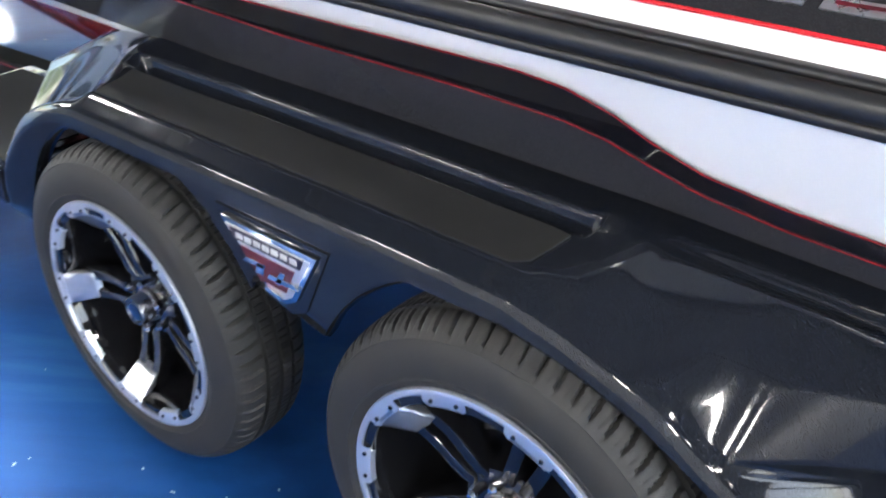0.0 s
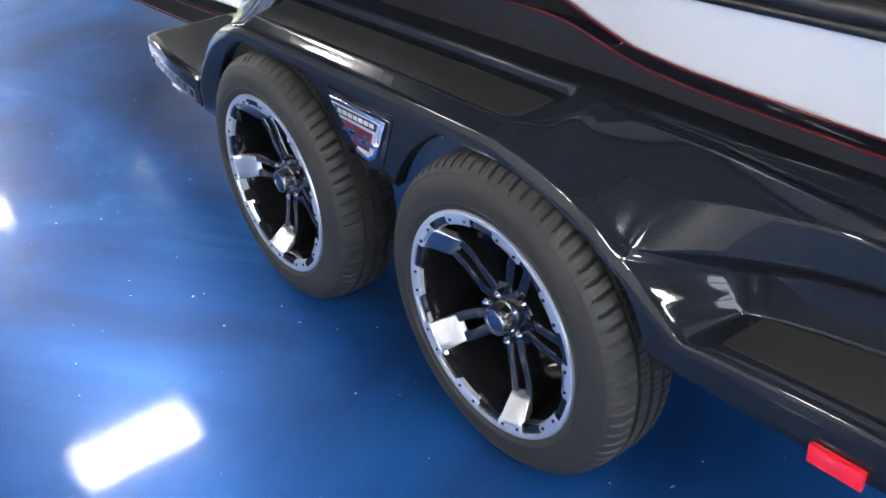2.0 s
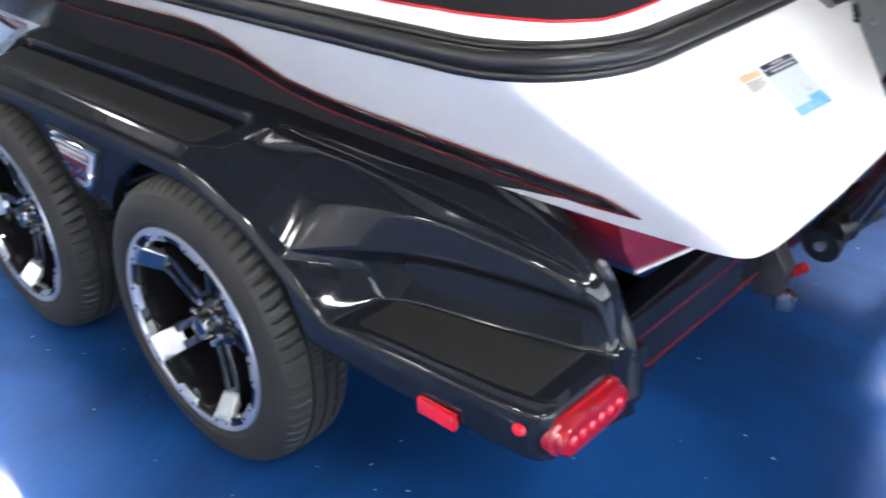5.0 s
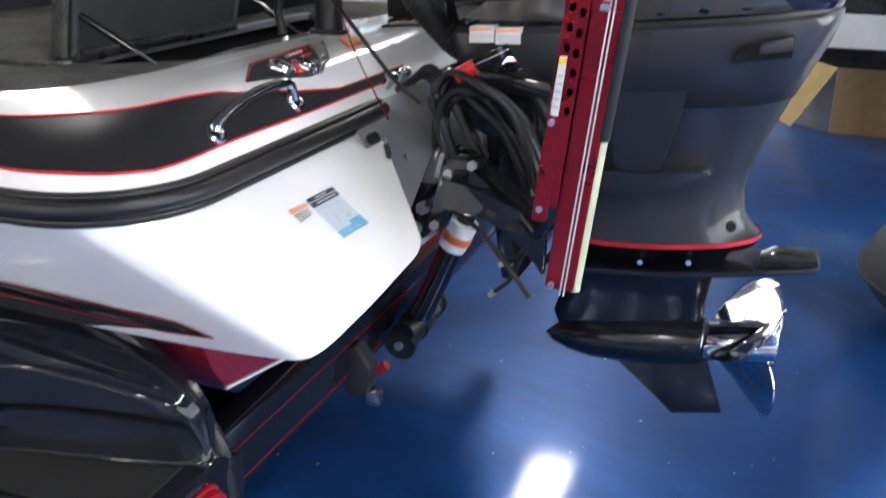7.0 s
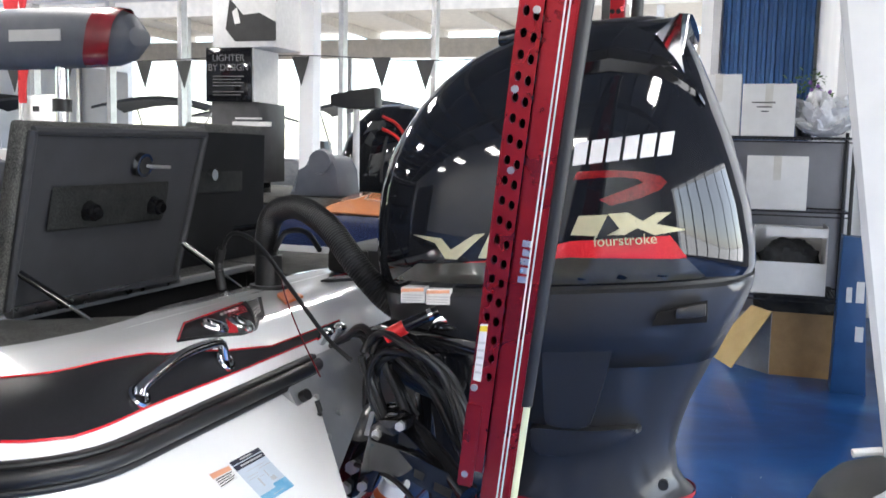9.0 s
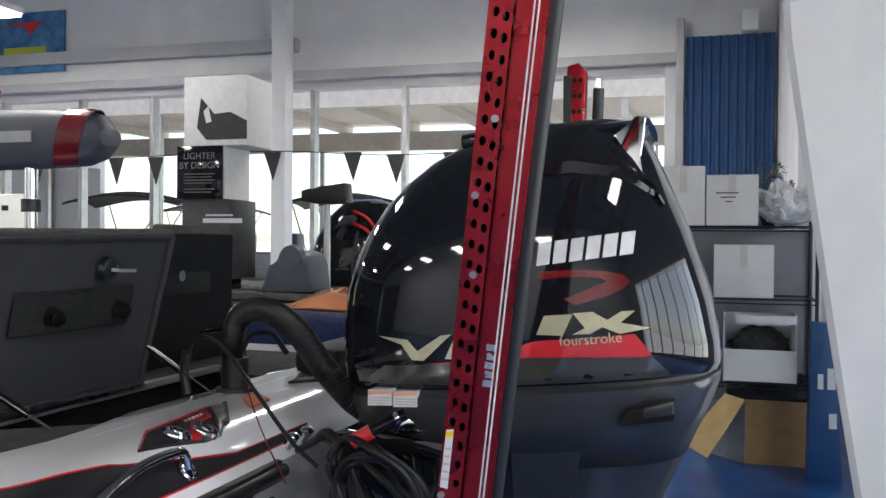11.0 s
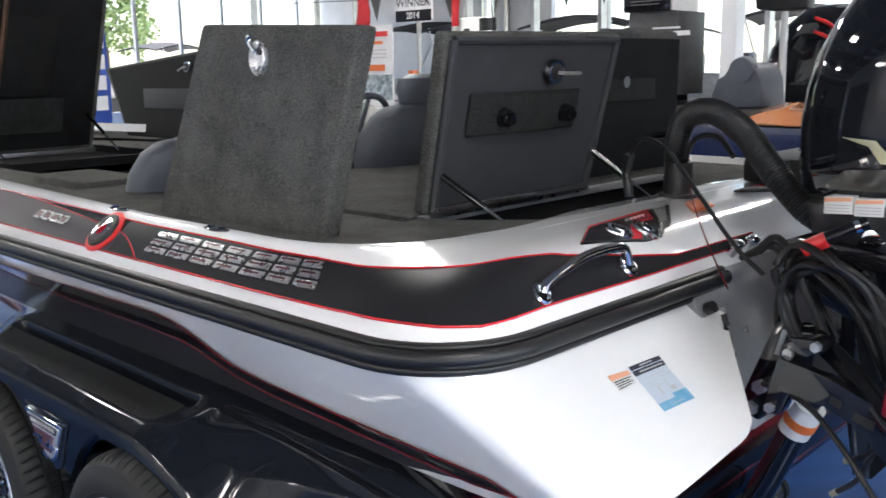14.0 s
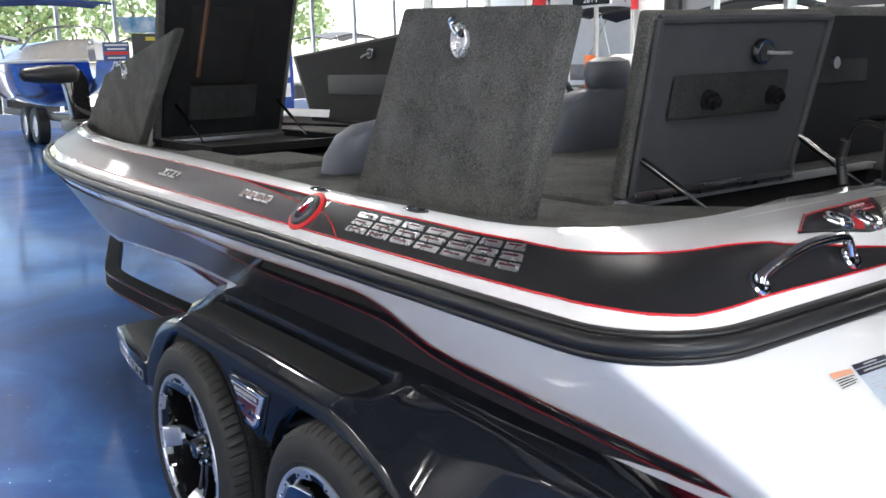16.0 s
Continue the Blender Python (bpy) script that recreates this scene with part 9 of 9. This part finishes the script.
def shop_fittings():
    c = thing("sales_counter", "white display counter with blue front edge", "counter", (-3.7, 4.4, 0))
    bm = B()
    box(bm, -5.6, -2.75, 4.15, 4.75, 1.16, 1.21, 0.01)
    part("worktop", bm, PAPER, c)
    bm = B()
    box(bm, -5.58, -2.78, 4.17, 4.73, 1.02, 1.158)
    part("front_band", bm, principled("blue_laminate", (0.02, 0.09, 0.35), 0.35)[0], c, "blue laminate band", smooth=False)
    bm = B()
    box(bm, -5.5, -2.85, 4.25, 4.70, 0.0, 1.018)
    part("body", bm, WHITEPAINT, c, smooth=False)
    p = thing("poster_stand", "white printed poster in a table stand", "poster", (-3.8, 4.3, 1.21))
    bm = B()
    box(bm, -3.99, -3.61, 4.22, 4.23, 1.215, 1.85)
    part("sheet", bm, PAPER, p, smooth=False)
    bm = B()
    box(bm, -3.98, -3.62, 4.215, 4.2185, 1.27, 1.47)
    part("photo", bm, varied("harbour_photo", (0.06, 0.10, 0.10), (0.45, 0.5, 0.55), 0.4, 0, 0, 18), p, smooth=False)
    for z0, z1, x0, x1, mat in ((1.77, 1.81, -3.95, -3.66, REDPLASTIC), (1.71, 1.735, -3.88, -3.72, ORANGE), (1.50, 1.55, -3.92, -3.70, ORANGE), (1.66, 1.67, -3.93, -3.68, GREYPAINT), (1.63, 1.64, -3.93, -3.68, GREYPAINT), (1.60, 1.61, -3.93, -3.68, GREYPAINT)):
        bm = B()
        box(bm, x0, x1, 4.215, 4.2185, z0, z1)
        part("print_bar", bm, mat, p, smooth=False)
    bm = B()
    box(bm, -3.52, -3.46, 4.3, 4.36, 1.21, 1.50, 0.004)
    alone("orange_bottle", bm, ORANGE, "orange bottle on the counter", "bottle")
    for x in (-3.40, -3.28, -3.18, -3.05):
        bm = B()
        box(bm, x, x + 0.09, 4.32, 4.42, 1.21, 1.29 + 0.05 * ((x * 100) % 3 > 1), 0.004)
        alone("small_carton", bm, PAPER, "small white carton on the counter", "box", "small cartons")
    # white helm seat behind the counter
    s = thing("white_helm_seat", "white moulded helm seat on show", "seat", (-3.35, 4.9, 1.0))
    bm = B()
    box(bm, -3.60, -3.22, 4.88, 4.98, 1.48, 1.92, 0.05)
    part("backrest", bm, WHITEPAINT, s)
    bm = B()
    box(bm, -3.70, -3.18, 4.55 + 0.2, 5.1, 1.36, 1.50, 0.04)
    part("cushion", bm, WHITEPAINT, s)
    bm = B()
    cyl(bm, (-3.42, 4.95, 0.0), (-3.42, 4.95, 1.38), 0.05, seg=16)
    part("pedestal", bm, STEEL, s)
    bm = B()
    box(bm, -3.44, -3.38, 4.875, 4.879, 1.79, 1.83)
    part("maker_mark", bm, PLASTIC, s, smooth=False)
    # award sign and red pennant cloths
    a = thing("award_sign", "black and white award sign on a post", "sign", (-3.8, 4.75, 0))
    bm = B()
    box(bm, -4.0, -3.58, 4.64, 4.66, 1.90, 2.36)
    part("board", bm, PAPER, a, smooth=False)
    for z0, z1 in ((1.90, 1.99), (2.18, 2.36)):
        bm = B()
        box(bm, -3.998, -3.582, 4.633, 4.638, z0, z1)
        part("band", bm, BLACK, a, smooth=False)
    text("lettering", "AWARD", 0.10, pose(-3.79, 4.632, 2.135, 90, 0, 0), BLACK, a)
    text("lettering", "WINNER", 0.10, pose(-3.79, 4.632, 2.05, 90, 0, 0), BLACK, a)
    text("lettering", "2014", 0.08, pose(-3.79, 4.630, 1.945, 90, 0, 0), PAPER, a)
    bm = B()
    cyl(bm, (-3.79, 4.70, 0), (-3.79, 4.70, 2.4), 0.02, seg=12)
    part("post", bm, STEEL, a)
    for x in (-4.62, -3.50):
        bm = B()
        rows = []
        for k in range(11):
            u = k / 10
            rows.append([(x + 0.02 * math.sin(9 * u) + 0.10 * u * w, 4.8 + 0.03 * math.sin(7 * u + 3 * w), 2.7 - 0.85 * u) for w in np.linspace(-1, 1, 7)] if x < -4 else [(x + 0.12 * (1 - u) * w + 0.05 * u, 4.8 + 0.03 * math.sin(7 * u + 3 * w), 2.7 - 0.85 * u) for w in np.linspace(-1, 1, 7)])
        grid(bm, rows)
        thick(bm, 0.004)
        red = alone("red_cloth", bm, varied("red_fabric", (0.4, 0.015, 0.02), (0.5, 0.03, 0.035), 0.8), "red cloth hanging by the sign", "banner", "red cloths")
        bm = B()
        cyl(bm, (x, 4.825, 0.0), (x, 4.825, 2.72), 0.012, seg=10)
        part("pole", bm, STEEL, red, "thin steel pole")
    # blue feather banner
    t = thing("feather_banner", "blue feather banner with white lettering bars", "banner", (-7.0, 3.45, 0))
    bm = B()
    rows = []
    for k in range(12):
        u = k / 11
        rows.append([(-7.0 + 0.03 * math.sin(5 * u), 3.31 + 0.21 * w + 0.02 * u, 0.95 + 1.3 * u) for w in np.linspace(0, 1, 6)])
    grid(bm, rows)
    thick(bm, 0.004)
    part("cloth", bm, varied("blue_fabric", (0.015, 0.05, 0.25), (0.02, 0.07, 0.32), 0.7), t)
    for k in range(4):
        bm = B()
        box(bm, -6.965, -6.955, 3.36, 3.48, 1.16 + 0.20 * k, 1.30 + 0.20 * k)
        part("lettering_bar", bm, PAPER, t, smooth=False)
    bm = B()
    cyl(bm, (-7.0, 3.31, 0), (-7.0, 3.31, 2.4), 0.012, seg=8)
    part("pole", bm, STEEL, t)
    # pennant string along the windows
    ps = thing("pennant_string", "string of black triangular pennants along the window", "pennants", (-4.5, 8.6, 2.5))
    bm = B()
    tube(bm, [(-11, 8.6, 2.60), (-7.3, 8.6, 2.50), (-5.1, 8.6, 2.56), (-3.0, 8.6, 2.60), (-1.6, 8.6, 2.53), (0.9, 8.6, 2.6)], 0.006, 6, 60)
    part("string", bm, PLASTIC, ps)
    for x, z in ((-8.6, 2.54), (-7.9, 2.52), (-7.1, 2.51), (-6.3, 2.52), (-5.14, 2.56), (-4.59, 2.56), (-3.9, 2.58), (-3.05, 2.59), (-2.06, 2.57), (-1.55, 2.54), (-0.9, 2.55), (-0.2, 2.57), (0.5, 2.59)):
        bm = B()
        prism(bm, [(x - 0.11, z), (x + 0.11, z), (x + 0.01, z - 0.33)], "y", 8.595, 8.603)
        part("pennant", bm, PLASTIC, ps, smooth=False)
    # dealer sign high on the header
    d = thing("header_sign", "blue water-patterned sign high on the wall", "sign", (-6.7, 8.9, 3.7))
    bm = B()
    box(bm, -7.25, -6.17, 8.93, 8.96, 3.72, 4.50)
    part("panel", bm, varied("water_print", (0.02, 0.10, 0.25), (0.10, 0.28, 0.48), 0.4, 0, 0, 5), d, smooth=False)
    bm = B()
    box(bm, -7.1, -6.45, 8.925, 8.932, 3.92, 4.05)
    part("lettering_bar", bm, principled("sign_yellow", (0.5, 0.55, 0.05), 0.5)[0], d, smooth=False)
    bm = B()
    prism(bm, [(-7.1, 4.35), (-6.5, 4.38), (-6.7, 4.2), (-6.75, 4.31)], "y", 8.925, 8.932)
    part("emblem", bm, REDPLASTIC, d, smooth=False)


printed_cartons()
neighbour_boat()
runabout()
shop_fittings()


# ---------------------------------------------------------------- outside
def yard_canopy():
    bm = B()
    box(bm, -22, 10, 12.6, 20.4, 4.4, 4.48)
    for k in range(18):
        x = -21 + k * 1.75
        box(bm, x, x + 0.12, 12.65, 20.35, 4.2, 4.395)
    for y in (12.9, 19.8):
        box(bm, -21.9, 9.9, y, y + 0.25, 3.75, 4.195)
    alone("canopy_roof", bm, varied("canopy_paint", (0.5, 0.47, 0.42), (0.6, 0.56, 0.5), 0.6), "pale open canopy roof over the boat yard", "roof", kind="structure", smooth=False)
    for x in (-15.5, -7.5, 0.5):
        for y in (13.02, 19.92):
            bm = B()
            box(bm, x - 0.055, x + 0.055, y - 0.055, y + 0.055, -0.12, 3.75, 0.01)
            alone("canopy_post", bm, STEEL, "slim steel canopy post", "post", "canopy posts", smooth=False)


def yard_boat(x, y, turn, colour, top):
    """A pontoon boat or runabout with a folding canvas top, outside under the canopy."""
    t = thing("yard_boat", "moored-out boat with dark canvas top in the yard", "boat", (x, y, -0.12), "yard boats")
    m = pose(x, y, -0.12, 0, 0, turn)
    bm = B()
    rows = []
    for u, hw, zs in ((-2.9, 0.1, 1.5), (-2.3, 0.7, 1.45), (-1.0, 1.05, 1.4), (1.0, 1.1, 1.38), (2.6, 1.05, 1.36)):
        rows.append([m @ Vector((u, w * hw, 0.75 + (zs - 0.75) * abs(w) ** 1.8)) for w in np.linspace(-1, 1, 13)])
    grid(bm, rows)
    part("hull", bm, colour, t)
    bm = B()
    rows = [[m @ Vector((-0.9 + 2.4 * u, w * 1.1, 2.55 + 0.20 * math.sin(math.pi * u) - 0.10 * w * w)) for w in np.linspace(-1, 1, 9)] for u in np.linspace(0, 1, 12)]
    grid(bm, rows)
    thick(bm, 0.05)
    part("canvas_top", bm, top, t)
    for u, w in ((-0.6, -1), (-0.6, 1), (1.2, -1), (1.2, 1)):
        bm = B()
        tube(bm, [m @ Vector((u * 0.4, w * 1.05, 1.38)), m @ Vector((u, w * 1.08, 2.55))], 0.018, 6)
        part("canvas_pole", bm, STEEL, t)
    bm = B()
    box(bm, -2.2, 2.4, -0.5, 0.5, 0.0, 0.78, 0.02)
    bmesh.ops.transform(bm, verts=bm.verts, matrix=m)
    part("trailer_frame", bm, DARKSTEEL, t)
    bm = B()
    box(bm, 2.55, 2.95, -0.25, 0.25, 0.7, 1.9, 0.1)
    bmesh.ops.transform(bm, verts=bm.verts, matrix=m)
    part("motor", bm, PLASTIC, t)


def tree(x, y, h, seed):
    rng = random.Random(seed)
    t = thing("tree", "leafy green broadleaf tree outside the windows", "tree", (x, y, -0.12), "yard trees")
    bm = B()
    tube(bm, [(x, y, -0.12), (x + 0.1, y, h * 0.25), (x - 0.05, y + 0.1, h * 0.5), (x, y, h * 0.8)], [0.22 * (1 - 0.8 * k / 11) for k in range(12)], 8, 12)
    for k in range(7):
        a, z = rng.uniform(0, 6.283), h * rng.uniform(0.35, 0.6)
        tube(bm, [(x, y, z), (x + 0.16 * h * math.cos(a), y + 0.16 * h * math.sin(a), z + 0.12 * h), (x + 0.28 * h * math.cos(a), y + 0.28 * h * math.sin(a), z + 0.28 * h)], [0.08, 0.06, 0.045, 0.03, 0.02, 0.012], 6, 6)
    part("trunk", bm, varied("bark", (0.10, 0.075, 0.055), (0.16, 0.12, 0.09), 0.9, 0, 0, 8, 40, 0.5), t)
    bm = B()
    for k in range(2600):
        a, b, r = rng.uniform(0, 6.283), math.acos(rng.uniform(-0.75, 1)), rng.uniform(0.45, 1.0) ** 0.5
        lump = 1 + 0.35 * noise.noise(Vector((math.cos(a) * 2 + seed, math.sin(a) * 2, math.cos(b) * 2)))
        c = Vector((x + 0.36 * h * lump * r * math.sin(b) * math.cos(a), y + 0.36 * h * lump * r * math.sin(b) * math.sin(a), h * 0.62 + 0.36 * h * lump * r * math.cos(b)))
        u = Vector((rng.uniform(-1, 1), rng.uniform(-1, 1), rng.uniform(-1, 1))).normalized()
        w = u.cross(Vector((rng.uniform(-1, 1), rng.uniform(-1, 1), 0.3))).normalized()
        s = rng.uniform(0.10, 0.22)
        bm.faces.new([bm.verts.new(c + u * s), bm.verts.new(c + w * s * 0.6), bm.verts.new(c - u * s), bm.verts.new(c - w * s * 0.6)])
    part("crown", bm, LEAVES, t, smooth=False)


LEAVES = varied("tree_leaves", (0.17, 0.24, 0.08), (0.34, 0.42, 0.18), 0.6, 0, 0, 0.7, 30, 0.1)
yard_canopy()
GREYHULL = varied("grey_hull", (0.25, 0.26, 0.28), (0.35, 0.36, 0.38), 0.35)
CANVAS = varied("dark_canvas", (0.02, 0.022, 0.026), (0.04, 0.042, 0.048), 0.8)
for bx, by, bt, col in ((-10.8, 16.5, 20, WHITEPAINT), (-14.5, 15.5, 80, GREYHULL), (-6.2, 17.5, 10, GREYHULL), (-2.0, 19.0, 170, WHITEPAINT), (-12.0, 22.0, 0, GREYHULL), (-29, 10, 40, GREYHULL), (-30, 17, 100, WHITEPAINT), (-28.5, 4.0, 75, GREYHULL)):
    yard_boat(bx, by, bt, col, CANVAS)
for k, (tx, ty, th) in enumerate(((-44, -2.5, 6.5), (-46, 3.0, 7.0), (-45, 9.5, 6.5), (-50, 16.0, 8), (-44, 22.0, 7))):
    tree(tx, ty, th, k + 1)
